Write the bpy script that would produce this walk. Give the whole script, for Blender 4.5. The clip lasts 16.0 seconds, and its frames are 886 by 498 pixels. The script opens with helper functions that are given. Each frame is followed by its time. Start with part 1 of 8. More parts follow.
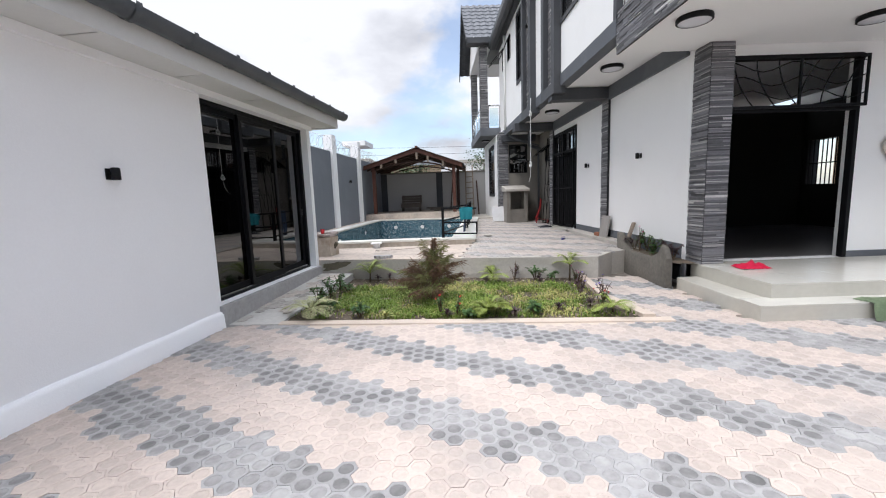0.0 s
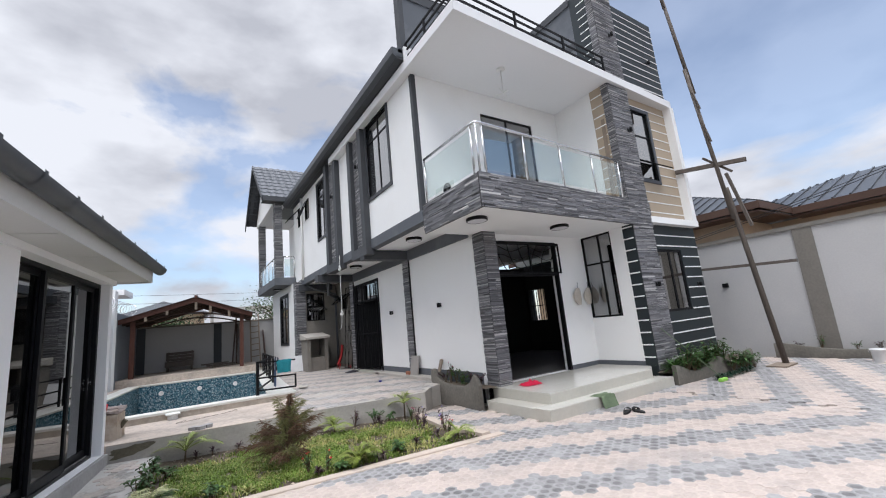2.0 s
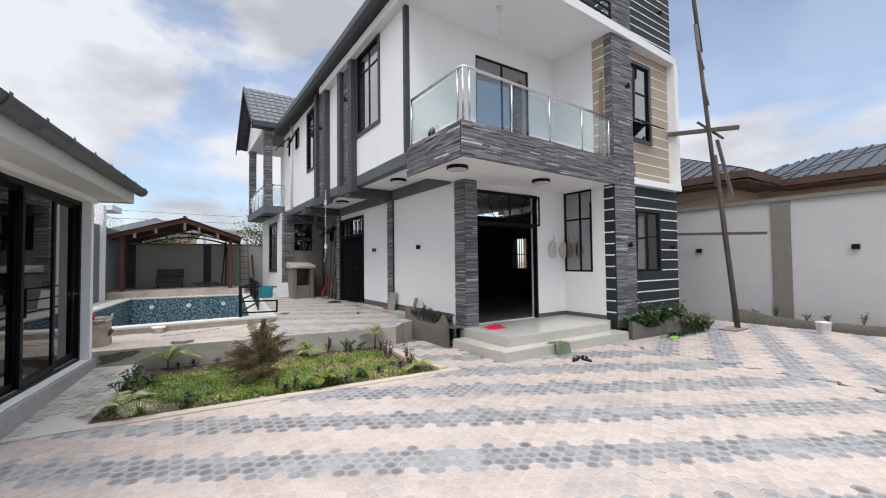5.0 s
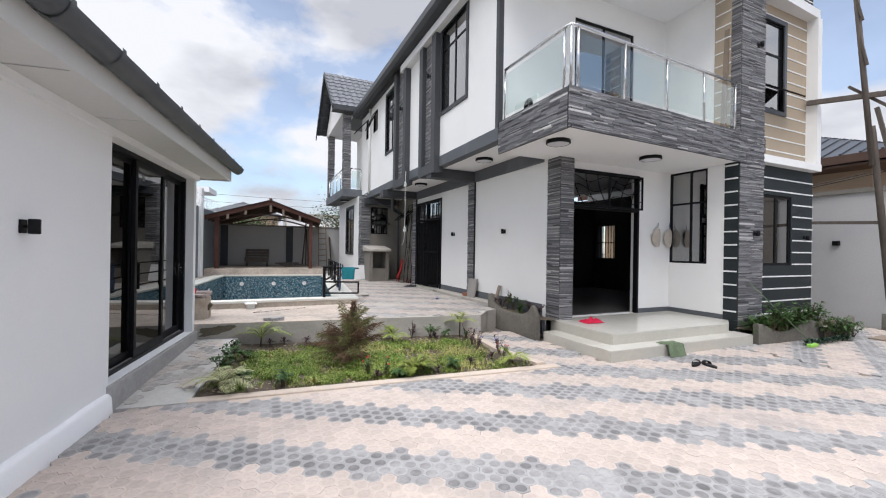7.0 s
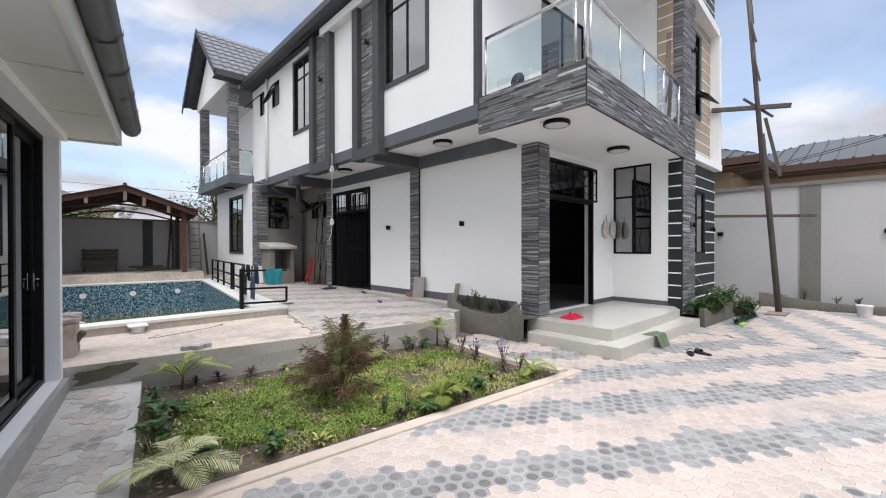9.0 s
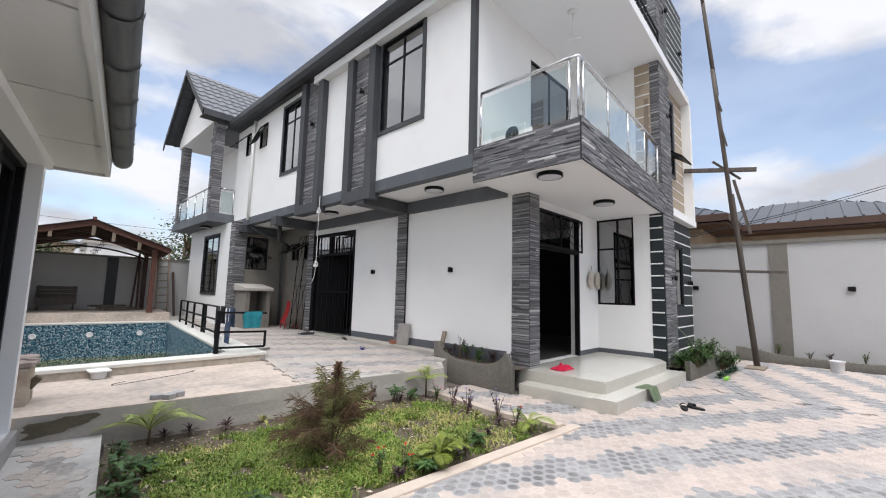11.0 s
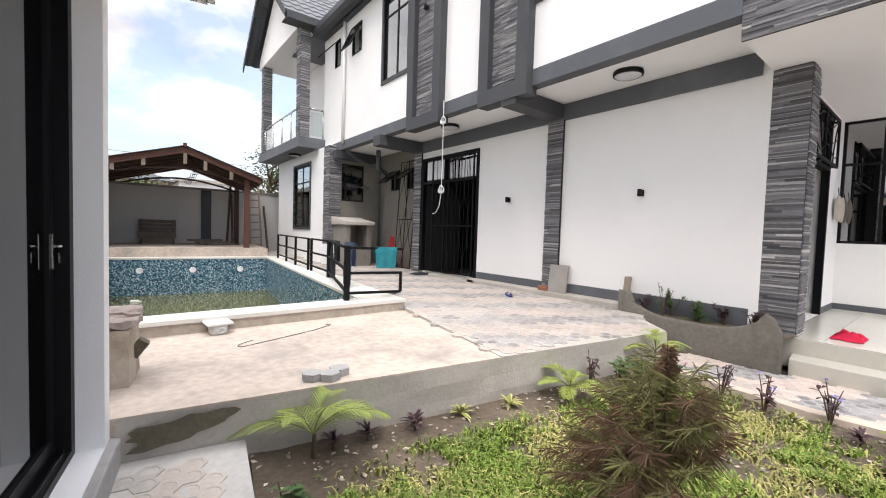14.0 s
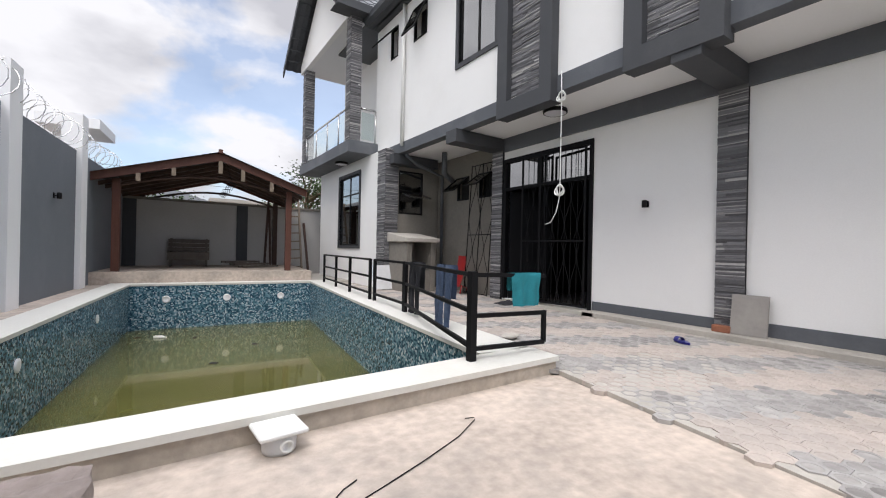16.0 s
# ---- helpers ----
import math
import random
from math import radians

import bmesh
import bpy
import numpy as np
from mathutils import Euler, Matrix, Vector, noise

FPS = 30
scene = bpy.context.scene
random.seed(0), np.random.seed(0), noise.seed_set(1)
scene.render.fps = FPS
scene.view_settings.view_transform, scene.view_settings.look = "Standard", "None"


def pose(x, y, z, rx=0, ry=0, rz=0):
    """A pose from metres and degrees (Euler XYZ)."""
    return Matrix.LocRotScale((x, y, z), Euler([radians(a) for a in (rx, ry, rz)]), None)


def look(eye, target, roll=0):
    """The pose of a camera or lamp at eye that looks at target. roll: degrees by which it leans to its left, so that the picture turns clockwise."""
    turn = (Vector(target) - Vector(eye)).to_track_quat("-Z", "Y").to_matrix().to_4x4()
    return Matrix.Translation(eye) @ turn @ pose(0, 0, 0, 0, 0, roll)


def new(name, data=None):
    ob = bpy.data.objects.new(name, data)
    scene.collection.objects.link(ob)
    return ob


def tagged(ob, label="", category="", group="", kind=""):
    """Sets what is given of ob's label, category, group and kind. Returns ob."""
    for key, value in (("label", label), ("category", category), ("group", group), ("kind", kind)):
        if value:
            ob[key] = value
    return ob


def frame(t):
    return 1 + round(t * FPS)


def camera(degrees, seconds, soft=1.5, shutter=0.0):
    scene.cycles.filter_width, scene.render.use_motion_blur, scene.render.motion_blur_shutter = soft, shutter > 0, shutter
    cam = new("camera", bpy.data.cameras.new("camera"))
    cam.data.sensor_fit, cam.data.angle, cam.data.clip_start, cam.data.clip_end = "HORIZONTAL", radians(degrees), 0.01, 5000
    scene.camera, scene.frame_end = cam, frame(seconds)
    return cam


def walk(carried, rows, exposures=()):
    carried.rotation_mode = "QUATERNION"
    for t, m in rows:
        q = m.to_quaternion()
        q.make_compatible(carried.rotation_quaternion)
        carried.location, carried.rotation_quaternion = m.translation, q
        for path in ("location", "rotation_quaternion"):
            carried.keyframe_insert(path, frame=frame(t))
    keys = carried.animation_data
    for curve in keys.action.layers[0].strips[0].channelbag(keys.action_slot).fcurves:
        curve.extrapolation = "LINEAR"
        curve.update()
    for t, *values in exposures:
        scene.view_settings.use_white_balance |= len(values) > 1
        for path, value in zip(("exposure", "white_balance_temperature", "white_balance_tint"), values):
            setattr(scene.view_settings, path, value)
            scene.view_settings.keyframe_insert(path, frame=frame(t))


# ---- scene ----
cam = camera(95.35, 16.0, soft=1.1)
PATH = [
    (0, (0.033, 0.045, 1.549), (0.048, 2.028, 1.285), -2.0),
    (0.5, (-0.48, -0.063, 1.58), (-0.212, 1.91, 1.388), -1.9),
    (1, (-0.907, -0.204, 1.614), (-0.326, 1.709, 1.548), -2.6),
    (1.5, (-1.192, -0.317, 1.632), (-0.346, 1.491, 1.749), -3.8),
    (2, (-1.379, -0.513, 1.717), (-0.298, 1.13, 2.08), -5.5),
    (2.5, (-1.422, -0.607, 1.759), (-0.239, 0.927, 2.257), -5.8),
    (3, (-1.412, -0.688, 1.799), (-0.164, 0.827, 2.185), -4.3),
    (3.5, (-1.382, -0.743, 1.793), (-0.093, 0.775, 1.982), -2.8),
    (3.7, (-1.36, -0.781, 1.808), (-0.06, 0.734, 1.927), -2.2),
    (5.8, (-1.139, -0.925, 1.772), (-0.24, 0.86, 1.844), 0.1),
    (6, (-1.144, -0.911, 1.769), (-0.291, 0.897, 1.836), 0.3),
    (6.5, (-1.189, -0.649, 1.739), (-0.383, 1.181, 1.781), 0.8),
    (7, (-1.351, -0.163, 1.719), (-0.521, 1.657, 1.722), 0.9),
    (7.5, (-1.51, 0.379, 1.655), (-0.601, 2.161, 1.645), 0.7),
    (8, (-1.784, 1.004, 1.658), (-0.739, 2.709, 1.637), 0.4),
    (8.5, (-2.027, 1.505, 1.651), (-0.848, 3.12, 1.628), 0.0),
    (9, (-2.265, 1.875, 1.68), (-0.909, 3.345, 1.668), -0.1),
    (9.2, (-2.361, 1.915, 1.682), (-0.937, 3.32, 1.682), -0.2),
    (11.3, (-2.416, 2.19, 1.65), (-1.002, 3.582, 1.886), 2.1),
    (11.5, (-2.381, 2.226, 1.638), (-1.001, 3.661, 1.822), 2.7),
    (12, (-2.236, 2.499, 1.615), (-0.978, 4.051, 1.709), 3.2),
    (12.5, (-2.262, 2.985, 1.59), (-1.044, 4.57, 1.629), 2.4),
    (13, (-2.256, 3.703, 1.561), (-1.07, 5.313, 1.536), 1.8),
    (13.5, (-2.29, 4.299, 1.524), (-1.095, 5.902, 1.463), 1.9),
    (14, (-2.253, 4.976, 1.491), (-1.021, 6.55, 1.404), 1.8),
    (14.5, (-2.217, 5.565, 1.487), (-0.953, 7.111, 1.387), 1.7),
    (15, (-2.15, 6.296, 1.44), (-0.857, 7.818, 1.34), 1.6),
    (15.5, (-2.083, 6.887, 1.431), (-0.809, 8.427, 1.36), 1.6),
    (16, (-2.021, 7.475, 1.436), (-0.889, 9.124, 1.438), 1.2),
]
EXPOSURES = [(0, 0.56, 6300, 11), (1.5, 0.46, 6250, 11), (2.5, 0.3, 6200, 11), (3.5, 0.28, 6300, 11), (6, 0.41, 6350, 11), (7, 0.47, 6350, 11),
             (9, 0.52, 6350, 11), (11.5, 0.5, 6450, 11), (12, 0.6, 6500, 11), (13, 0.84, 6570, 12), (14.5, 0.94, 6770, 13), (15.2, 0.63, 6620, 13), (16, 0.5, 6520, 12)]
walk(cam, [(t, look(eye, target, roll)) for t, eye, target, roll in PATH], EXPOSURES)

# ---------- world, sun, exposure ----------
def world_sky():
    w = bpy.data.worlds.new("sky")
    scene.world = w
    w.use_nodes = True
    nt = w.node_tree
    nt.nodes.clear()
    N, L = nt.nodes.new, nt.links.new
    out = N("ShaderNodeOutputWorld")
    sky = N("ShaderNodeTexSky")
    sky.sky_type, sky.sun_disc = "NISHITA", False
    sky.sun_elevation, sky.sun_rotation = radians(55), radians(215)
    b1 = N("ShaderNodeBackground")
    b1.inputs["Strength"].default_value = SKY_BLUE
    L(sky.outputs[0], b1.inputs["Color"])
    tc, mp = N("ShaderNodeTexCoord"), N("ShaderNodeMapping")
    mp.inputs["Scale"].default_value = (1.0, 1.0, 2.1)
    mp.inputs["Location"].default_value = (0.35, 0.6, 0.2)
    L(tc.outputs["Generated"], mp.inputs["Vector"])
    n1 = N("ShaderNodeTexNoise")
    n1.inputs["Scale"].default_value, n1.inputs["Detail"].default_value = 1.7, 9
    n1.inputs["Roughness"].default_value, n1.inputs["Distortion"].default_value = 0.52, 0.25
    L(mp.outputs[0], n1.inputs["Vector"])
    r1 = N("ShaderNodeValToRGB")
    r1.color_ramp.elements[0].position, r1.color_ramp.elements[1].position = 0.43, 0.5
    r1.color_ramp.elements[0].color = (0.3, 0.3, 0.3, 1)
    L(n1.outputs["Fac"], r1.inputs[0])
    n2 = N("ShaderNodeTexNoise")
    n2.inputs["Scale"].default_value, n2.inputs["Detail"].default_value = 3.1, 8
    L(mp.outputs[0], n2.inputs["Vector"])
    r2 = N("ShaderNodeValToRGB")
    r2.color_ramp.elements[0].position, r2.color_ramp.elements[1].position = 0.38, 0.58
    r2.color_ramp.elements[0].color = (0.62, 0.63, 0.68, 1)
    r2.color_ramp.elements[1].color = (1.0, 1.01, 1.05, 1)
    L(n2.outputs["Fac"], r2.inputs[0])
    b2 = N("ShaderNodeBackground")
    b2.inputs["Strength"].default_value = CLOUD
    L(r2.outputs[0], b2.inputs["Color"])
    # overcast sky: brighter towards the zenith
    sep, mr = N("ShaderNodeSeparateXYZ"), N("ShaderNodeMapRange")
    L(tc.outputs["Generated"], sep.inputs[0]), L(sep.outputs["Z"], mr.inputs["Value"])
    mr.interpolation_type = "SMOOTHSTEP"
    mr.inputs["From Min"].default_value, mr.inputs["From Max"].default_value = 0.66, 1.0
    mr.inputs["To Min"].default_value, mr.inputs["To Max"].default_value = CLOUD, CLOUD * 6.2
    L(mr.outputs[0], b2.inputs["Strength"])
    mx = N("ShaderNodeMixShader")
    L(r1.outputs[0], mx.inputs[0]), L(b1.outputs[0], mx.inputs[1]), L(b2.outputs[0], mx.inputs[2])
    L(mx.outputs[0], out.inputs["Surface"])


SKY_BLUE, CLOUD = 0.15, 0.68
world_sky()
sun = new("sun", bpy.data.lights.new("sun", "SUN"))
sun.data.energy, sun.data.angle, sun.data.color = 1.0, radians(30), (1.0, 0.975, 0.94)
sun.matrix_world = look((0, 0, 0), (0.5, 0.6, -1.1))


# ---------- materials ----------
def nodes_of(name):
    m = bpy.data.materials.new(name)
    m.use_nodes = True
    nt = m.node_tree
    return m, nt, nt.nodes.new, nt.links.new, nt.nodes["Principled BSDF"]


def mat(name, col, rough=0.7, metal=0.0, grain=30.0, var=0.12, blotch=1.2, stain=0.0, stain_col=(0.2, 0.18, 0.15),
        bump=0.1, bscale=None, spec=0.4, rand=0.0, island=False, stretch=(1, 1, 1)):
    """A surface with fine grain, broad blotches, optional stains and fine relief, in metres."""
    m, nt, N, L, b = nodes_of(name)
    b.inputs["Roughness"].default_value, b.inputs["Metallic"].default_value = rough, metal
    b.inputs["Specular IOR Level"].default_value = spec
    mp = N("ShaderNodeMapping")
    mp.inputs["Scale"].default_value = stretch
    geo = N("ShaderNodeNewGeometry")
    L(geo.outputs["Position"], mp.inputs["Vector"])
    def noise_tex(scale, detail):
        n = N("ShaderNodeTexNoise")
        n.inputs["Scale"].default_value, n.inputs["Detail"].default_value = scale, detail
        L(mp.outputs[0], n.inputs["Vector"])
        return n
    fine, broad = noise_tex(grain, 4), noise_tex(blotch, 6)
    add = N("ShaderNodeMath"); add.operation = "ADD"
    L(fine.outputs["Fac"], add.inputs[0]), L(broad.outputs["Fac"], add.inputs[1])
    val = N("ShaderNodeMapRange")
    val.inputs["From Min"].default_value, val.inputs["From Max"].default_value = 0.6, 1.4
    val.inputs["To Min"].default_value, val.inputs["To Max"].default_value = 1 - var, 1 + var
    L(add.outputs[0], val.inputs["Value"])
    src = val.outputs[0]
    if rand:
        info = N("ShaderNodeNewGeometry") if island else N("ShaderNodeObjectInfo")
        rr = N("ShaderNodeMapRange")
        rr.inputs["To Min"].default_value, rr.inputs["To Max"].default_value = 1 - rand, 1 + rand
        L(info.outputs["Random Per Island" if island else "Random"], rr.inputs["Value"])
        mu = N("ShaderNodeMath"); mu.operation = "MULTIPLY"
        L(src, mu.inputs[0]), L(rr.outputs[0], mu.inputs[1])
        src = mu.outputs[0]
    vm = N("ShaderNodeVectorMath"); vm.operation = "SCALE"
    vm.inputs[0].default_value = col[:3]
    L(src, vm.inputs["Scale"])
    colour = vm.outputs[0]
    if stain:
        s = noise_tex(blotch * 0.7 + 0.37, 8)
        s.inputs["Roughness"].default_value = 0.65
        rp = N("ShaderNodeValToRGB")
        rp.color_ramp.elements[0].position, rp.color_ramp.elements[1].position = 0.5, 0.72
        rp.color_ramp.elements[1].color = (stain, stain, stain, 1)
        L(s.outputs["Fac"], rp.inputs[0])
        mx = N("ShaderNodeMix"); mx.data_type = "RGBA"
        L(rp.outputs[0], mx.inputs["Factor"]), L(colour, mx.inputs["A"])
        mx.inputs["B"].default_value = (*stain_col, 1)
        colour = mx.outputs["Result"]
    L(colour, b.inputs["Base Color"])
    if bump:
        bn = noise_tex(bscale or grain * 2, 5)
        bp = N("ShaderNodeBump")
        bp.inputs["Strength"].default_value, bp.inputs["Distance"].default_value = bump, 0.01
        L(bn.outputs["Fac"], bp.inputs["Height"]), L(bp.outputs[0], b.inputs["Normal"])
    return m


def glass_mat(name, tint, gloss, base=0.06, rough=0.0):
    m, nt, N, L, b = nodes_of(name)
    nt.nodes.remove(b)
    out = nt.nodes["Material Output"]
    tr, gl, mx = N("ShaderNodeBsdfTransparent"), N("ShaderNodeBsdfGlossy"), N("ShaderNodeMixShader")
    lw, pw, fr = N("ShaderNodeLayerWeight"), N("ShaderNodeMath"), N("ShaderNodeMapRange")
    lw.inputs["Blend"].default_value, pw.operation = 0.5, "POWER"
    pw.inputs[1].default_value = 4.0
    L(lw.outputs["Facing"], pw.inputs[0]), L(pw.outputs[0], fr.inputs["Value"])
    fr.inputs["To Min"].default_value = base
    tr.inputs["Color"].default_value = (*tint, 1)
    gl.inputs["Roughness"].default_value = rough
    gl.inputs["Color"].default_value = (gloss, gloss, gloss, 1)
    L(fr.outputs[0], mx.inputs[0]), L(tr.outputs[0], mx.inputs[1]), L(gl.outputs[0], mx.inputs[2])
    L(mx.outputs[0], out.inputs["Surface"])
    return m


def mosaic_mat(name, angle):
    """Small glass mosaic of blues, dark teal and white."""
    m, nt, N, L, b = nodes_of(name)
    b.inputs["Roughness"].default_value = 0.22
    tc, mp = N("ShaderNodeTexCoord"), N("ShaderNodeMapping")
    mp.vector_type = "POINT"
    mp.inputs["Rotation"].default_value = (0, 0, angle)
    mp.inputs["Location"].default_value = (0.011, 0.013, 0.007)
    L(tc.outputs["Object"], mp.inputs["Vector"])
    sn = N("ShaderNodeVectorMath"); sn.operation = "SNAP"
    sn.inputs[1].default_value = (0.026, 0.026, 0.026)
    L(mp.outputs[0], sn.inputs[0])
    wn = N("ShaderNodeTexWhiteNoise")
    L(sn.outputs[0], wn.inputs["Vector"])
    r = N("ShaderNodeValToRGB"); r.color_ramp.interpolation = "CONSTANT"
    e = r.color_ramp.elements
    e[0].color = (0.02, 0.06, 0.1, 1)
    e[1].position, e[1].color = 0.3, (0.06, 0.145, 0.19, 1)
    for p, c in ((0.55, (0.12, 0.24, 0.3, 1)), (0.72, (0.2, 0.31, 0.38, 1)), (0.88, (0.44, 0.52, 0.56, 1))):
        x = e.new(p); x.color = c
    L(wn.outputs["Value"], r.inputs[0])
    L(r.outputs[0], b.inputs["Base Color"])
    return m


WHITE = mat("white_paint", (0.86, 0.855, 0.84), 0.85, grain=60, var=0.025, blotch=0.5, stain=0.14, stain_col=(0.62, 0.6, 0.56), bump=0.12, bscale=110)
WHITE_L = mat("white_render", (0.87, 0.87, 0.875), 0.85, grain=50, var=0.02, blotch=0.4, stain=0.1, stain_col=(0.66, 0.65, 0.63), bump=0.15, bscale=90)
# whitish board greyed in its colour to carry the shade under the eave
SHADED_SOFFIT = mat("soffit_board", (0.62, 0.62, 0.6), 0.75, grain=20, var=0.03, blotch=0.8, bump=0.03)
CEIL = mat("ceiling_paint", (0.8, 0.8, 0.8), 0.8, grain=40, var=0.02, blotch=0.5, bump=0.05)
GREY = mat("grey_paint", (0.055, 0.058, 0.064), 0.65, grain=45, var=0.08, blotch=0.9, stain=0.25, stain_col=(0.12, 0.12, 0.12), bump=0.12, bscale=90)
GREY_M = mat("mid_grey_paint", (0.105, 0.113, 0.126), 0.75, grain=40, var=0.06, blotch=0.7, stain=0.25, stain_col=(0.3, 0.3, 0.31), bump=0.15, bscale=80)
WALLGREY = mat("boundary_grey_paint", (0.17, 0.185, 0.21), 0.8, grain=40, var=0.07, blotch=0.7, stain=0.3, stain_col=(0.26, 0.27, 0.29), bump=0.2, bscale=60)
BLACK = mat("black_aluminium", (0.005, 0.005, 0.006), 0.45, spec=0.2, grain=30, var=0.1, blotch=2, bump=0.02)
IRON = mat("black_iron", (0.005, 0.005, 0.006), 0.6, metal=0.0, spec=0.18, grain=60, var=0.2, blotch=4, bump=0.1)
CONC = mat("concrete", (0.44, 0.41, 0.365), 0.85, grain=25, var=0.12, blotch=1.1, stain=0.55, stain_col=(0.2, 0.185, 0.16), bump=0.3, bscale=45)
CONC_SLAB = mat("sandy_concrete_slab", (0.49, 0.415, 0.35), 0.85, grain=14, var=0.3, blotch=1.6, stain=0.9, stain_col=(0.29, 0.26, 0.23), bump=0.3, bscale=60)
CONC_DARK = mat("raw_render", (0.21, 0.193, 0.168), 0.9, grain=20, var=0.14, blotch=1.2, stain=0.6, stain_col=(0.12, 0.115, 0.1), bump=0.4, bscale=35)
DAMP = mat("broken_render", (0.13, 0.115, 0.08), 0.95, grain=30, var=0.3, blotch=6, bump=0.6, bscale=40)
COPING = mat("pool_coping_tile", (0.66, 0.65, 0.6), 0.45, grain=35, var=0.05, blotch=0.9, stain=0.3, stain_col=(0.5, 0.46, 0.38), bump=0.08)
KERB = mat("kerb_concrete", (0.55, 0.46, 0.38), 0.85, grain=30, var=0.1, blotch=1.5, stain=0.5, stain_col=(0.4, 0.36, 0.31), bump=0.25, bscale=60)
STEP = mat("step_tile", (0.6, 0.58, 0.52), 0.18, grain=14, var=0.04, blotch=2, bump=0.02, spec=0.5)
STEP_R = mat("step_riser_tile", (0.5, 0.48, 0.42), 0.35, grain=14, var=0.06, blotch=2, stain=0.35, stain_col=(0.4, 0.37, 0.32), bump=0.04)
SLATE = mat("cladding_strip", (0.15, 0.148, 0.155), 0.6, grain=60, var=0.22, blotch=9, bump=0.5, bscale=90, rand=0.55, island=True, stretch=(1, 1, 4))
SLATE_L = mat("cladding_light_strip", (0.42, 0.41, 0.4), 0.65, grain=60, var=0.2, blotch=8, bump=0.4, bscale=90, rand=0.35, island=True)
SLATE_BACK = mat("cladding_joint", (0.035, 0.035, 0.038), 0.85, grain=50, var=0.2, blotch=3)
DARKSLAT = mat("charcoal_panel", (0.02, 0.027, 0.03), 0.55, grain=30, var=0.12, blotch=1.2, bump=0.08)
WHITELINE = mat("white_strip", (0.82, 0.82, 0.8), 0.5, grain=30, var=0.03, blotch=2, bump=0)
TAN = mat("tan_render", (0.42, 0.34, 0.25), 0.8, grain=40, var=0.07, blotch=1, bump=0.2)
STEEL = mat("brushed_steel", (0.62, 0.62, 0.62), 0.25, metal=1.0, grain=80, var=0.08, blotch=3, bump=0.03)
PLASTIC_GREY = mat("gutter_plastic", (0.075, 0.082, 0.09), 0.4, grain=30, var=0.12, blotch=2, stain=0.25, stain_col=(0.1, 0.1, 0.1), bump=0.05)
PVC = mat("white_pvc", (0.75, 0.75, 0.72), 0.35, grain=20, var=0.03, blotch=2, bump=0.02)
ROOF = mat("roof_sheet", (0.075, 0.08, 0.088), 0.38, metal=0.35, grain=18, var=0.15, blotch=1, bump=0.05)
TIMBER = mat("red_brown_timber", (0.1, 0.038, 0.025), 0.6, grain=14, var=0.25, blotch=2, bump=0.2, stretch=(6, 6, 1))
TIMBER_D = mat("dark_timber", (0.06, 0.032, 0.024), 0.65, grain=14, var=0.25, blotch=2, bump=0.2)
WOOD = mat("weathered_wood", (0.24, 0.19, 0.145), 0.8, grain=12, var=0.25, blotch=2, bump=0.3, stretch=(5, 5, 1))
WOODGREY = mat("grey_pole_wood", (0.12, 0.1, 0.085), 0.85, grain=12, var=0.3, blotch=2, bump=0.3, stretch=(5, 5, 0.6))
SOIL = mat("soil", (0.1, 0.078, 0.056), 0.95, grain=25, var=0.4, blotch=2.2, stain=0.6, stain_col=(0.22, 0.17, 0.125), bump=0.9, bscale=30)
SANDBED = mat("paver_bed", (0.2, 0.175, 0.15), 0.95, grain=40, var=0.2, blotch=1.2, bump=0.4)
def paver_mats(island, dust=0.0, dust_col=(0.46, 0.425, 0.38)):
    k = lambda c: tuple(a + (b - a) * dust for a, b in zip(c, dust_col))
    return [
        mat("pink_paver", k((0.52, 0.44, 0.385)), 0.82, grain=35, var=0.1, blotch=0.4, stain=0.75, stain_col=k((0.29, 0.275, 0.265)), bump=0.25, bscale=80, rand=0.08, island=island),
        mat("pink_paver_disc", k((0.48, 0.405, 0.355)), 0.8, grain=35, var=0.14, blotch=0.4, stain=0.75, stain_col=k((0.27, 0.26, 0.25)), bump=0.2, bscale=80, rand=0.1, island=island),
        mat("grey_paver", k((0.335, 0.326, 0.318)), 0.82, grain=35, var=0.14, blotch=1.3, stain=0.5, stain_col=k((0.28, 0.28, 0.29)), bump=0.25, bscale=80, rand=0.14, island=island),
        mat("grey_paver_disc", k((0.225, 0.218, 0.212)), 0.7, grain=16, var=0.35, blotch=1.5, stain=0.95, stain_col=k((0.43, 0.42, 0.405)), bump=0.2, bscale=80, rand=0.34, island=island)]


PAVE, PAVE_I = paver_mats(False), paver_mats(True)
DUSTY, DUSTY_I = paver_mats(False, 0.4, (0.34, 0.315, 0.285)), paver_mats(True, 0.4, (0.34, 0.315, 0.285))
PATHC = mat("cement_smeared_path", (0.5, 0.485, 0.455), 0.85, grain=20, var=0.14, blotch=2.2, stain=0.8, stain_col=(0.33, 0.33, 0.33), bump=0.35, bscale=30)
PAVE_G = PAVE[2]
LEAF = mat("leaf", (0.045, 0.1, 0.022), 0.55, grain=20, var=0.25, blotch=3, bump=0.05, rand=0.35, island=True)
LEAF_Y = mat("palm_leaf", (0.22, 0.27, 0.055), 0.5, grain=20, var=0.25, blotch=3, bump=0.05, rand=0.3, island=True)
LEAF_P = mat("purple_leaf", (0.05, 0.022, 0.03), 0.5, grain=20, var=0.3, blotch=3, bump=0.05, rand=0.3, island=True)
GRASS = mat("grass_blade", (0.155, 0.23, 0.036), 0.6, grain=3, var=0.25, blotch=1.4, bump=0, rand=0.4, island=True)
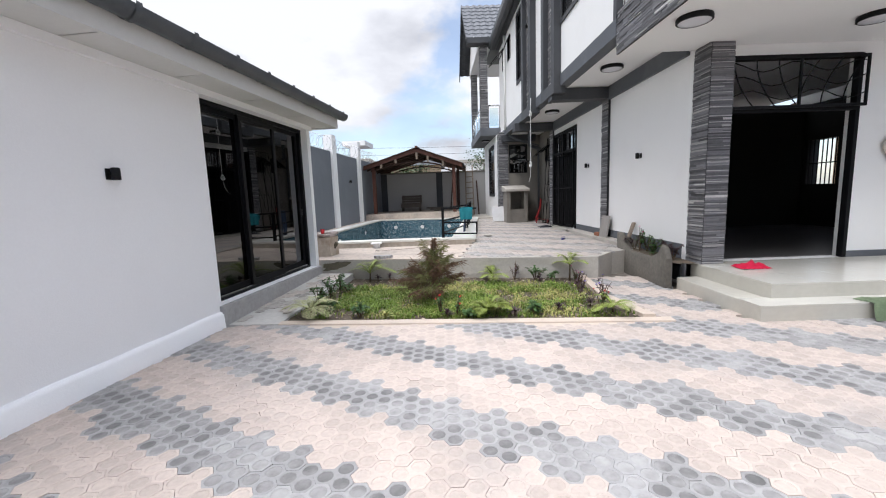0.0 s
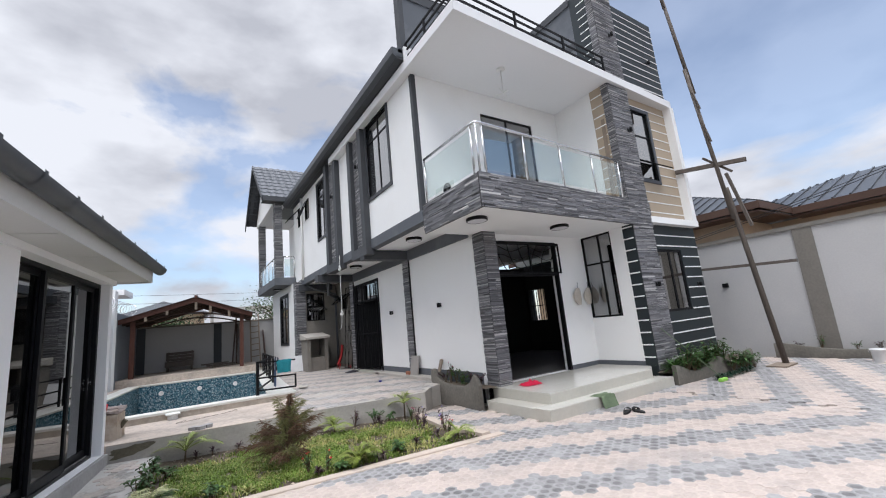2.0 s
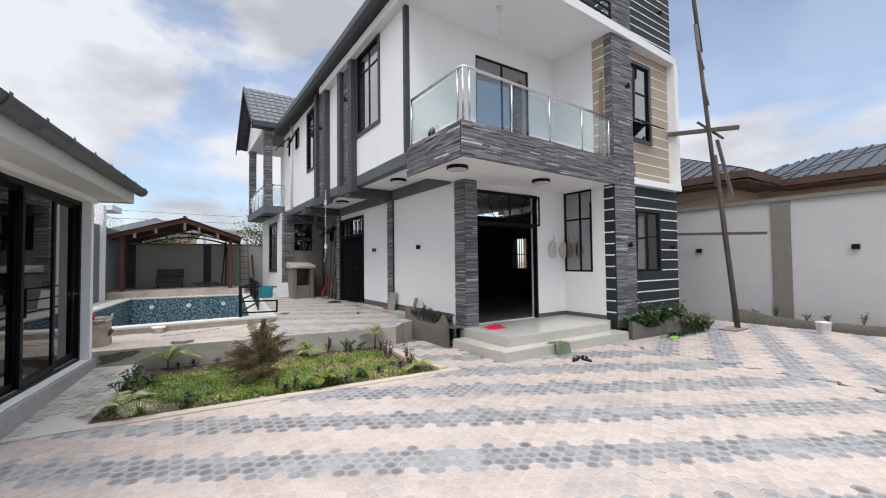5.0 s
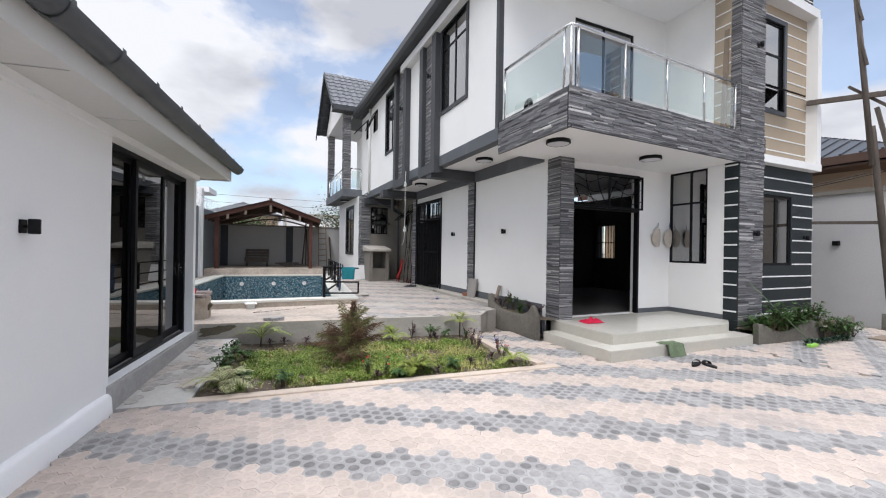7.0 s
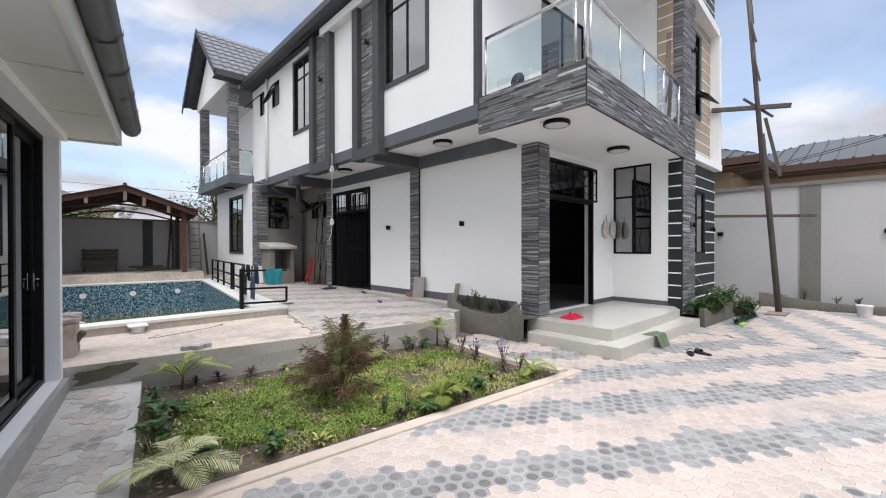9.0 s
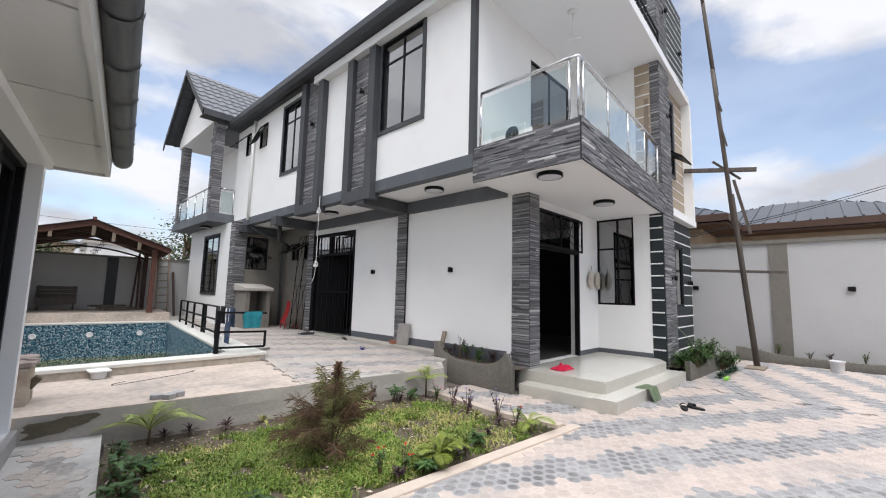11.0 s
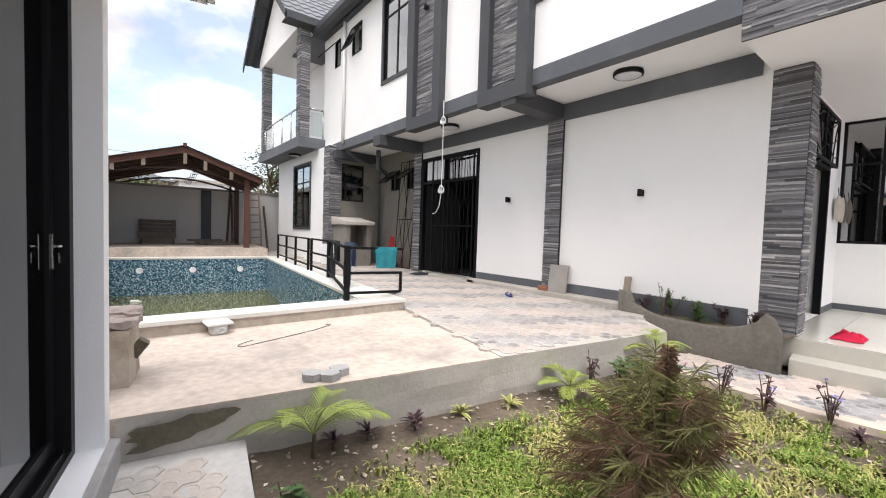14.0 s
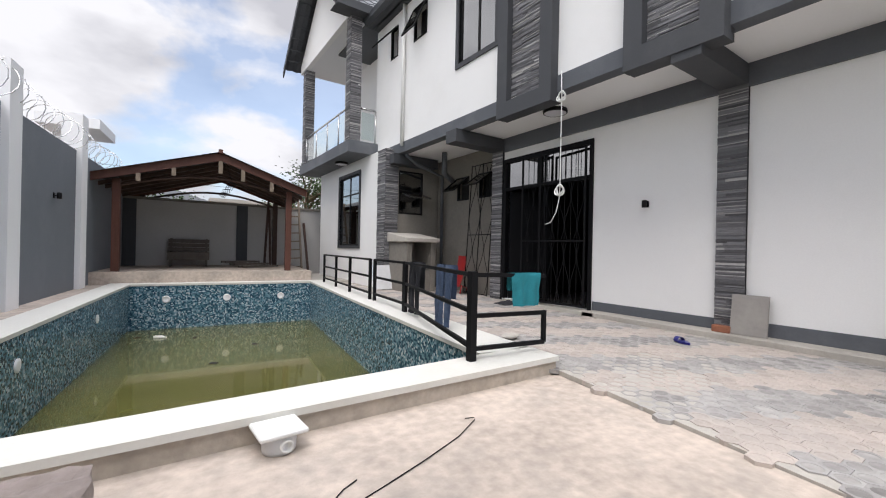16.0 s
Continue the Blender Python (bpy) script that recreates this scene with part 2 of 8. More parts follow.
GRASS_DRY = mat("dry_grass", (0.34, 0.32, 0.11), 0.7, grain=3, var=0.25, blotch=1.4, bump=0, rand=0.3, island=True)
BROWNBUSH = mat("dry_needles", (0.15, 0.09, 0.055), 0.8, grain=6, var=0.3, blotch=4, bump=0, rand=0.4, island=True)
BUSHGREEN = mat("feathery_needles", (0.16, 0.16, 0.06), 0.75, grain=6, var=0.3, blotch=4, bump=0, rand=0.4, island=True)
STEM = mat("stem", (0.11, 0.075, 0.045), 0.8, grain=30, var=0.2, blotch=4, bump=0.1)
FLOWER = mat("red_petal", (0.6, 0.02, 0.03), 0.5, grain=30, var=0.15, blotch=5, bump=0)
FLOWER_P = mat("pink_petal", (0.6, 0.06, 0.25), 0.5, grain=30, var=0.15, blotch=5, bump=0)
FLOWER_V = mat("violet_petal", (0.3, 0.22, 0.6), 0.5, grain=30, var=0.15, blotch=5, bump=0)
REDCLOTH = mat("red_cloth", (0.55, 0.01, 0.05), 0.9, grain=60, var=0.15, blotch=6, bump=0.3)
GREENCLOTH = mat("green_cloth", (0.13, 0.17, 0.1), 0.9, grain=60, var=0.25, blotch=8, bump=0.3)
JEANS = mat("denim", (0.05, 0.075, 0.13), 0.9, grain=60, var=0.3, blotch=6, stain=0.5, stain_col=(0.16, 0.2, 0.27), bump=0.3)
DARKCLOTH = mat("dark_cloth", (0.025, 0.025, 0.03), 0.9, grain=60, var=0.3, blotch=6, bump=0.3)
TEAL = mat("turquoise_towel", (0.015, 0.18, 0.215), 0.9, grain=80, var=0.2, blotch=8, bump=0.4)
REDPAINT = mat("red_plastic", (0.3, 0.02, 0.02), 0.5, grain=30, var=0.15, blotch=4, bump=0.05)
RUBBER = mat("black_rubber", (0.015, 0.015, 0.016), 0.7, grain=40, var=0.2, blotch=5, bump=0.1)
BLUE = mat("blue_plastic", (0.01, 0.16, 0.48), 0.35, grain=20, var=0.06, blotch=1.5, bump=0.03)
BUCKETW = mat("white_plastic", (0.72, 0.72, 0.72), 0.4, grain=20, var=0.05, blotch=4, stain=0.3, stain_col=(0.5, 0.47, 0.42), bump=0.03)
LABELB = mat("dark_blue_print", (0.02, 0.02, 0.16), 0.4, grain=20, var=0.05, blotch=4, bump=0)
LABELY = mat("yellow_print", (0.7, 0.55, 0.03), 0.4, grain=20, var=0.05, blotch=4, bump=0)
# room shade is put into the colour: near-black plaster, darkened floor tile
DARK_ROOM = mat("unlit_interior", (0.016, 0.016, 0.016), 0.9, grain=30, var=0.05, blotch=1, bump=0.05)
INTFLOOR = mat("dimmed_interior_tile", (0.1, 0.097, 0.092), 0.3, grain=20, var=0.05, blotch=1.5, bump=0.02)
LAMPD = mat("lamp_diffuser", (0.66, 0.66, 0.7), 0.4, grain=20, var=0.02, blotch=2, bump=0)
BEIGE = mat("neighbour_beige", (0.48, 0.36, 0.25), 0.85, grain=30, var=0.06, blotch=0.6, stain=0.3, stain_col=(0.38, 0.28, 0.2), bump=0.1)
BROWNTRIM = mat("brown_trim", (0.09, 0.05, 0.035), 0.6, grain=20, var=0.15, blotch=1.5, bump=0.05)
TREELEAF = mat("tree_leaf", (0.05, 0.085, 0.03), 0.6, grain=10, var=0.3, blotch=1, bump=0, rand=0.4, island=True)
WATER = mat("murky_water", (0.1, 0.1, 0.03), 0.06, grain=4, var=0.3, blotch=0.8, stain=0.5, stain_col=(0.13, 0.115, 0.05), bump=0.02, bscale=6, spec=0.6)
GLASS_DARK = glass_mat("tinted_glass", (0.1, 0.105, 0.11), 0.85, 0.13)
GLASS_CLEAR = glass_mat("clear_glass", (0.88, 0.93, 0.92), 0.95, 0.06)
GLASS_WIN = glass_mat("window_glass", (0.22, 0.24, 0.25), 0.95, 0.36)
POOL_A = radians(6.0)
MOSAIC = mosaic_mat("pool_mosaic", POOL_A)
LIGHTW = mat("white_fitting", (0.8, 0.8, 0.8), 0.4, grain=20, var=0.02, blotch=2, bump=0)
BRICK = mat("red_brick", (0.3, 0.12, 0.07), 0.85, grain=25, var=0.2, blotch=3, bump=0.3)


# ---------- mesh helpers ----------
def box(bm, x0, x1, y0, y1, z0, z1, m=None, mi=0):
    """An axis-aligned box, optionally turned by m."""
    vs = [bm.verts.new(Vector((x, y, z)) if m is None else m @ Vector((x, y, z)))
          for z in (z0, z1) for y in (y0, y1) for x in (x0, x1)]
    fs = []
    for f in ((0, 2, 3, 1), (4, 5, 7, 6), (0, 1, 5, 4), (2, 6, 7, 3), (0, 4, 6, 2), (1, 3, 7, 5)):
        fc = bm.faces.new([vs[i] for i in f])
        fc.material_index = mi
        fs.append(fc)
    return fs


def prism(bm, pts, z0, z1, m=None, mi=0):
    """A prism over a plan polygon (counter-clockwise); z1 may be a list of heights."""
    tops = z1 if isinstance(z1, (list, tuple)) else [z1] * len(pts)
    T = (lambda v: v) if m is None else (lambda v: m @ v)
    lo = [bm.verts.new(T(Vector((x, y, z0)))) for x, y in pts]
    hi = [bm.verts.new(T(Vector((x, y, z)))) for (x, y), z in zip(pts, tops)]
    n = len(pts)
    faces = [bm.faces.new(hi), bm.faces.new(lo[::-1])]
    for i in range(n):
        faces.append(bm.faces.new((lo[i], lo[(i + 1) % n], hi[(i + 1) % n], hi[i])))
    for f in faces:
        f.material_index = mi
    return faces


def tube(bm, pts, r, seg=8, caps=True, mi=0):
    """A round bar along a line of points; r may be a list."""
    pts = [Vector(p) for p in pts]
    rs = r if isinstance(r, (list, tuple)) else [r] * len(pts)
    rings = []
    side = None
    for i, p in enumerate(pts):
        d = (pts[min(i + 1, len(pts) - 1)] - pts[max(i - 1, 0)]).normalized()
        if side is None:
            ref = Vector((0, 0, 1)) if abs(d.z) < 0.9 else Vector((1, 0, 0))
            side = d.cross(ref).normalized()
        side = (side - d * side.dot(d)).normalized()
        up = d.cross(side)
        rings.append([bm.verts.new(p + (side * math.cos(2 * math.pi * k / seg) + up * math.sin(2 * math.pi * k / seg)) * rs[i]) for k in range(seg)])
    for a, b in zip(rings, rings[1:]):
        for k in range(seg):
            f = bm.faces.new((a[k], a[(k + 1) % seg], b[(k + 1) % seg], b[k]))
            f.smooth, f.material_index = True, mi
    if caps:
        for rg in (rings[0][::-1], rings[-1]):
            bm.faces.new(rg).material_index = mi


def lathe(bm, prof, seg=20, centre=(0, 0, 0), mi=0, m=None):
    """A turned body from (radius, height) pairs."""
    c = Vector(centre)
    T = (lambda v: v) if m is None else (lambda v: m @ v)
    rings = [[bm.verts.new(T(c + Vector((r * math.cos(2 * math.pi * k / seg), r * math.sin(2 * math.pi * k / seg), z)))) for k in range(seg)] for r, z in prof]
    for a, b in zip(rings, rings[1:]):
        for k in range(seg):
            f = bm.faces.new((a[k], a[(k + 1) % seg], b[(k + 1) % seg], b[k]))
            f.smooth, f.material_index = True, mi
    bm.faces.new(rings[0][::-1]).material_index = mi
    bm.faces.new(rings[-1]).material_index = mi


def bar_to(bm, a, b, s=0.022):
    """A square bar between two points."""
    a, b = Vector(a), Vector(b)
    d = (b - a).normalized()
    ref = Vector((0, 0, 1)) if abs(d.z) < 0.9 else Vector((1, 0, 0))
    u = d.cross(ref).normalized() * s
    v = u.cross(d).normalized() * s
    lo = [bm.verts.new(a + p) for p in (-u - v, u - v, u + v, -u + v)]
    hi = [bm.verts.new(b + p) for p in (-u - v, u - v, u + v, -u + v)]
    bm.faces.new(lo[::-1]), bm.faces.new(hi)
    for i in range(4):
        bm.faces.new((lo[i], lo[(i + 1) % 4], hi[(i + 1) % 4], hi[i]))


def sheet(bm, rows, mi=0, smooth=True):
    """A surface through rows of points."""
    vs = [[bm.verts.new(p) for p in r] for r in rows]
    for a, b in zip(vs, vs[1:]):
        for i in range(len(a) - 1):
            f = bm.faces.new((a[i], a[i + 1], b[i + 1], b[i]))
            f.smooth, f.material_index = smooth, mi


def bevelled(bm, w, seg=1):
    bmesh.ops.bevel(bm, geom=list(bm.edges), offset=w, segments=seg, profile=0.5, affect="EDGES")


def mesh_of(name, bm, mats):
    me = bpy.data.meshes.new(name)
    bm.normal_update()
    bm.to_mesh(me)
    bm.free()
    for m in (mats if isinstance(mats, (list, tuple)) else [mats]):
        me.materials.append(m)
    return me


def part(name, bm, material, parent, label=""):
    """One mesh, in world metres, under a thing or a part of it."""
    ob = new(name, mesh_of(name, bm, material))
    ob.parent = parent
    if parent.parent is None:
        ob.matrix_parent_inverse = parent.matrix_basis.inverted()
    if label:
        ob["label"] = label
    return ob


def thing(name, at, label, category, group="", kind=""):
    """An Empty at the base of a thing, to hold its parts."""
    ob = new(name)
    ob.empty_display_size = 0.1
    ob.matrix_basis = Matrix.Translation(at)
    return tagged(ob, label, category, group, kind)


def solo(name, bm, material, label, category, group="", kind=""):
    """A thing or a piece of the setting that is one mesh."""
    return tagged(new(name, mesh_of(name, bm, material)), label, category, group, kind)


def holed_wall(bm, axis, p0, p1, a0, a1, z0, z1, holes=(), m=None, mi=0):
    """A wall slab across p0..p1, along a0..a1, with rectangular openings (a, a, z, z) right through it."""
    acuts = sorted({a0, a1, *[h[0] for h in holes], *[h[1] for h in holes]})
    zcuts = sorted({z0, z1, *[h[2] for h in holes], *[h[3] for h in holes]})
    for i in range(len(acuts) - 1):
        run = None
        for j in range(len(zcuts) - 1):
            ca, cz = (acuts[i] + acuts[i + 1]) / 2, (zcuts[j] + zcuts[j + 1]) / 2
            solid = not any(h[0] < ca < h[1] and h[2] < cz < h[3] for h in holes)
            if solid:
                run = (run[0], zcuts[j + 1]) if run else (zcuts[j], zcuts[j + 1])
            if run and (not solid or j == len(zcuts) - 2):
                if axis == "x":
                    box(bm, p0, p1, acuts[i], acuts[i + 1], run[0], run[1], m, mi)
                else:
                    box(bm, acuts[i], acuts[i + 1], p0, p1, run[0], run[1], m, mi)
                run = None


def cladding(bm, face, p, a0, a1, z0, z1, rng, h=0.028, m=None, depth=0.022):
    """Stacked ledger strips on a face: '-x' or '-y' at coordinate p, along a0..a1. Slot 0 dark, 1 light, 2 joint."""
    T = m or Matrix.Identity(4)
    if face == "-x":
        box(bm, p - 0.004, p + 0.02, a0, a1, z0, z1, T, 2)
    elif face == "+x":
        box(bm, p - 0.02, p + 0.004, a0, a1, z0, z1, T, 2)
    else:
        box(bm, a0, a1, p - 0.004, p + 0.02, z0, z1, T, 2)
    z = z0
    while z < z1 - 0.004:
        light = rng.random() < 0.3
        hh = min(h * (rng.uniform(0.22, 0.4) if light else rng.uniform(0.55, 1.25)), z1 - z)
        a = a0
        while a < a1 - 0.01:
            ln = rng.uniform(0.18, 0.5)
            b = min(a1, a + ln)
            if a1 - b < 0.08:
                b = a1
            d = rng.uniform(0.25, 1.0) * depth
            mi = 1 if (light and rng.random() < 0.9) or rng.random() < 0.05 else 0
            if face == "-x":
                box(bm, p - 0.005 - d, p - 0.003, a, b, z + 0.002, z + hh, T, mi)
            elif face == "+x":
                box(bm, p + 0.003, p + 0.005 + d, a, b, z + 0.002, z + hh, T, mi)
            else:
                box(bm, a, b, p - 0.005 - d, p - 0.003, z + 0.002, z + hh, T, mi)
            a = b
        z += hh
CLAD = [SLATE, SLATE_L, SLATE_BACK]
RNG = random.Random(7)


def window_at(parent, face, p, a0, a1, z0, z1, mullions=(), transoms=(), glass=None, t=0.045, surround=None, depth=0.05, sub=True, name="window", m=None):
    """A window set in a wall face: frame bars, panes, optional painted surround. face '-x' or '-y'."""
    T = m or Matrix.Identity(4)
    def bar(bm, b0, b1, c0, c1, d0=0.02, d1=None):
        d1 = d0 + depth if d1 is None else d1
        if face == "-x":
            box(bm, p + d0, p + d1, b0, b1, c0, c1, T)
        else:
            box(bm, b0, b1, p + d0, p + d1, c0, c1, T)
    bm = bmesh.new()
    bar(bm, a0, a0 + t, z0, z1), bar(bm, a1 - t, a1, z0, z1)
    bar(bm, a0 + t, a1 - t, z0, z0 + t), bar(bm, a0 + t, a1 - t, z1 - t, z1)
    for q in mullions:
        bar(bm, q - t / 2, q + t / 2, z0 + t, z1 - t, 0.024)
    for q in transoms:
        bar(bm, a0 + t, a1 - t, q - t / 2, q + t / 2, 0.027)
    w = part(name, bm, BLACK, parent)
    acut, zcut = [a0, *sorted(mullions), a1], [z0, *sorted(transoms), z1]
    if glass:
        for i in range(len(acut) - 1):
            for j in range(len(zcut) - 1):
                bm = bmesh.new()
                bar(bm, acut[i] + t * 0.4, acut[i + 1] - t * 0.4, zcut[j] + t * 0.4, zcut[j + 1] - t * 0.4, 0.04, 0.046)
                pane = part("pane", bm, glass, w)
                pane.visible_shadow = False
    if surround:
        bm = bmesh.new()
        s = 0.09
        bar(bm, a0 - s, a0, z0 - s, z1 + s, -0.03, 0.03), bar(bm, a1, a1 + s, z0 - s, z1 + s, -0.03, 0.03)
        bar(bm, a0, a1, z0 - s, z0, -0.03, 0.03), bar(bm, a0, a1, z1, z1 + s, -0.03, 0.03)
        part("surround", bm, surround, w)
    return w

# ---------- ground ----------
bm = bmesh.new()
PM = pose(0.38, 10.42, 0, 0, 0, -6.0)        # pool: near right inner corner
inner = [PM @ Vector(p) for p in ((-4.1, -0.75, -0.06), (0.15, -0.3, -0.06), (0.15, 8.35, -0.06), (-4.1, 8.35, -0.06))]
outer = [Vector(p) for p in ((-400, -400, -0.06), (400, -400, -0.06), (400, 400, -0.06), (-400, 400, -0.06))]
vi, vo = [bm.verts.new(p) for p in inner], [bm.verts.new(p) for p in outer]
for i in range(4):
    bm.faces.new((vo[i], vo[(i + 1) % 4], vi[(i + 1) % 4], vi[i]))
solo("ground", bm, SANDBED, "bare sandy ground under the paving", "ground", kind="structure")

LB = pose(-2.335, 7.85, 0, 0, 0, -8.1)      # left building: wall face on local x = 0, far corner at local y = 0
BW = pose(-3.86, 15.5, 0, 0, 0, -5.8)       # left boundary wall: inner face on local x = 0


def at(m, x, y, z=0.0):
    return m @ Vector((x, y, z))


# garden soil, gently uneven
GARDEN = [(-2.0, 5.2), (2.45, 4.76), (2.3, 5.7), (2.5, 7.2), (-1.66, 7.7)]


def in_poly(x, y, poly):
    c = False
    for i in range(len(poly)):
        (x0, y0), (x1, y1) = poly[i], poly[i - 1]
        if (y0 > y) != (y1 > y) and x < (x1 - x0) * (y - y0) / (y1 - y0) + x0:
            c = not c
    return c


def soil_z(x, y):
    return 0.0 + 0.035 * noise.noise(Vector((x * 0.9, y * 0.9, 3.1))) + 0.018 * noise.noise(Vector((x * 4, y * 4, 1.7)))


bm = bmesh.new()
NX, NY = 90, 60
rows = []
for j in range(NY + 1):
    v = j / NY
    r = []
    for i in range(NX + 1):
        u = i / NX
        xl, yl = -2.05 + 0.42 * v, 5.04 + 2.7 * v
        xr, yr = 2.66 + 0.0 * v, 4.63 + 2.6 * v
        x, y = xl + (xr - xl) * u, yl + (yr - yl) * u
        r.append((x, y, soil_z(x, y) - 0.012))
    rows.append(r)
sheet(bm, rows)
solo("garden_bed", bm, SOIL, "bare brown soil of the small front garden", "soil", kind="structure")

# kerb in front of the garden
bm = bmesh.new()
prism(bm, [(-2.04, 4.97), (2.76, 4.56), (2.76, 4.7), (-2.04, 5.11)], -0.05, 0.018)
bevelled(bm, 0.008)
solo("garden_kerb", bm, KERB, "pale sandy concrete kerb along the garden", "kerb", kind="structure")
bm = bmesh.new()
prism(bm, [(-2.04, 4.79), (2.9, 4.37), (2.9, 4.55), (-2.04, 4.968)], -0.05, -0.006)
solo("kerb_bedding", bm, KERB, "cement bedding smeared along the garden kerb", "kerb", kind="structure")
bm = bmesh.new()
prism(bm, [(2.45, 4.73), (2.6, 4.72), (2.45, 5.7), (2.62, 7.2), (2.5, 7.2), (2.32, 5.7)], -0.05, 0.05)
solo("side_kerb", bm, KERB, "low concrete edge between garden and paved strip", "kerb", kind="structure")

# ramped path beside the left building
bm = bmesh.new()
prism(bm, [(-2.95, 5.06), (-2.03, 4.98), (-1.66, 7.74), (-2.35, 7.85)], -0.06, [0.012, 0.012, 0.115, 0.115])
solo("side_path", bm, PATHC, "worn cement-smeared path along the glass doors", "path", kind="structure")

# raised deck: concrete slab and paver bed
bm = bmesh.new()
prism(bm, [(-4.3, 8.2), (-2.31, 7.86), (0.4, 7.46), (0.9, 9.92), (-4.3, 9.95)], -0.06, [0.375, 0.375, 0.375, 0.335, 0.335])
solo("deck_slab", bm, CONC_SLAB, "sandy raised concrete slab in front of the pool", "slab", kind="structure")
bm = bmesh.new()
prism(bm, [(0.404, 7.457), (2.83, 7.08), (3.3, 7.6), (4.1, 7.9), (4.1, 14.2), (4.3, 14.2), (4.3, 17), (2.6, 17), (2.6, 23), (2.1, 23), (0.904, 9.92)], -0.06, 0.38)
solo("terrace_base", bm, CONC, "concrete base of the paved terrace", "terrace", kind="structure")
# rough render face of the deck with a broken dark patch
bm = bmesh.new()
d = (Vector((2.83, 7.08, 0)) - Vector((-2.31, 7.86, 0)))
n = Vector((d.y, -d.x, 0)).normalized()
for i in range(40):
    a, b = Vector((-2.31, 7.86, 0)) + d * (i / 40), Vector((-2.31, 7.86, 0)) + d * ((i + 1) / 40)
    def face_pt(p, z):
        return p + n * (0.012 + 0.012 * noise.noise(Vector((p.x * 3, z * 6, 2)))) + Vector((0, 0, z))
    for k in range(6):
        z0, z1 = -0.05 + 0.418 * k / 6, -0.05 + 0.418 * (k + 1) / 6
        bm.faces.new([bm.verts.new(face_pt(p, z)) for p, z in ((a, z0), (b, z0), (b, z1), (a, z1))])
bmesh.ops.remove_doubles(bm, verts=bm.verts, dist=0.0005)
solo("deck_face", bm, CONC, "weathered cement render on the deck's edge", "render", kind="structure")
bm = bmesh.new()
u = d.normalized()
cp = Vector((-2.31, 7.86, 0)) + u * 0.33 + n * 0.032
pts = []
for k in range(26):
    a = 2 * math.pi * k / 26
    r = 1 + 0.75 * noise.noise(Vector((math.cos(a) * 2.1, math.sin(a) * 2.1, 5.3)))
    pts.append(cp + u * (0.27 * r * math.cos(a)) + Vector((0, 0, 0.27 + 0.085 * r * math.sin(a) + 0.03 * math.cos(a))))
c = bm.verts.new(cp + Vector((0, 0, 0.27)) + n * 0.002)
vs = [bm.verts.new(p) for p in pts]
for k in range(26):
    bm.faces.new((c, vs[k], vs[(k + 1) % 26]))
solo("render_patch", bm, DAMP, "dark patch where render has broken away", "patch", kind="structure")

# ---------- pool ----------
pool = thing("swimming_pool", at(PM, -2, 4, 0), "rectangular pool with blue mosaic walls and shallow murky green water", "pool", kind="structure")
PW, PL, PZ, WZ = 3.95, 8.2, 0.495, -0.56
bm = bmesh.new()
e = 0.2
for x0, x1, y0, y1 in ((-PW - e, -PW, -0.7, PL + e), (0, e, -0.14, PL + e), (-PW, 0, PL, PL + e)):
    box(bm, x0, x1, y0, y1, -1.4, PZ - 0.05, PM)
prism(bm, [(-3.9, 9.95), (0.62, 9.95), (0.62, 10.28), (-3.9, 10.2)], -1.4, PZ - 0.05)
box(bm, -PW - e, e, -0.7, PL + e, -1.5, -1.4, PM)
part("basin_wall", bm, MOSAIC, pool)
bm = bmesh.new()
prism(bm, [(-4.15, 9.88), (0.93, 9.88), (0.96, 10.29), (-4.1, 10.21)], PZ - 0.045, PZ), box(bm, -PW - 0.42, 0.58, PL - 0.012, PL + 0.42, PZ - 0.045, PZ, PM)
box(bm, -PW - 0.42, -PW + 0.012, -0.58, PL - 0.012, PZ - 0.045, PZ, PM), box(bm, -0.012, 0.58, -0.11, PL - 0.012, PZ - 0.045, PZ, PM)
part("coping", bm, COPING, pool, "pale coping slabs with cement smears")
bm = bmesh.new()
prism(bm, [(-4.13, 9.9), (0.91, 9.9), (0.91, 9.95), (-4.13, 9.95)], 0.0, PZ - 0.047), box(bm, e, 0.57, -0.45, PL + 0.4, 0.0, PZ - 0.045, PM)
box(bm, -PW - 0.4, -PW - e, -0.6, PL + 0.4, 0.0, PZ - 0.045, PM)
part("rim_wall", bm, mat("stained_rim", (0.42, 0.37, 0.31), 0.9, grain=14, var=0.25, blotch=2.5, stain=0.8, stain_col=(0.24, 0.21, 0.17), bump=0.5, bscale=30), pool, "rough cement rim below the coping")
bm = bmesh.new()
sheet(bm, [[at(PM, -PW + PW * i / 12, -0.65 + (PL + 0.65) * j / 24, WZ) for i in range(13)] for j in range(25)])
part("water", bm, WATER, pool, "murky green standing water")
for i in range(3):
    bm = bmesh.new()
    lathe(bm, [(0.085, 0), (0.085, 0.012), (0.06, 0.02), (0.055, 0.014), (0.02, 0.012)], 20, m=PM @ pose(-0.75 - 1.25 * i, PL, PZ - 0.36, 90, 0, 0))
    part("pool_light", bm, LIGHTW, pool, "round white underwater light")
for i in range(2):
    bm = bmesh.new()
    lathe(bm, [(0.075, 0), (0.075, 0.012), (0.05, 0.02), (0.02, 0.012)], 20, m=PM @ pose(-PW, 2.6 + 3.0 * i, PZ - 0.36, 90, 0, 90))
    part("pool_light", bm, LIGHTW, pool, "round white underwater light")

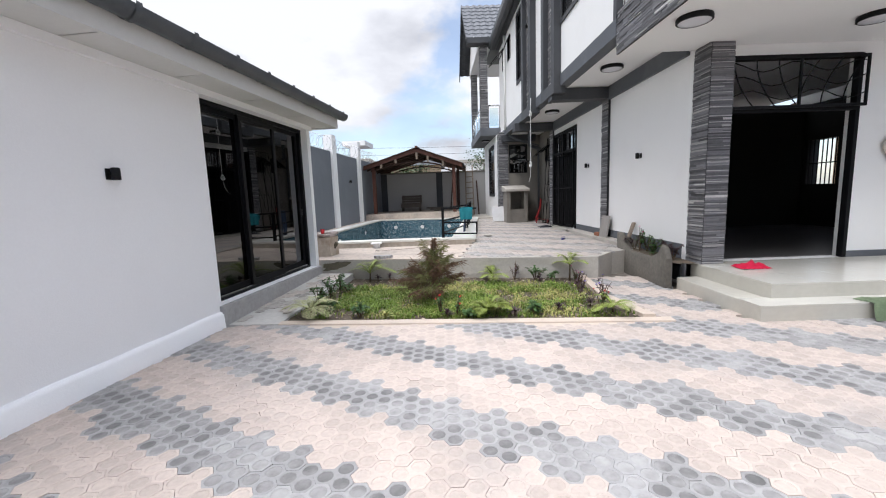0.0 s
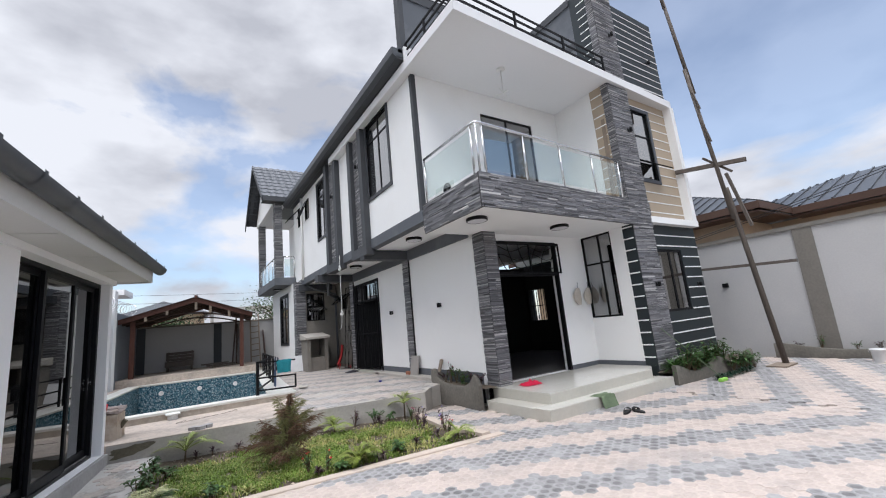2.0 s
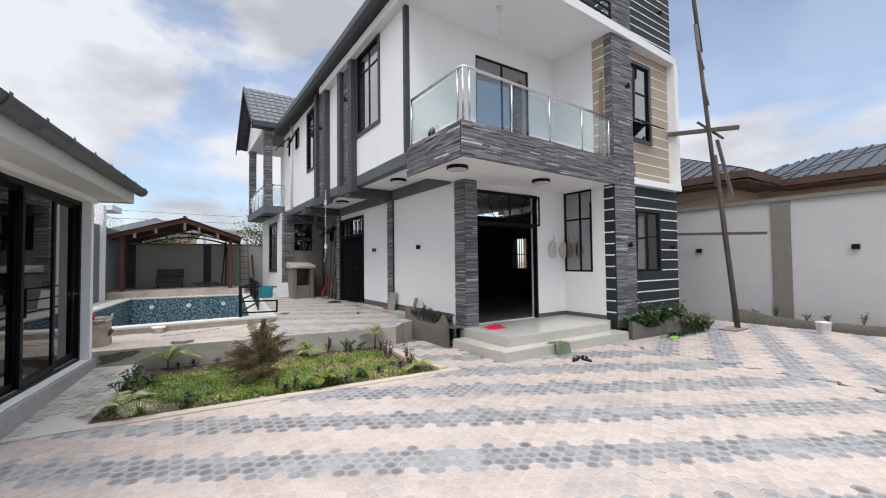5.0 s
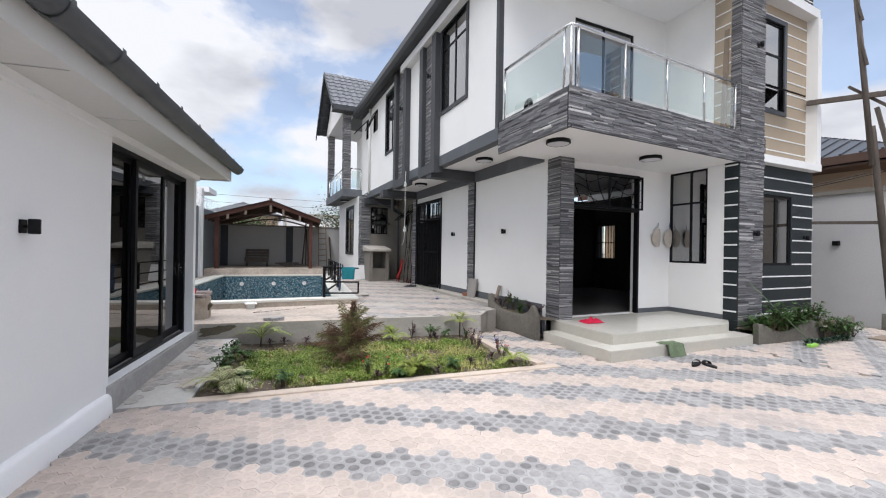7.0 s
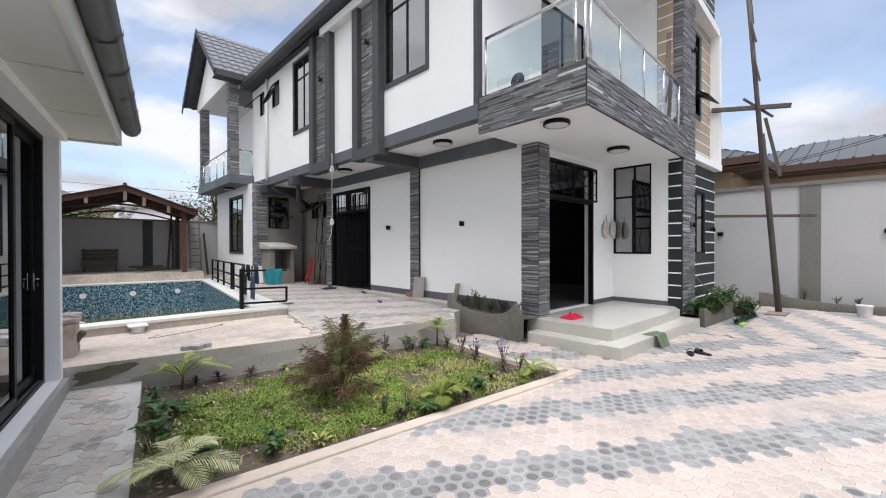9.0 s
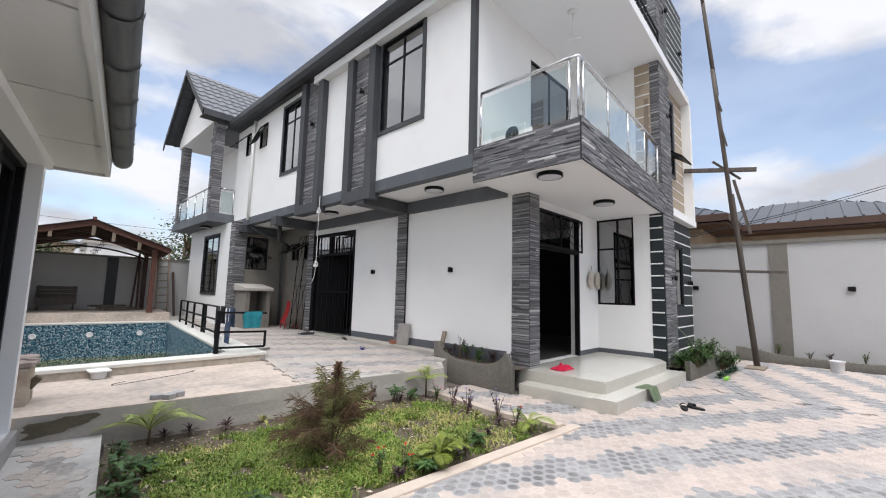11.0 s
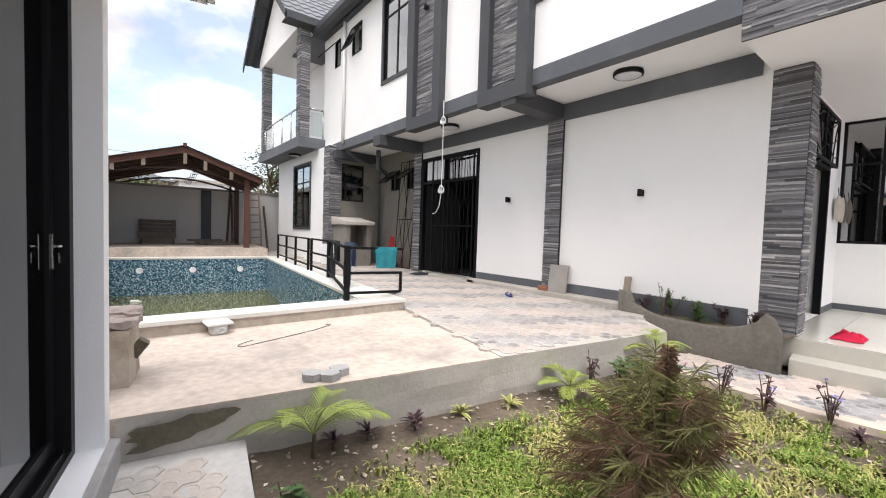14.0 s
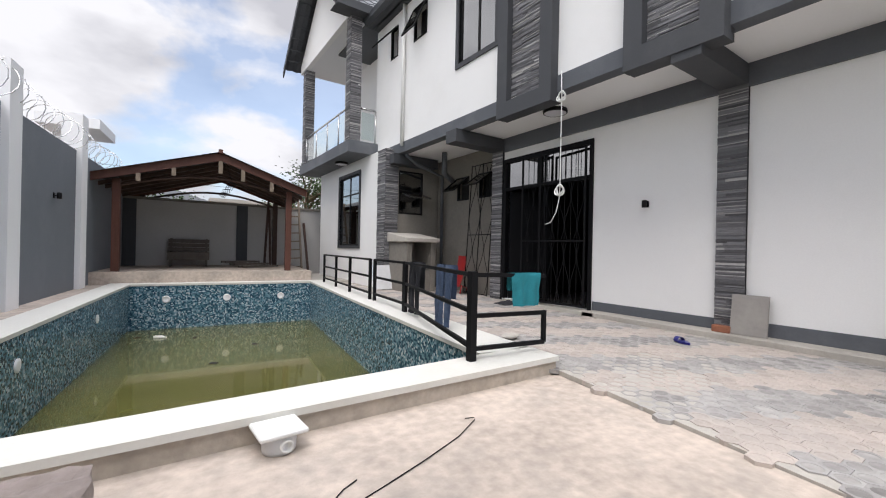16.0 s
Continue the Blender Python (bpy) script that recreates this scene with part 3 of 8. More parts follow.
# paving strip between pool and boundary wall, platform under the pergola
bm = bmesh.new()
box(bm, -PW - 2.0, -PW - 0.42, -0.9, PL + 0.4, -0.06, PZ - 0.03, PM)
solo("pool_side_paving", bm, CONC_SLAB, "paved strip between pool and boundary wall", "paving", kind="structure")
bm = bmesh.new()
box(bm, -PW - 1.6, 0.1, PL + 0.425, PL + 5.0, -0.06, 0.75, PM)
solo("pergola_platform", bm, CONC_SLAB, "raised sandy concrete platform behind the pool", "platform", kind="structure")
bm = bmesh.new()
box(bm, 0.1, 1.6, PL + 0.7, PL + 5.0, -0.06, 0.44, PM)
solo("yard_slab", bm, CONC, "grey concrete beside the platform", "slab", kind="structure")

# ---------- boundary walls ----------
bl = thing("wall_left", at(BW, 0, 0, 0), "grey painted boundary wall with white posts", "wall", kind="structure")
bm = bmesh.new()
box(bm, -0.2, 0, -8.5, 7.6, -0.06, 3.3, BW)
part("wall", bm, WALLGREY, bl)
for y in (-5.9, -2.95, 0.0, 3.2):
    bm = bmesh.new()
    box(bm, -0.24, 0.09, y - 0.2, y + 0.2, -0.06, 4.05 if y > 0 else 3.9, BW)
    part("post", bm, WHITE_L, bl, "white post")
bk = thing("wall_back", (0, 23, 0), "off-white rear boundary wall with grey posts", "wall", kind="structure")
bm = bmesh.new()
box(bm, -4.2, 6.5, 22.9, 23.1, -0.06, 2.78)
# wall white lowered in colour to suit the shade behind the pergola
part("wall", bm, mat("shaded_white_render", (0.46, 0.45, 0.435), 0.9, grain=25, var=0.06, blotch=0.6, stain=0.4, stain_col=(0.42, 0.41, 0.4), bump=0.3, bscale=40), bk)
bm = bmesh.new()
box(bm, -4.2, 6.5, 22.86, 23.14, 2.78, 2.86)
part("coping", bm, CONC_DARK, bk)
for x in (-2.95, 0.13, 3.0):
    bm = bmesh.new()
    box(bm, x - 0.17, x + 0.17, 22.85, 22.9, -0.06, 2.78)
    part("post", bm, GREY, bk, "grey post")
br = thing("wall_right", (12.6, 1, 0), "white rendered boundary wall with raw concrete post and damp patches", "wall", kind="structure")
bm = bmesh.new()
box(bm, 12.6, 12.8, -9, 12, -0.06, 3.34)
RW = mat("patchy_white_render", (0.52, 0.51, 0.5), 0.9, grain=25, var=0.06, blotch=0.5, stain=0.6, stain_col=(0.45, 0.45, 0.46), bump=0.3, bscale=40)
part("wall", bm, RW, br)
bm = bmesh.new()
box(bm, 12.54, 12.86, -9, 12, 3.34, 3.45)
part("coping", bm, CONC_DARK, br)
for y in (-5.2, 3.17, 9.9):
    bm = bmesh.new()
    box(bm, 12.56, 12.6, y - 0.21, y + 0.21, -0.06, 3.34)
    part("post", bm, CONC_DARK, br, "raw concrete post")
bm = bmesh.new()
box(bm, -6, 12.6, -9.2, -9, -0.06, 3.2)
solo("wall_front", bm, RW, "plain white boundary wall behind the yard", "wall", kind="structure")
bm = bmesh.new()
box(bm, -9, -8.8, -9.2, 8, -0.06, 3.2)
solo("wall_far_left", bm, RW, "plain boundary wall behind the side building", "wall", kind="structure")

# ---------- left building ----------
lh = thing("garden_house", at(LB, -2, -5, 0), "low white outbuilding with tinted sliding glass doors and overhanging eave", "building", kind="structure")
bm = bmesh.new()
D0, D1, DZ0, DZ1 = -2.86, -0.12, 0.28, 2.83
holed_wall(bm, "x", -0.3, 0.0, -13.5, 0.0, -0.06, 2.93, [(D0, D1, DZ0, DZ1)], LB)
box(bm, -5.2, -0.3, -0.2, 0.0, -0.06, 2.93, LB)
part("wall", bm, WHITE_L, lh)
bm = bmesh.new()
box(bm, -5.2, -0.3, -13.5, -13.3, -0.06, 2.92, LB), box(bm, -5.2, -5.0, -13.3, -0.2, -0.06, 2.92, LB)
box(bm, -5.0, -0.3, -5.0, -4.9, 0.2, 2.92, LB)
part("inner_wall", bm, DARK_ROOM, lh)
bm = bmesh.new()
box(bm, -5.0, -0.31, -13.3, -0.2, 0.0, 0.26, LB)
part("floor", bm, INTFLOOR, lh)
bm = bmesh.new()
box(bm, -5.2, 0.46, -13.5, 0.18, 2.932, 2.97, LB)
part("ceiling", bm, DARK_ROOM, lh)
# plinth and sill
bm = bmesh.new()
rows = []
for j in range(60):
    y = -13.5 + 10.6 * j / 59
    w = 0.05 + 0.008 * noise.noise(Vector((y * 2, 0, 0)))
    hgt = 0.2 + 0.02 * noise.noise(Vector((y * 1.4, 4, 0)))
    rows.append([at(LB, w + 0.015, y, -0.05), at(LB, w, y, hgt * 0.8), at(LB, 0.02, y, hgt), at(LB, -0.01, y, hgt)])
sheet(bm, rows)
bm.faces.new([bm.verts.new(p) for p in (rows[-1][0], rows[-1][1], rows[-1][2], rows[-1][3], at(LB, -0.01, -2.9, -0.05))])
part("plinth", bm, WHITE_L, lh, "lumpy white plastered plinth")
bm = bmesh.new()
box(bm, -0.29, 0.05, -2.9, 0.02, -0.05, 0.27, LB)
bevelled(bm, 0.012, 2)
part("sill", bm, mat("grey_sill_cement", (0.36, 0.35, 0.34), 0.85, grain=20, var=0.16, blotch=2.2, stain=0.6, stain_col=(0.5, 0.49, 0.47), bump=0.3, bscale=30), lh, "grey cement sill under the doors")
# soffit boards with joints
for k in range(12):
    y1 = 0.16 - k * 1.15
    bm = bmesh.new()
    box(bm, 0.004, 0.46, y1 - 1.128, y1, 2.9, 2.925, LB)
    part("soffit_board", bm, SHADED_SOFFIT, lh)
bm = bmesh.new()
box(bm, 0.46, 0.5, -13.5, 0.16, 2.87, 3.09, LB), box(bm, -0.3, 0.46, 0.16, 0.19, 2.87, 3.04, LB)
part("fascia", bm, SHADED_SOFFIT, lh)
bm = bmesh.new()
box(bm, 0.004, 0.05, -13.5, 0.0, 2.82, 2.898, LB)
part("cornice", bm, WHITE_L, lh)
# half-round gutter with brackets
bm = bmesh.new()
R = 0.098
rows = []
for y in [-13.5 + 13.76 * j / 46 for j in range(47)]:
    rows.append([at(LB, 0.585 + R * math.cos(a), y, 3.12 + R * 1.1 * math.sin(a)) for a in [math.pi + math.pi * k / 12 for k in range(13)]])
sheet(bm, rows)
bm.faces.new([bm.verts.new(p) for p in rows[-1]])
g = part("gutter", bm, PLASTIC_GREY, lh, "dark grey half-round gutter")
for j in range(22):
    bm = bmesh.new()
    y = 0.02 - 0.62 * j
    rows = []
    for yy in (y - 0.03, y + 0.03):
        rows.append([at(LB, 0.585 + (R + 0.008) * math.cos(a), yy, 3.12 + (R * 1.1 + 0.01) * math.sin(a)) for a in [math.pi * 0.95 + math.pi * 1.1 * k / 12 for k in range(13)]])
    sheet(bm, rows)
    part("bracket", bm, PLASTIC_GREY, g)
bm = bmesh.new()
prism(bm, [(-5.4, -13.6), (0.52, -13.6), (0.52, 0.24), (-5.4, 0.24)], 3.1, [3.77, 3.16, 3.16, 3.77], LB)
part("roof", bm, ROOF, lh)
# sliding doors
sd = thing("sliding_door", at(LB, 0, -1.5, DZ0), "black aluminium sliding door with dark tinted glass", "door", kind="structure")
bm = bmesh.new()
for x0, x1, y0, y1, z0, z1 in ((-0.25, -0.12, D0, D0 + 0.06, DZ0, DZ1), (-0.25, -0.12, D1 - 0.06, D1, DZ0, DZ1), (-0.25, -0.12, D0 + 0.06, D1 - 0.06, DZ1 - 0.06, DZ1), (-0.25, -0.12, D0 + 0.06, D1 - 0.06, DZ0, DZ0 + 0.04)):
    box(bm, x0, x1, y0, y1, z0, z1, LB)
part("door_frame", bm, BLACK, sd)
bm = bmesh.new()
for x in (-0.145, -0.195):
    box(bm, x - 0.004, x + 0.004, D0 + 0.06, D1 - 0.06, DZ0 + 0.04, DZ0 + 0.06, LB)
part("track", bm, STEEL, sd)
W = (D1 - D0 - 0.12) / 3
for k, x in enumerate((-0.2, -0.15, -0.2)):
    y0, y1 = D0 + 0.06 + W * k - 0.03, D0 + 0.06 + W * (k + 1) + 0.03
    y0, y1 = max(y0, D0 + 0.06), min(y1, D1 - 0.06)
    bm = bmesh.new()
    s = 0.065
    z0, z1 = DZ0 + 0.05, DZ1 - 0.06
    for a in ((y0, y0 + s, z0, z1), (y1 - s, y1, z0, z1), (y0 + s, y1 - s, z1 - s, z1), (y0 + s, y1 - s, z0, z0 + 0.09)):
        box(bm, x - 0.02, x + 0.02, a[0], a[1], a[2], a[3], LB)
    leaf = part("door_leaf", bm, BLACK, sd)
    bm = bmesh.new()
    box(bm, x - 0.003, x + 0.003, y0 + s - 0.01, y1 - s + 0.01, z0 + 0.08, z1 - s + 0.01, LB)
    part("pane", bm, GLASS_DARK, leaf).visible_shadow = False
    if k == 2:
        bm = bmesh.new()
        box(bm, x + 0.02, x + 0.03, y1 - 0.045, y1 - 0.02, 1.25, 1.42, LB)
        tube(bm, [at(LB, x + 0.03, y1 - 0.033, 1.36), at(LB, x + 0.06, y1 - 0.033, 1.36)], 0.006)
        box(bm, x + 0.05, x + 0.054, y1 - 0.05, y1 - 0.016, 1.28, 1.33, LB)
        part("lock", bm, STEEL, leaf, "small lock with a hanging key")

# ---------- main house ----------
house = thing("main_house", (4.02, 6.5, 0), "two-storey white house with grey stone cladding, balcony and roof terrace", "house", kind="structure")
XW, XU, YF, YB = 4.02, 2.82, 6.3, 4.5
SOF, PORCH = 3.86, 3.6
# ground floor walls
bm = bmesh.new()
holed_wall(bm, "x", XW, XW + 0.2, 6.5, 14.3, -0.06, SOF, [(11.74, 13.95, 0.42, 3.4)])
holed_wall(bm, "y", YF, YF + 0.2, 4.2, 7.47, -0.06, 3.62, [(4.4, 6.44, 0.36, 3.44)])
holed_wall(bm, "x", 7.47, 7.67, 5.0, YF + 0.2, -0.06, 3.62, [(5.42, 6.3, 1.5, 3.58)])
holed_wall(bm, "x", 2.62, 2.82, 16.9, 22.2, -0.06, 4.02, [(18.6, 20.2, 1.5, 3.62)])
part("ground_floor_wall", bm, WHITE, house)
bm = bmesh.new()
holed_wall(bm, "y", 4.95, 5.15, 7.67, 10.65, -0.06, 3.7, [(8.6, 9.75, 1.48, 3.05)])
holed_wall(bm, "x", 10.5, 10.65, 5.15, 12, -0.06, 3.7, [(10.55, 11.4, 1.5, 2.7)])
part("tower_wall", bm, DARKSLAT, house, "charcoal wall panel")
for zc in [0.42 + 0.272 * k for k in range(12)]:
    bm = bmesh.new()
    if 1.44 < zc < 3.09:
        box(bm, 9.79, 10.65, 4.936, 4.947, zc - 0.015, zc + 0.015)
        box(bm, 8.28, 8.56, 4.936, 4.947, zc - 0.015, zc + 0.015)
    else:
        box(bm, 8.28, 10.65, 4.936, 4.947, zc - 0.015, zc + 0.015)
    part("white_strip", bm, WHITELINE, house)
bm = bmesh.new()
box(bm, 7.458, 7.47, 4.97, 5.06, 0.36, 3.6), box(bm, 7.458, 7.466, 4.78, 4.97, 0.0, 3.6)
part("dark_panel", bm, DARKSLAT, house)
for zc in [0.55 + 0.272 * k for k in range(12)]:
    bm = bmesh.new()
    box(bm, 7.448, 7.457, 4.8, 5.06, zc - 0.015, zc + 0.015)
    part("white_strip", bm, WHITELINE, house)
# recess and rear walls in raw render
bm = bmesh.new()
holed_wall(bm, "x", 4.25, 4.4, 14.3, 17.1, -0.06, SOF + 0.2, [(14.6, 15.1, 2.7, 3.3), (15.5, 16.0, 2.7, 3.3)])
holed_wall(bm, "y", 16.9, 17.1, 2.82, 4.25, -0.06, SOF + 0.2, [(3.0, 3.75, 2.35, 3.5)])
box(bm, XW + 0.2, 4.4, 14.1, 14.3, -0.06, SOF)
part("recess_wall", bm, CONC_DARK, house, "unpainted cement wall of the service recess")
# interior partitions, coloured near black so that openings look into dark rooms
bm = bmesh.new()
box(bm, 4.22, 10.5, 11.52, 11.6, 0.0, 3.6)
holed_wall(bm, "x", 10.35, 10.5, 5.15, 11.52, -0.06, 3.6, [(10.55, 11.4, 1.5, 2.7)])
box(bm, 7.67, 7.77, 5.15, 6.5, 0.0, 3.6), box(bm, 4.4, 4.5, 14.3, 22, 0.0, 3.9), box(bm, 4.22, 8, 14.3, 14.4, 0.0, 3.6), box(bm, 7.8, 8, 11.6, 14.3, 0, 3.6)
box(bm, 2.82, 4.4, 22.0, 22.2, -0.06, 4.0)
part("inner_wall", bm, DARK_ROOM, house)
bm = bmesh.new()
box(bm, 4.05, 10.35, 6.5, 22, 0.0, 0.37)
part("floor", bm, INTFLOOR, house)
# overhang soffit, beams
bm = bmesh.new()
box(bm, XU + 0.01, 10.0, 6.5, 17.95, SOF, 4.05)
part("overhang_slab", bm, CEIL, house)
bm = bmesh.new()
box(bm, XW - 0.05, XW, 6.6, 14.3, 3.57, SOF - 0.003)
box(bm, XU - 0.012, XU + 0.2, 6.5, 17.9, SOF - 0.01, 4.1)
part("band", bm, GREY_M, house, "grey painted band and wall beam")
for y0, y1 in ((9.5, 9.82), (13.95, 14.3), (16.6, 17.0)):
    bm = bmesh.new()
    box(bm, XU - 0.14, XW, y0, y1, 3.6, SOF - 0.012)
    part("cross_beam", bm, GREY, house, "dark grey beam under the overhang")
# plinth
bm = bmesh.new()
box(bm, XW - 0.012, XW, 6.6, 9.5, 0.0, 0.62), box(bm, XW - 0.012, XW, 9.85, 11.72, 0.0, 0.6), box(bm, 6.44, 7.458, YF - 0.012, YF, 0.36, 0.46), box(bm, 7.458, 7.47, 5.065, YF - 0.012, 0.36, 0.46)
part("plinth", bm, GREY_M, house, "grey painted plinth")
bm = bmesh.new()
box(bm, 3.72, XW, 8.15, 11.72, 0.3, 0.455)
bevelled(bm, 0.01)
part("footing", bm, CONC, house, "low cement kerb along the wall")
# upper floor
bm = bmesh.new()
WINA, WINB = (7.86, 9.2, 5.2, 7.25), (12.98, 14.1, 5.2, 7.25)
holed_wall(bm, "x", XU, XU + 0.2, 6.5, 18.0, 4.05, 7.5, [WINA, WINB, (15.35, 15.95, 6.4, 7.2), (16.75, 17.15, 6.4, 7.2)])
holed_wall(bm, "y", 6.5, 6.7, XU + 0.2, 7.47, 4.05, 7.26, [(4.7, 6.45, 4.2, 6.72)])
holed_wall(bm, "x", 7.47, 7.67, 5.0, 6.7, 4.05, 7.26)
box(bm, 3.6, 3.8, 18.0, 22.6, 4.2, 7.8)
box(bm, XU + 0.2, 3.6, 17.8, 18.0, 4.05, 7.8)
part("upper_wall", bm, WHITE, house)
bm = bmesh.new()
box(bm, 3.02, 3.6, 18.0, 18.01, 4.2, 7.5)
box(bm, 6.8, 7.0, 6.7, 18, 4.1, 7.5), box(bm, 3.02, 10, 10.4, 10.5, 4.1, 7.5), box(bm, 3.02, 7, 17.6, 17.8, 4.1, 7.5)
part("inner_wall", bm, DARK_ROOM, house)
bm = bmesh.new()
box(bm, XU - 0.012, XU + 0.09, 6.488, 6.6, 4.1, 7.5)
part("corner_trim", bm, GREY, house, "dark grey corner trim")
# balcony slab
bm = bmesh.new()
prism(bm, [(XU + 0.02, YB + 0.03), (7.47, 4.82), (7.47, 6.5), (XU + 0.02, 6.5)], PORCH, 4.18)
part("balcony_slab", bm, CEIL, house)
bm = bmesh.new()
cladding(bm, "-y", 0, 0, 5.59, PORCH - 0.02, 4.2, RNG, m=pose(XU - 0.02, YB + 0.03, 0, 0, 0, 2.85))
cladding(bm, "-x", XU + 0.02, YB + 0.02, 6.5, PORCH - 0.02, 4.2, RNG)
tagged(part("balcony_cladding", bm, CLAD, house, "grey split-stone cladding on the balcony edge"), kind="stuff")
# front pillar, intermediate pilasters, rear pilasters
bm = bmesh.new()
cladding(bm, "-x", 4.05, 6.13, 6.6, 0.36, PORCH, RNG)
cladding(bm, "-y", 6.13, 4.05, 4.38, 0.36, PORCH, RNG)
box(bm, 4.055, 4.38, 6.135, 6.58, 0.35, PORCH, None, 2)
tagged(part("front_pillar", bm, CLAD, house, "square pillar clad in grey split stone"), kind="stuff")
for y0, y1 in ((9.5, 9.83), (13.98, 14.3)):
    bm = bmesh.new()
    cladding(bm, "-x", 3.975, y0, y1, 0.36, 3.6, RNG)
    box(bm, 3.98, XW, y0, y1, 0.3, 3.6, None, 2)
    tagged(part("pilaster", bm, CLAD, house, "narrow pilaster clad in grey split stone"), kind="stuff")
bm = bmesh.new()
cladding(bm, "-x", 2.59, 16.86, 17.3, 0.36, 4.0, RNG)
cladding(bm, "-y", 16.86, 2.59, 2.95, 0.36, 4.0, RNG)
box(bm, 2.595, 2.95, 16.87, 17.3, 0.0, 4.0, None, 2)
tagged(part("pilaster", bm, CLAD, house, "corner pilaster clad in grey split stone"), kind="stuff")
# tower pillar
bm = bmesh.new()
for z0, z1 in ((0.0, 7.26), (7.47, 10.3)):
    cladding(bm, "-y", 4.78, 7.47, 8.28, z0, z1, RNG)
    cladding(bm, "-x", 7.47, 4.78, 4.96, max(z0, 3.6), z1, RNG)
    box(bm, 7.475, 8.28, 4.785, 4.94, z0, z1, None, 2)
tagged(part("tower_pillar", bm, CLAD, house, "tall pillar clad in grey split stone"), kind="stuff")
# tower upper storey
bm = bmesh.new()
holed_wall(bm, "y", 5.0, 5.18, 8.28, 10.42, 3.7, 7.26, [(8.55, 9.45, 4.95, 6.92)])
box(bm, 7.455, 7.47, 4.965, 5.3, 4.2, 7.26)
part("tower_upper_wall", bm, TAN, house, "tan rendered wall with white strips")
for zc in [4.05 + 0.272 * k for k in range(12)]:
    bm = bmesh.new()
    if 4.85 < zc < 7.0:
        box(bm, 9.55, 10.42, 4.988, 4.999, zc - 0.013, zc + 0.013)
    else:
        box(bm, 8.28, 10.42, 4.988, 4.999, zc - 0.013, zc + 0.013)
    box(bm, 7.445, 7.454, 4.97, 5.28, zc - 0.013, zc + 0.013)
    part("white_strip", bm, WHITELINE, house)
bm = bmesh.new()
box(bm, 10.42, 10.6, 4.78, 5.6, 3.84, 7.26), box(bm, 8.29, 10.6, 4.76, 5.0, 3.68, 3.84)
part("white_frame", bm, WHITE, house, "projecting white frame and sill")
bm = bmesh.new()
box(bm, 10.45, 10.6, 5.6, 12, 3.7, 7.26)
part("tower_side_wall", bm, WHITE, house)
# narrow board leaning in the balcony corner
bm = bmesh.new()
bar_m = pose(7.36, 5.0, 4.2, 0, 3, 0)
box(bm, -0.02, 0.02, 0.0, 0.1, 0.0, 2.9, bar_m)
th = thing("timber_board", (7.36, 5.05, 4.2), "narrow raw timber board leaning in the balcony corner", "board")
part("board", bm, WOOD, th)
# roof slab, terrace
bm = bmesh.new()
prism(bm, [(2.62, 4.48), (10.55, 4.8), (10.55, 12), (2.62, 12)], 7.262, 7.47)
part("roof_slab", bm, CEIL, house, "white flat roof slab")
bm = bmesh.new()
holed_wall(bm, "y", 4.92, 5.06, 8.28, 10.5, 7.47, 10.05)
box(bm, 7.47, 7.61, 4.95, 5.45, 7.47, 10.2), box(bm, 10.36, 10.5, 5.06, 9, 7.47, 10.05)
part("parapet", bm, DARKSLAT, house, "charcoal parapet")
for zc in [7.68 + 0.215 * k for k in range(11)]:
    bm = bmesh.new()
    box(bm, 8.28, 10.5, 4.908, 4.918, zc - 0.011, zc + 0.011)
    part("white_strip", bm, WHITELINE, house)
    bm = bmesh.new()
    box(bm, 7.458, 7.468, 4.97, 5.25, zc - 0.011, zc + 0.011)
    part("white_strip", bm, WHITELINE, house)
bm = bmesh.new()
box(bm, 7.47, 7.61, 5.45, 9.0, 7.47, 10.0), box(bm, 4.2, 7.47, 8.9, 9.05, 7.47, 9.0), box(bm, 2.7, 4.2, 6.5, 6.62, 7.47, 9.2)
part("terrace_wall", bm, GREY_M, house)
bm = bmesh.new()
box(bm, 7.42, 7.64, 5.45, 9.05, 10.0, 10.2), box(bm, 7.45, 7.468, 5.45, 9.0, 8.7, 8.9), box(bm, 4.15, 7.42, 8.86, 9.1, 9.0, 9.25)
box(bm, 2.68, 4.25, 6.47, 6.65, 9.2, 9.42), box(bm, 2.62, 2.74, 6.46, 6.66, 7.47, 9.42), box(bm, 4.15, 4.35, 8.84, 9.1, 7.47, 9.42)
part("terrace_coping", bm, GREY, house)
# fins with cladding
for y0, y1 in ((9.28, 10.4), (11.55, 12.75)):
    bm = bmesh.new()
    zb = 3.7
    box(bm, XU - 0.16, XU, y0, y0 + 0.24, zb, 7.5), box(bm, XU - 0.16, XU, y1 - 0.24, y1, zb, 7.5), box(bm, XU - 0.16, XU, y0 + 0.24, y1 - 0.24, zb, zb + 0.26)
    box(bm, XU - 0.157, XU + 0.1, y0 + 0.003, y1 - 0.003, zb + 0.003, SOF)
    fin = part("fin_frame", bm, GREY, house, "dark grey projecting fin frame")
    bm = bmesh.new()
    cladding(bm, "-x", XU - 0.03, y0 + 0.245, y1 - 0.245, zb + 0.265, 7.5, RNG)
    tagged(part("fin_cladding", bm, CLAD, fin, "grey split stone"), kind="stuff")
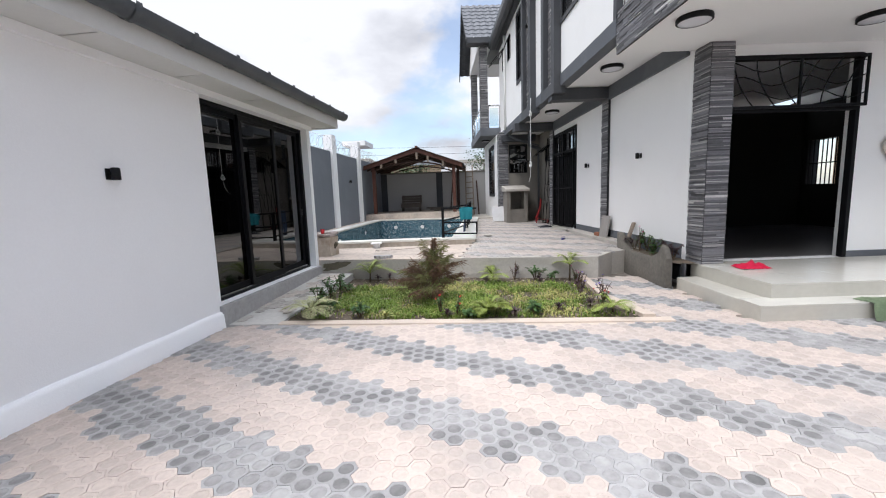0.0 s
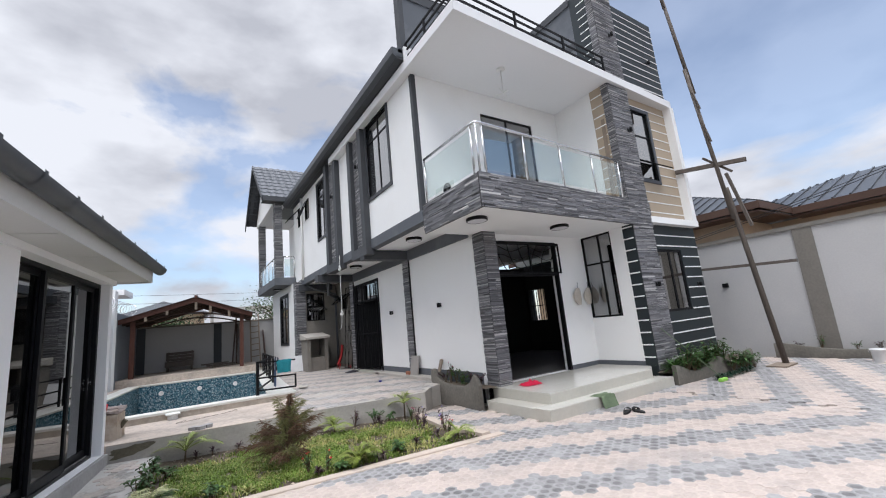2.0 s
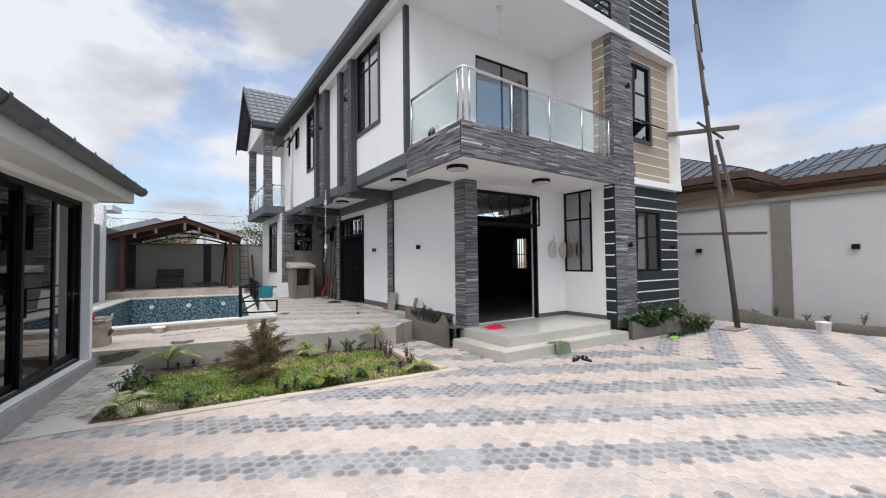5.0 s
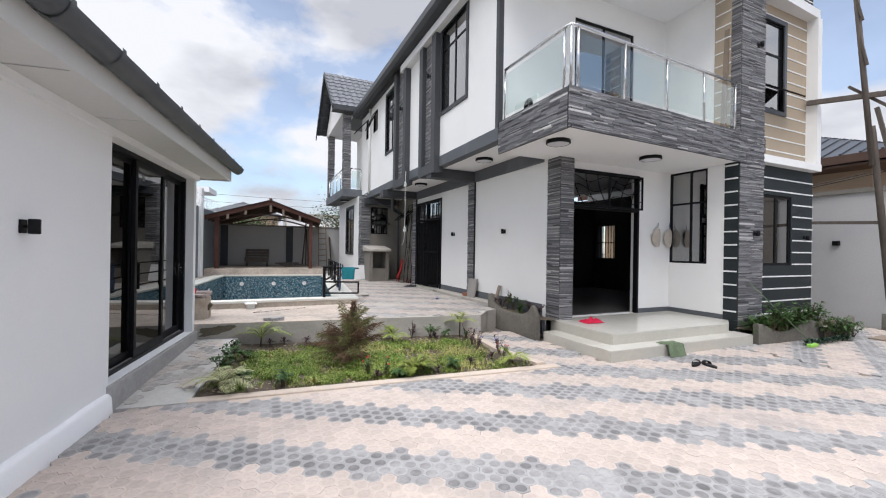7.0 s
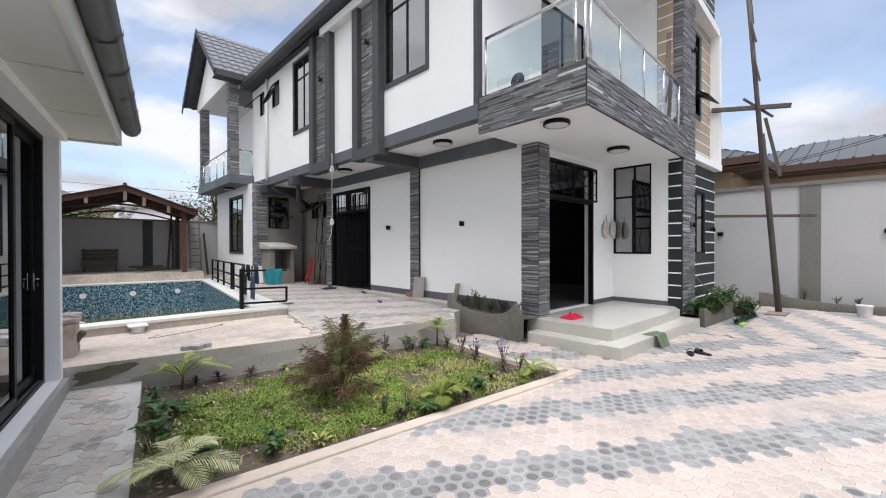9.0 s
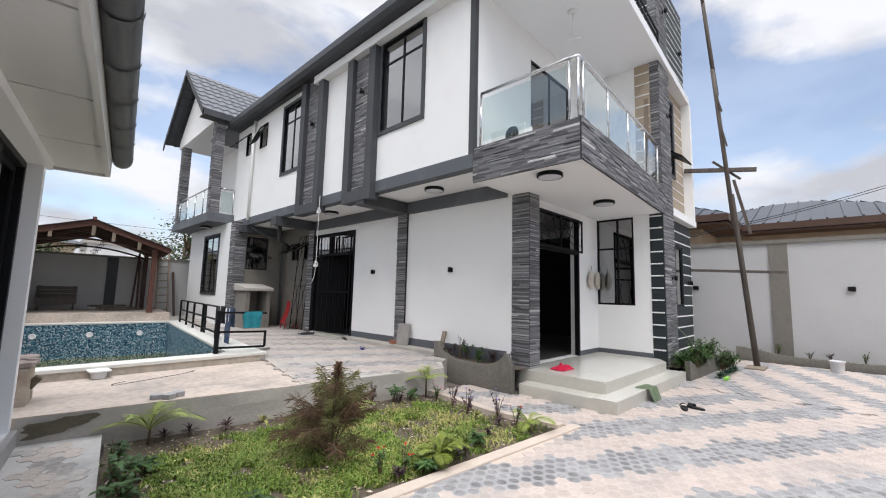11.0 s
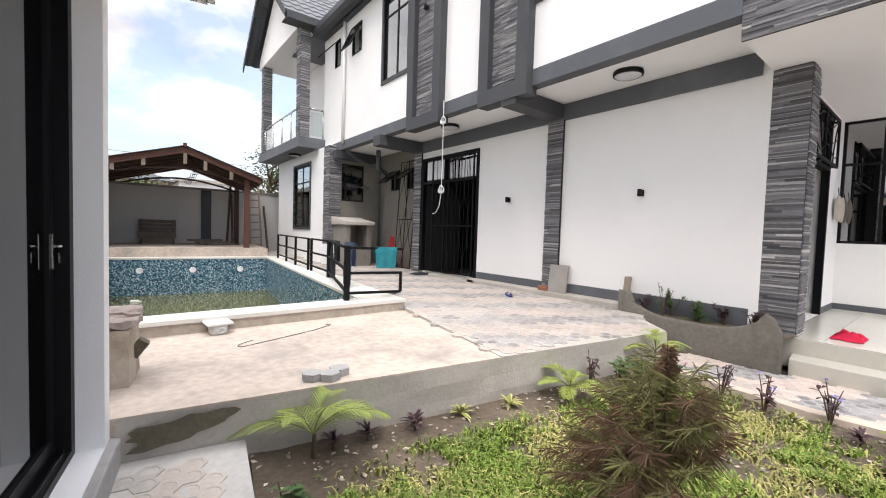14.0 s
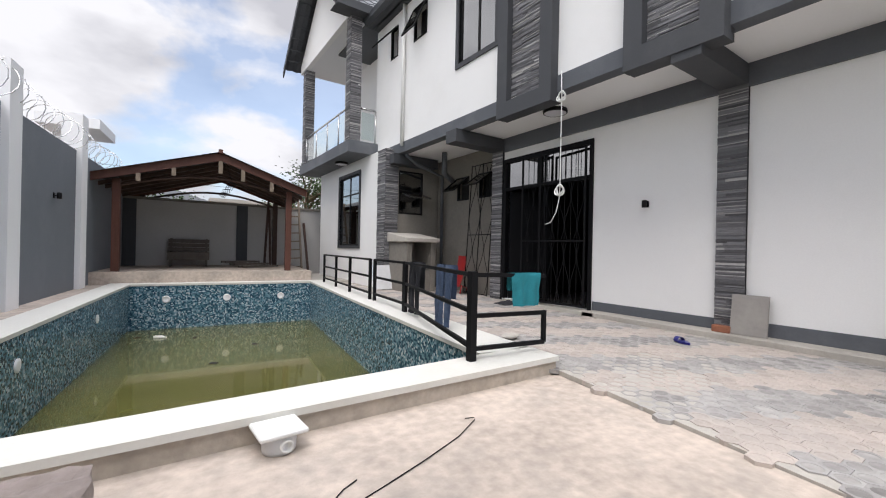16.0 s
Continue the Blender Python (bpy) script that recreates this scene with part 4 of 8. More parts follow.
# eaves box and gutter of the main roof
bm = bmesh.new()
box(bm, 2.45, XU, 6.42, 17.9, 7.5, 7.56)
part("eave_soffit", bm, GREY, house)
bm = bmesh.new()
rows = []
for j in range(20):
    y = 6.42 + 11.5 * j / 19
    rows.append([(2.62, y, 7.74), (2.62, y, 7.6), (2.56, y, 7.53), (2.44, y, 7.53), (2.36, y, 7.6), (2.34, y, 7.74), (2.37, y, 7.76)])
sheet(bm, rows, smooth=False)
bm.faces.new([bm.verts.new(p) for p in rows[0]])
box(bm, 2.62, 2.66, 6.42, 17.9, 7.5, 7.78)
part("roof_gutter", bm, PLASTIC_GREY, house, "dark grey box gutter")
bm = bmesh.new()
prism(bm, [(2.5, 9.1), (7.0, 9.1), (7.0, 20.3), (2.5, 20.3)], 7.66, [7.8, 9.4, 9.4, 7.8])
prism(bm, [(2.5, 6.42), (2.84, 6.42), (2.84, 9.1), (2.5, 9.1)], 7.66, 7.8)
part("roof", bm, ROOF, house)
# white rounded eave cap at the front end
bm = bmesh.new()
box(bm, 2.62, 2.84, 6.36, 6.42, 7.48, 7.8)
part("eave_cap", bm, WHITE, house)
# rear balcony and gable
GX, GY0, GY1, GYM = 1.42, 17.75, 22.95, 20.35
bm = bmesh.new()
box(bm, 1.95, 3.7, 17.85, 22.6, 4.02, 4.34)
part("rear_balcony_slab", bm, GREY_M, house, "grey rear balcony slab")
for y in (18.05, 22.3):
    bm = bmesh.new()
    cladding(bm, "-x", 2.0, y - 0.15, y + 0.15, 4.34, 7.8, RNG)
    cladding(bm, "-y", y - 0.15, 2.0, 2.3, 4.34, 7.8, RNG)
    box(bm, 2.004, 2.3, y - 0.146, y + 0.15, 4.34, 7.8, None, 2)
    tagged(part("balcony_pillar", bm, CLAD, house, "slim balcony pillar clad in grey stone"), kind="stuff")
bm = bmesh.new()
vs = [bm.verts.new(p) for p in ((1.95, GY0 + 0.25, 7.72), (1.95, GY1 - 0.25, 7.72), (1.95, GY1 - 0.25, 8.0), (1.95, GYM, 10.05), (1.95, GY0 + 0.25, 8.0))]
vb = [bm.verts.new(v.co + Vector((0.15, 0, 0))) for v in vs]
bm.faces.new(vs[::-1]), bm.faces.new(vb)
for i in range(5):
    bm.faces.new((vs[i], vs[(i + 1) % 5], vb[(i + 1) % 5], vb[i]))
part("gable_wall", bm, WHITE, house)
bm = bmesh.new()
box(bm, 2.1, 3.7, 17.9, 22.6, 7.72, 7.82)
part("balcony_ceiling", bm, CEIL, house)
# tiled gable roof, ridge along x
bm = bmesh.new()
EZ, AZ = 7.9, 10.35
L_ = math.hypot(GYM - GY0 + 0.15, AZ - EZ)
for s in (1, -1):
    ye = GY0 - 0.15 if s == 1 else GY1 + 0.15
    cols = 40
    rows = []
    for k in range(9):
        for q in (0, 1):
            f = (k + q * 0.97) / 9
            rows.append([(GX + 6 * i / cols, ye + (GYM - ye) * f, EZ + (AZ - EZ) * f + 0.03 * math.cos(2 * math.pi * i / 2.0) * 0.6 + (0.035 if q == 0 else 0.0)) for i in range(cols + 1)])
    sheet(bm, rows, smooth=False)
part("gable_roof", bm, ROOF, house, "dark grey tile-profile roof sheets")
bm = bmesh.new()
for s in (1, -1):
    ye = GY0 - 0.2 if s == 1 else GY1 + 0.2
    a, b = Vector((GX, ye, EZ - 0.06)), Vector((GX, GYM, AZ + 0.02))
    vs = [bm.verts.new(p) for p in (a - Vector((0, 0, 0.2)), b - Vector((0, 0, 0.22)), b, a)]
    vb = [bm.verts.new(v.co + Vector((0.04, 0, 0))) for v in vs]
    bm.faces.new(vs), bm.faces.new(vb[::-1])
    for i in range(4):
        bm.faces.new((vs[i], vb[i], vb[(i + 1) % 4], vs[(i + 1) % 4]))
box(bm, GX, 2.7, GY0 - 0.2, GY0 - 0.16, EZ - 0.2, EZ + 0.02)
part("bargeboard", bm, GREY, house, "dark grey bargeboards")
bm = bmesh.new()
prism(bm, [(GX + 0.04, GY0 - 0.16), (2.6, GY0 - 0.16), (2.6, GY0 + 0.3), (GX + 0.04, GY0 + 0.3)], 7.7, 7.72)
part("eave_soffit", bm, GREY, house)

# windows and doors of the house
window_at(house, "-x", XU, *WINA, mullions=(8.5,), transoms=(6.75,), glass=GLASS_WIN, surround=GREY)
window_at(house, "-x", XU, *WINB, mullions=(13.5,), transoms=(6.75,), glass=GLASS_WIN, surround=GREY)
window_at(house, "-x", 2.62, 18.6, 20.2, 1.5, 3.62, mullions=(19.4,), transoms=(3.05,), glass=GLASS_WIN, surround=GREY)
window_at(house, "-x", 7.47, 5.42, 6.3, 1.5, 3.58, mullions=(5.8,), transoms=(2.85,), glass=GLASS_WIN)
window_at(house, "-y", 4.95, 8.6, 9.75, 1.48, 3.05, mullions=(9.18,), glass=GLASS_WIN, t=0.06)
window_at(house, "-y", 5.0, 8.55, 9.45, 4.95, 6.92, transoms=(5.5, 6.2), glass=GLASS_WIN, surround=GREY_M)
window_at(house, "-y", 6.5, 4.7, 6.45, 4.2, 6.72, mullions=(5.55,), glass=GLASS_WIN, name="balcony_door")

# ---------- porch steps ----------
steps = thing("porch_steps", (5.4, 4.8, 0), "two broad cream-tiled steps up to the porch", "steps", kind="structure")
bm = bmesh.new()
prism(bm, [(3.64, 4.44), (7.3, 4.4), (7.3, 5.0), (4.3, 5.2), (4.1, 6.15), (3.66, 6.1)], -0.05, 0.172)
bevelled(bm, 0.006)
part("lower_step", bm, STEP_R, steps)
bm = bmesh.new()
prism(bm, [(3.99, 4.73), (7.05, 4.7), (7.46, 4.95), (7.46, YF), (3.99, YF)], 0.0, 0.35)
bevelled(bm, 0.006)
part("upper_step", bm, STEP_R, steps)
rows_y = [4.74, 5.3, 5.88, 6.29]
for i in range(6):
    for j in range(3):
        x0, x1 = 3.99 + 0.577 * i, 3.99 + 0.577 * (i + 1) - 0.004
        y0, y1 = rows_y[j], rows_y[j + 1] - 0.004
        if j == 0:
            f = lambda x: 4.73 - (x - 3.99) * 0.0098
            if x1 > 7.21:
                pts = [(x0, f(x0)), (7.05, 4.7), (7.44, 4.94), (x1, y1), (x0, y1)]
            else:
                pts = [(x0, f(x0)), (x1, f(x1)), (x1, y1), (x0, y1)]
        else:
            pts = [(x0, y0), (x1, y0), (x1, y1), (x0, y1)]
        bm = bmesh.new()
        prism(bm, pts, 0.351, 0.362)
        part("tile", bm, STEP, steps)
for k in range(6):
    bm = bmesh.new()
    xa, xb = 3.64 + 0.61 * k, 3.64 + 0.61 * (k + 1) - 0.004
    g = lambda x: 4.44 - (x - 3.64) * 0.011
    prism(bm, [(xa, g(xa)), (xb, g(xb)), (xb, g(xb) + 0.36), (xa, g(xa) + 0.36)], 0.173, 0.182)
    part("tile", bm, STEP, steps)

# ---------- front door with scrolled iron ----------
def scroll(bm, p0, u, v, w, h, r=0.008, bow=1.0, n=14):
    """An S-shaped iron rod in the plane of u and v."""
    pts = []
    for k in range(n + 1):
        f = k / n
        pts.append(p0 + u * (w * (0.5 + 0.45 * bow * math.sin(2 * math.pi * f))) + v * (h * f))
    tube(bm, pts, r, 5, False)


door = thing("front_door", (5.6, 6.35, 0.36), "open black iron double door with scrolled transom grille", "door", kind="structure")
bm = bmesh.new()
for x0, x1, z0, z1 in ((4.62, 4.68, 0.36, 3.44), (6.6, 6.66, 0.36, 3.44), (4.68, 6.6, 3.38, 3.44), (4.68, 6.6, 2.62, 2.68)):
    box(bm, x0, x1, YF - 0.02, YF + 0.08, z0, z1)
part("door_frame", bm, IRON, door)
bm = bmesh.new()
U, V = Vector((1, 0, 0)), Vector((0, 0, 1))
box(bm, 4.64, 6.68, 6.2, 6.23, 2.66, 2.7), box(bm, 4.64, 6.68, 6.2, 6.23, 3.36, 3.4)
for x in (4.64, 5.65, 6.65):
    box(bm, x, x + 0.03, 6.2, 6.23, 2.7, 3.36)
    box(bm, x, x + 0.03, 6.23, 6.3, 3.36, 3.39), box(bm, x, x + 0.03, 6.23, 6.3, 2.67, 2.7)
for k in range(6):
    x = 4.67 + k * 0.33
    s = -1 if k < 3 else 1
    pts = [Vector((x + 0.3 * (f if s > 0 else 1 - f) ** 2, 6.215, 2.7 + 0.66 * f)) for f in [q / 10 for q in range(11)]]
    tube(bm, pts, 0.009, 5, False)
for k in range(3):
    pts = [Vector((4.68 + 1.95 * q / 14, 6.212, 2.85 + 0.2 * k + 0.07 * math.sin(q * 0.9 + k))) for q in range(15)]
    tube(bm, pts, 0.008, 5, False)
part("transom_grille", bm, IRON, door, "curved iron bars over the door")
# left leaf standing open into the room
lm = pose(4.68, 6.36, 0, 0, 0, 62)
bm = bmesh.new()
for a0, a1, z0, z1 in ((0, 0.05, 0.4, 2.6), (0.93, 0.98, 0.4, 2.6), (0.05, 0.93, 0.4, 0.46), (0.05, 0.93, 2.54, 2.6), (0.05, 0.93, 0.72, 0.76), (0.05, 0.93, 2.2, 2.24)):
    box(bm, a0, a1, -0.02, 0.02, z0, z1, lm)
leaf = part("door_leaf", bm, IRON, door)
bm = bmesh.new()
uu = (lm.to_3x3() @ Vector((1, 0, 0)))
for k in range(6):
    scroll(bm, lm @ Vector((0.06 + 0.145 * k, 0, 0.76)), uu, V, 0.14, 1.44, 0.008, 1 if k % 2 else -1)
for k in range(4):
    scroll(bm, lm @ Vector((0.08 + 0.21 * k, 0, 0.46)), uu, V, 0.2, 0.26, 0.008, 1.2)
part("scroll_bars", bm, IRON, leaf)
door.matrix_basis = Matrix.Translation((-0.22, 0, 0)) @ door.matrix_basis
# far window of the room, seen through the door
bm = bmesh.new()
for k in range(7):
    box(bm, 10.37, 10.39, 10.6 + 0.125 * k, 10.62 + 0.125 * k, 1.5, 2.7)
box(bm, 10.37, 10.39, 10.55, 11.4, 2.05, 2.08)
part("window_bars", bm, IRON, house)

# ---------- side door ----------
sdr = thing("side_door", (4.05, 12.8, 0.42), "black iron side door with folded scrolled grille, half open", "door", kind="structure")
bm = bmesh.new()
Y0, Y1, Z0, Z1 = 11.74, 13.95, 0.42, 3.4
for y0, y1, z0, z1 in ((Y0, Y0 + 0.07, Z0, Z1), (Y1 - 0.07, Y1, Z0, Z1), (Y0 + 0.07, Y1 - 0.07, Z1 - 0.08, Z1), (Y0 + 0.07, Y1 - 0.07, 2.72, 2.78), (12.95, 13.0, 2.78, Z1 - 0.08)):
    box(bm, XW - 0.03, XW + 0.08, y0, y1, z0, z1)
part("door_frame", bm, IRON, sdr)
for (y0, y1), yaw in (((0, 0.95), 8), ((0.0, 0.5), 20)):
    lm = pose(XW - 0.06, Y0 + (0.1 if yaw == 8 else 1.0), 0, 0, 0, 90 + yaw)
    bm = bmesh.new()
    for a0, a1, z0, z1 in ((0, 0.035, Z0 + 0.05, Z1 - 0.1), (y1 - 0.035, y1, Z0 + 0.05, Z1 - 0.1), (0.035, y1 - 0.035, Z0 + 0.05, Z0 + 0.09), (0.035, y1 - 0.035, Z1 - 0.14, Z1 - 0.1), (0.035, y1 - 0.035, 2.7, 2.74), (0.035, y1 - 0.035, 1.62, 1.65)):
        box(bm, a0, a1, -0.015, 0.015, z0, z1, lm)
    leaf = part("grille_leaf", bm, IRON, sdr)
    bm = bmesh.new()
    uu = lm.to_3x3() @ Vector((1, 0, 0))
    n = 7 if y1 > 0.6 else 4
    st = (y1 - 0.07) / n
    for k in range(n):
        scroll(bm, lm @ Vector((0.035 + st * k, 0, Z0 + 0.09)), uu, V, st, 1.13, 0.008, 1 if k % 2 else -1)
        scroll(bm, lm @ Vector((0.035 + st * k, 0, 1.65)), uu, V, st, 1.05, 0.008, -1 if k % 2 else 1)
        tube(bm, [lm @ Vector((0.035 + st * k, 0, Z0 + 0.09)), lm @ Vector((0.035 + st * k, 0, Z1 - 0.12))], 0.007, 5, False)
    part("scroll_bars", bm, IRON, leaf)
bm = bmesh.new()
lm = pose(XW + 0.06, Y1 - 0.1, 0, 0, 0, -30)
box(bm, 0, 0.9, -0.02, 0.02, Z0, 2.7, lm)
part("door_leaf", bm, BLACK, sdr, "dark door leaf standing open inside")
bm = bmesh.new()
box(bm, 3.72, XW, 11.5, 13.6, 0.37, 0.44)
part("threshold", bm, STEP_R, sdr)
for y0, y1 in ((Y0 + 0.07, 12.95), (13.0, Y1 - 0.07)):
    bm = bmesh.new()
    box(bm, XW + 0.03, XW + 0.036, y0, y1, 2.78, Z1 - 0.08)
    part("transom_pane", bm, GLASS_WIN, sdr).visible_shadow = False

# grille leaning in the service recess
gr = thing("leaning_grille", (4.1, 14.8, 0.4), "tall unpainted iron grille leaning on the cement wall", "grille")
bm = bmesh.new()
tl = Vector((0.06, 0, 1)).normalized()
b0 = Vector((3.95, 14.4, 0.4))
for a in (0, 0.42, 0.84):
    tube(bm, [b0 + Vector((0, a, 0)), b0 + Vector((0, a, 0)) + tl * 3.1], 0.012, 5)
for h in (0.02, 1.4, 3.08):
    tube(bm, [b0 + tl * h, b0 + Vector((0, 0.84, 0)) + tl * h], 0.012, 5)
part("frame", bm, IRON, gr)
bm = bmesh.new()
for k in range(4):
    for z0, hh in ((0.02, 1.38), (1.4, 1.68)):
        scroll(bm, b0 + Vector((0, 0.21 * k, 0)) + tl * z0, Vector((0, 1, 0)), tl, 0.21, hh, 0.007, 1 if k % 2 else -1)
part("scroll_bars", bm, IRON, gr)

# awning windows
def awning(p, y0, y1, z0, z1, open_deg, wall=house):
    bm = bmesh.new()
    t = 0.04
    for a in ((y0, y0 + t, z0, z1), (y1 - t, y1, z0, z1), (y0 + t, y1 - t, z0, z0 + t), (y0 + t, y1 - t, z1 - t, z1)):
        box(bm, p - 0.01, p + 0.06, *a)
    w = part("awning_window", bm, BLACK, wall)
    m = Matrix.Translation((p - 0.015, 0, z1 - 0.02)) @ Matrix.Rotation(radians(open_deg), 4, "Y")
    bm = bmesh.new()
    h = z1 - z0
    for a in ((y0, y0 + t, -h, 0), (y1 - t, y1, -h, 0), (y0 + t, y1 - t, -h, -h + t), (y0 + t, y1 - t, -t, 0)):
        box(bm, -0.02, 0.01, *a, m)
    part("sash", bm, BLACK, w)
    bm = bmesh.new()
    box(bm, -0.008, -0.002, y0 + t * 0.6, y1 - t * 0.6, -h + t * 0.6, -t * 0.6, m)
    part("pane", bm, GLASS_WIN, w).visible_shadow = False


awning(XU, 15.35, 15.95, 6.4, 7.2, 24)
awning(XU, 16.75, 17.15, 6.4, 7.2, 42)
awning(4.25, 14.6, 15.1, 2.7, 3.3, 55)
awning(4.25, 15.5, 16.0, 2.7, 3.3, 50)
window_at(house, "-y", 16.9, 3.0, 3.75, 2.35, 3.5, mullions=(), transoms=(2.95,), glass=GLASS_WIN, name="service_window")
bm = bmesh.new()
box(bm, 3.05, 3.72, 16.4, 16.9, 2.9, 2.93, Matrix.Translation((0, 16.9, 2.92)) @ Matrix.Rotation(radians(18), 4, "X") @ Matrix.Translation((0, -16.9, -2.92)))
part("open_sash", bm, GLASS_WIN, house)
bm = bmesh.new()
box(bm, 8.55, 9.45, -0.5, 0.0, -0.03, 0.0, Matrix.Translation((0, 4.98, 5.48)) @ Matrix.Rotation(radians(35), 4, "X"))
part("open_sash", bm, BLACK, house, "tilted open window sash")
# balcony wall door of the rear terrace
bm = bmesh.new()
box(bm, 3.58, 3.62, 18.6, 19.5, 4.34, 6.9)
part("rear_balcony_door", bm, BLACK, house)
# downpipes
bm = bmesh.new()
tube(bm, [(XU - 0.06, 16.35, 7.55), (XU - 0.06, 16.35, 4.0)], 0.045, 10)
part("downpipe", bm, PVC, house, "white plastic downpipe")
bm = bmesh.new()
tube(bm, [(XU + 0.1, 16.4, 3.8), (3.3, 16.45, 3.6), (4.1, 16.5, 3.4), (4.12, 16.5, 0.4)], 0.045, 10)
tube(bm, [(3.55, 15.6, 3.8), (3.55, 15.6, 3.3), (4.0, 15.9, 3.2)], 0.07, 10)
part("drainpipe", bm, PLASTIC_GREY, house, "grey drainpipe under the overhang")

# ---------- balcony railings ----------
def glass_rail(name, runs, z0, h, at_base, label):
    """Steel posts, tube handrail and clear panes along runs of plan points."""
    th = thing(name, at_base, label, "railing", kind="structure")
    for run in runs:
        bm = bmesh.new()
        tube(bm, [Vector((x, y, z0 + h)) for x, y in run], 0.028, 10)
        part("handrail", bm, STEEL, th)
        for x, y in run:
            bm = bmesh.new()
            tube(bm, [(x, y, z0), (x, y, z0 + h - 0.02)], 0.021, 8)
            lathe(bm, [(0.04, 0), (0.04, 0.012), (0.024, 0.03)], 10, (x, y, z0))
            for zc in (z0 + 0.22, z0 + h - 0.25):
                tube(bm, [(x, y, zc), (x + 0.03, y + 0.03, zc)], 0.022, 6)
            part("post", bm, STEEL, th)
        for (xa, ya), (xb, yb) in zip(run, run[1:]):
            a, b = Vector((xa, ya, 0)), Vector((xb, yb, 0))
            if (b - a).length < 0.25:
                continue
            d = (b - a).normalized()
            nn = Vector((-d.y, d.x, 0)) * 0.005
            a, b = a + d * 0.05, b - d * 0.05
            bm = bmesh.new()
            lo = [a - nn, b - nn, b + nn, a + nn]
            v0 = [bm.verts.new(p + Vector((0, 0, z0 + 0.1))) for p in lo]
            v1 = [bm.verts.new(p + Vector((0, 0, z0 + h - 0.1))) for p in lo]
            bm.faces.new(v0[::-1]), bm.faces.new(v1)
            for i in range(4):
                bm.faces.new((v0[i], v0[(i + 1) % 4], v1[(i + 1) % 4], v1[i]))
            part("pane", bm, GLASS_CLEAR, th).visible_shadow = False
    return th


glass_rail("balcony_railing", [[(2.9, 6.4), (2.9, 4.75), (2.92, 4.62), (3.05, 4.61), (4.1, 4.66), (5.2, 4.72), (6.3, 4.77), (7.38, 4.83)]], 4.2, 0.98, (5, 4.6, 4.2), "steel balcony railing with clear glass panes")
glass_rail("rear_balcony_railing", [[(2.05, 22.1), (2.05, 21.0), (2.05, 19.9), (2.05, 18.9), (2.05, 18.25)], [(2.33, 18.0), (2.8, 18.0)]], 4.34, 0.95, (2.1, 20, 4.34), "steel rear balcony railing with clear glass panes")
# roof terrace railing, black tubes
tr = thing("terrace_railing", (5, 4.5, 7.64), "black tube railing round the roof terrace", "railing", kind="structure")
for x, y in ((2.7, 4.54), (4.3, 4.6), (5.85, 4.67), (7.38, 4.73), (2.7, 5.6), (2.7, 6.4)):
    bm = bmesh.new()
    box(bm, x - 0.02, x + 0.02, y - 0.02, y + 0.02, 7.47, 7.94)
    part("post", bm, IRON, tr)
for z in (7.58, 7.75, 7.92):
    bm = bmesh.new()
    bar_to(bm, (2.7, 4.54, z), (7.44, 4.735, z), 0.017), bar_to(bm, (2.7, 4.56, z), (2.7, 6.45, z), 0.017)
    part("rail", bm, IRON, tr)
bm = bmesh.new()
box(bm, 2.67, 2.71, 6.54, 6.58, 9.42, 9.86)
part("post", bm, IRON, tr)
for z in (9.52, 9.63, 9.74, 9.85):
    bm = bmesh.new()
    bar_to(bm, (2.69, 6.56, z), (4.2, 6.56, z), 0.017)
    part("rail", bm, IRON, tr)

# ---------- lamps ----------
def disc_lamp(x, y, z):
    th = thing("ceiling_lamp", (x, y, z), "round flush ceiling lamp with dark rim and pale diffuser", "lamp", "round ceiling lamps")
    bm = bmesh.new()
    lathe(bm, [(0.2, 0), (0.205, -0.02), (0.205, -0.055), (0.185, -0.065), (0.18, -0.05)], 28, (x, y, z))
    part("rim", bm, BLACK, th)
    bm = bmesh.new()
    lathe(bm, [(0.181, -0.04), (0.181, -0.06), (0.12, -0.068), (0.02, -0.07)], 28, (x, y, z))
    part("diffuser", bm, LAMPD, th)


for x, y, z in ((3.24, 5.26, PORCH), (5.6, 5.35, PORCH), (3.41, 8.03, SOF), (3.42, 12.1, SOF), (2.35, 19.4, 4.02)):
    disc_lamp(x, y, z)


def wall_lamp(m):
    """A short black up-down cylinder lamp, its back plate on local x = 0, facing -x."""
    p = m.translation
    th = thing("wall_lamp", p, "small black cylindrical wall lamp", "lamp", "black wall lamps")
    bm = bmesh.new()
    box(bm, -0.015, 0.0, -0.035, 0.035, -0.05, 0.05, m)
    bevelled(bm, 0.004)
    part("back_plate", bm, BLACK, th)
    bm = bmesh.new()
    tube(bm, [m @ Vector((-0.01, 0, 0)), m @ Vector((-0.05, 0, 0))], 0.012, 6)
    lathe(bm, [(0.03, -0.055), (0.036, -0.05), (0.036, 0.05), (0.03, 0.055)], 14, (-0.075, 0, 0), m=m)
    part("body", bm, BLACK, th)


wall_lamp(pose(XW, 10.8, 2.19)), wall_lamp(pose(XW, 8.04, 2.18))
wall_lamp(pose(XU - 0.05, 9.84, 6.35)), wall_lamp(pose(XU - 0.05, 12.15, 6.2))
wall_lamp(pose(7.95, 4.755, 2.15, 0, 0, 90)), wall_lamp(pose(10.3, 4.95, 2.12, 0, 0, 90)), wall_lamp(pose(8.0, 4.755, 6.05, 0, 0, 90))
wall_lamp(pose(7.95, 4.755, 8.75, 0, 0, 90)), wall_lamp(pose(9.9, 4.92, 8.6, 0, 0, 90)), wall_lamp(pose(10.6, 4.9, 6.9, 0, 0, 180))
wall_lamp(LB @ pose(0, -4.13, 1.84, 0, 0, 180))
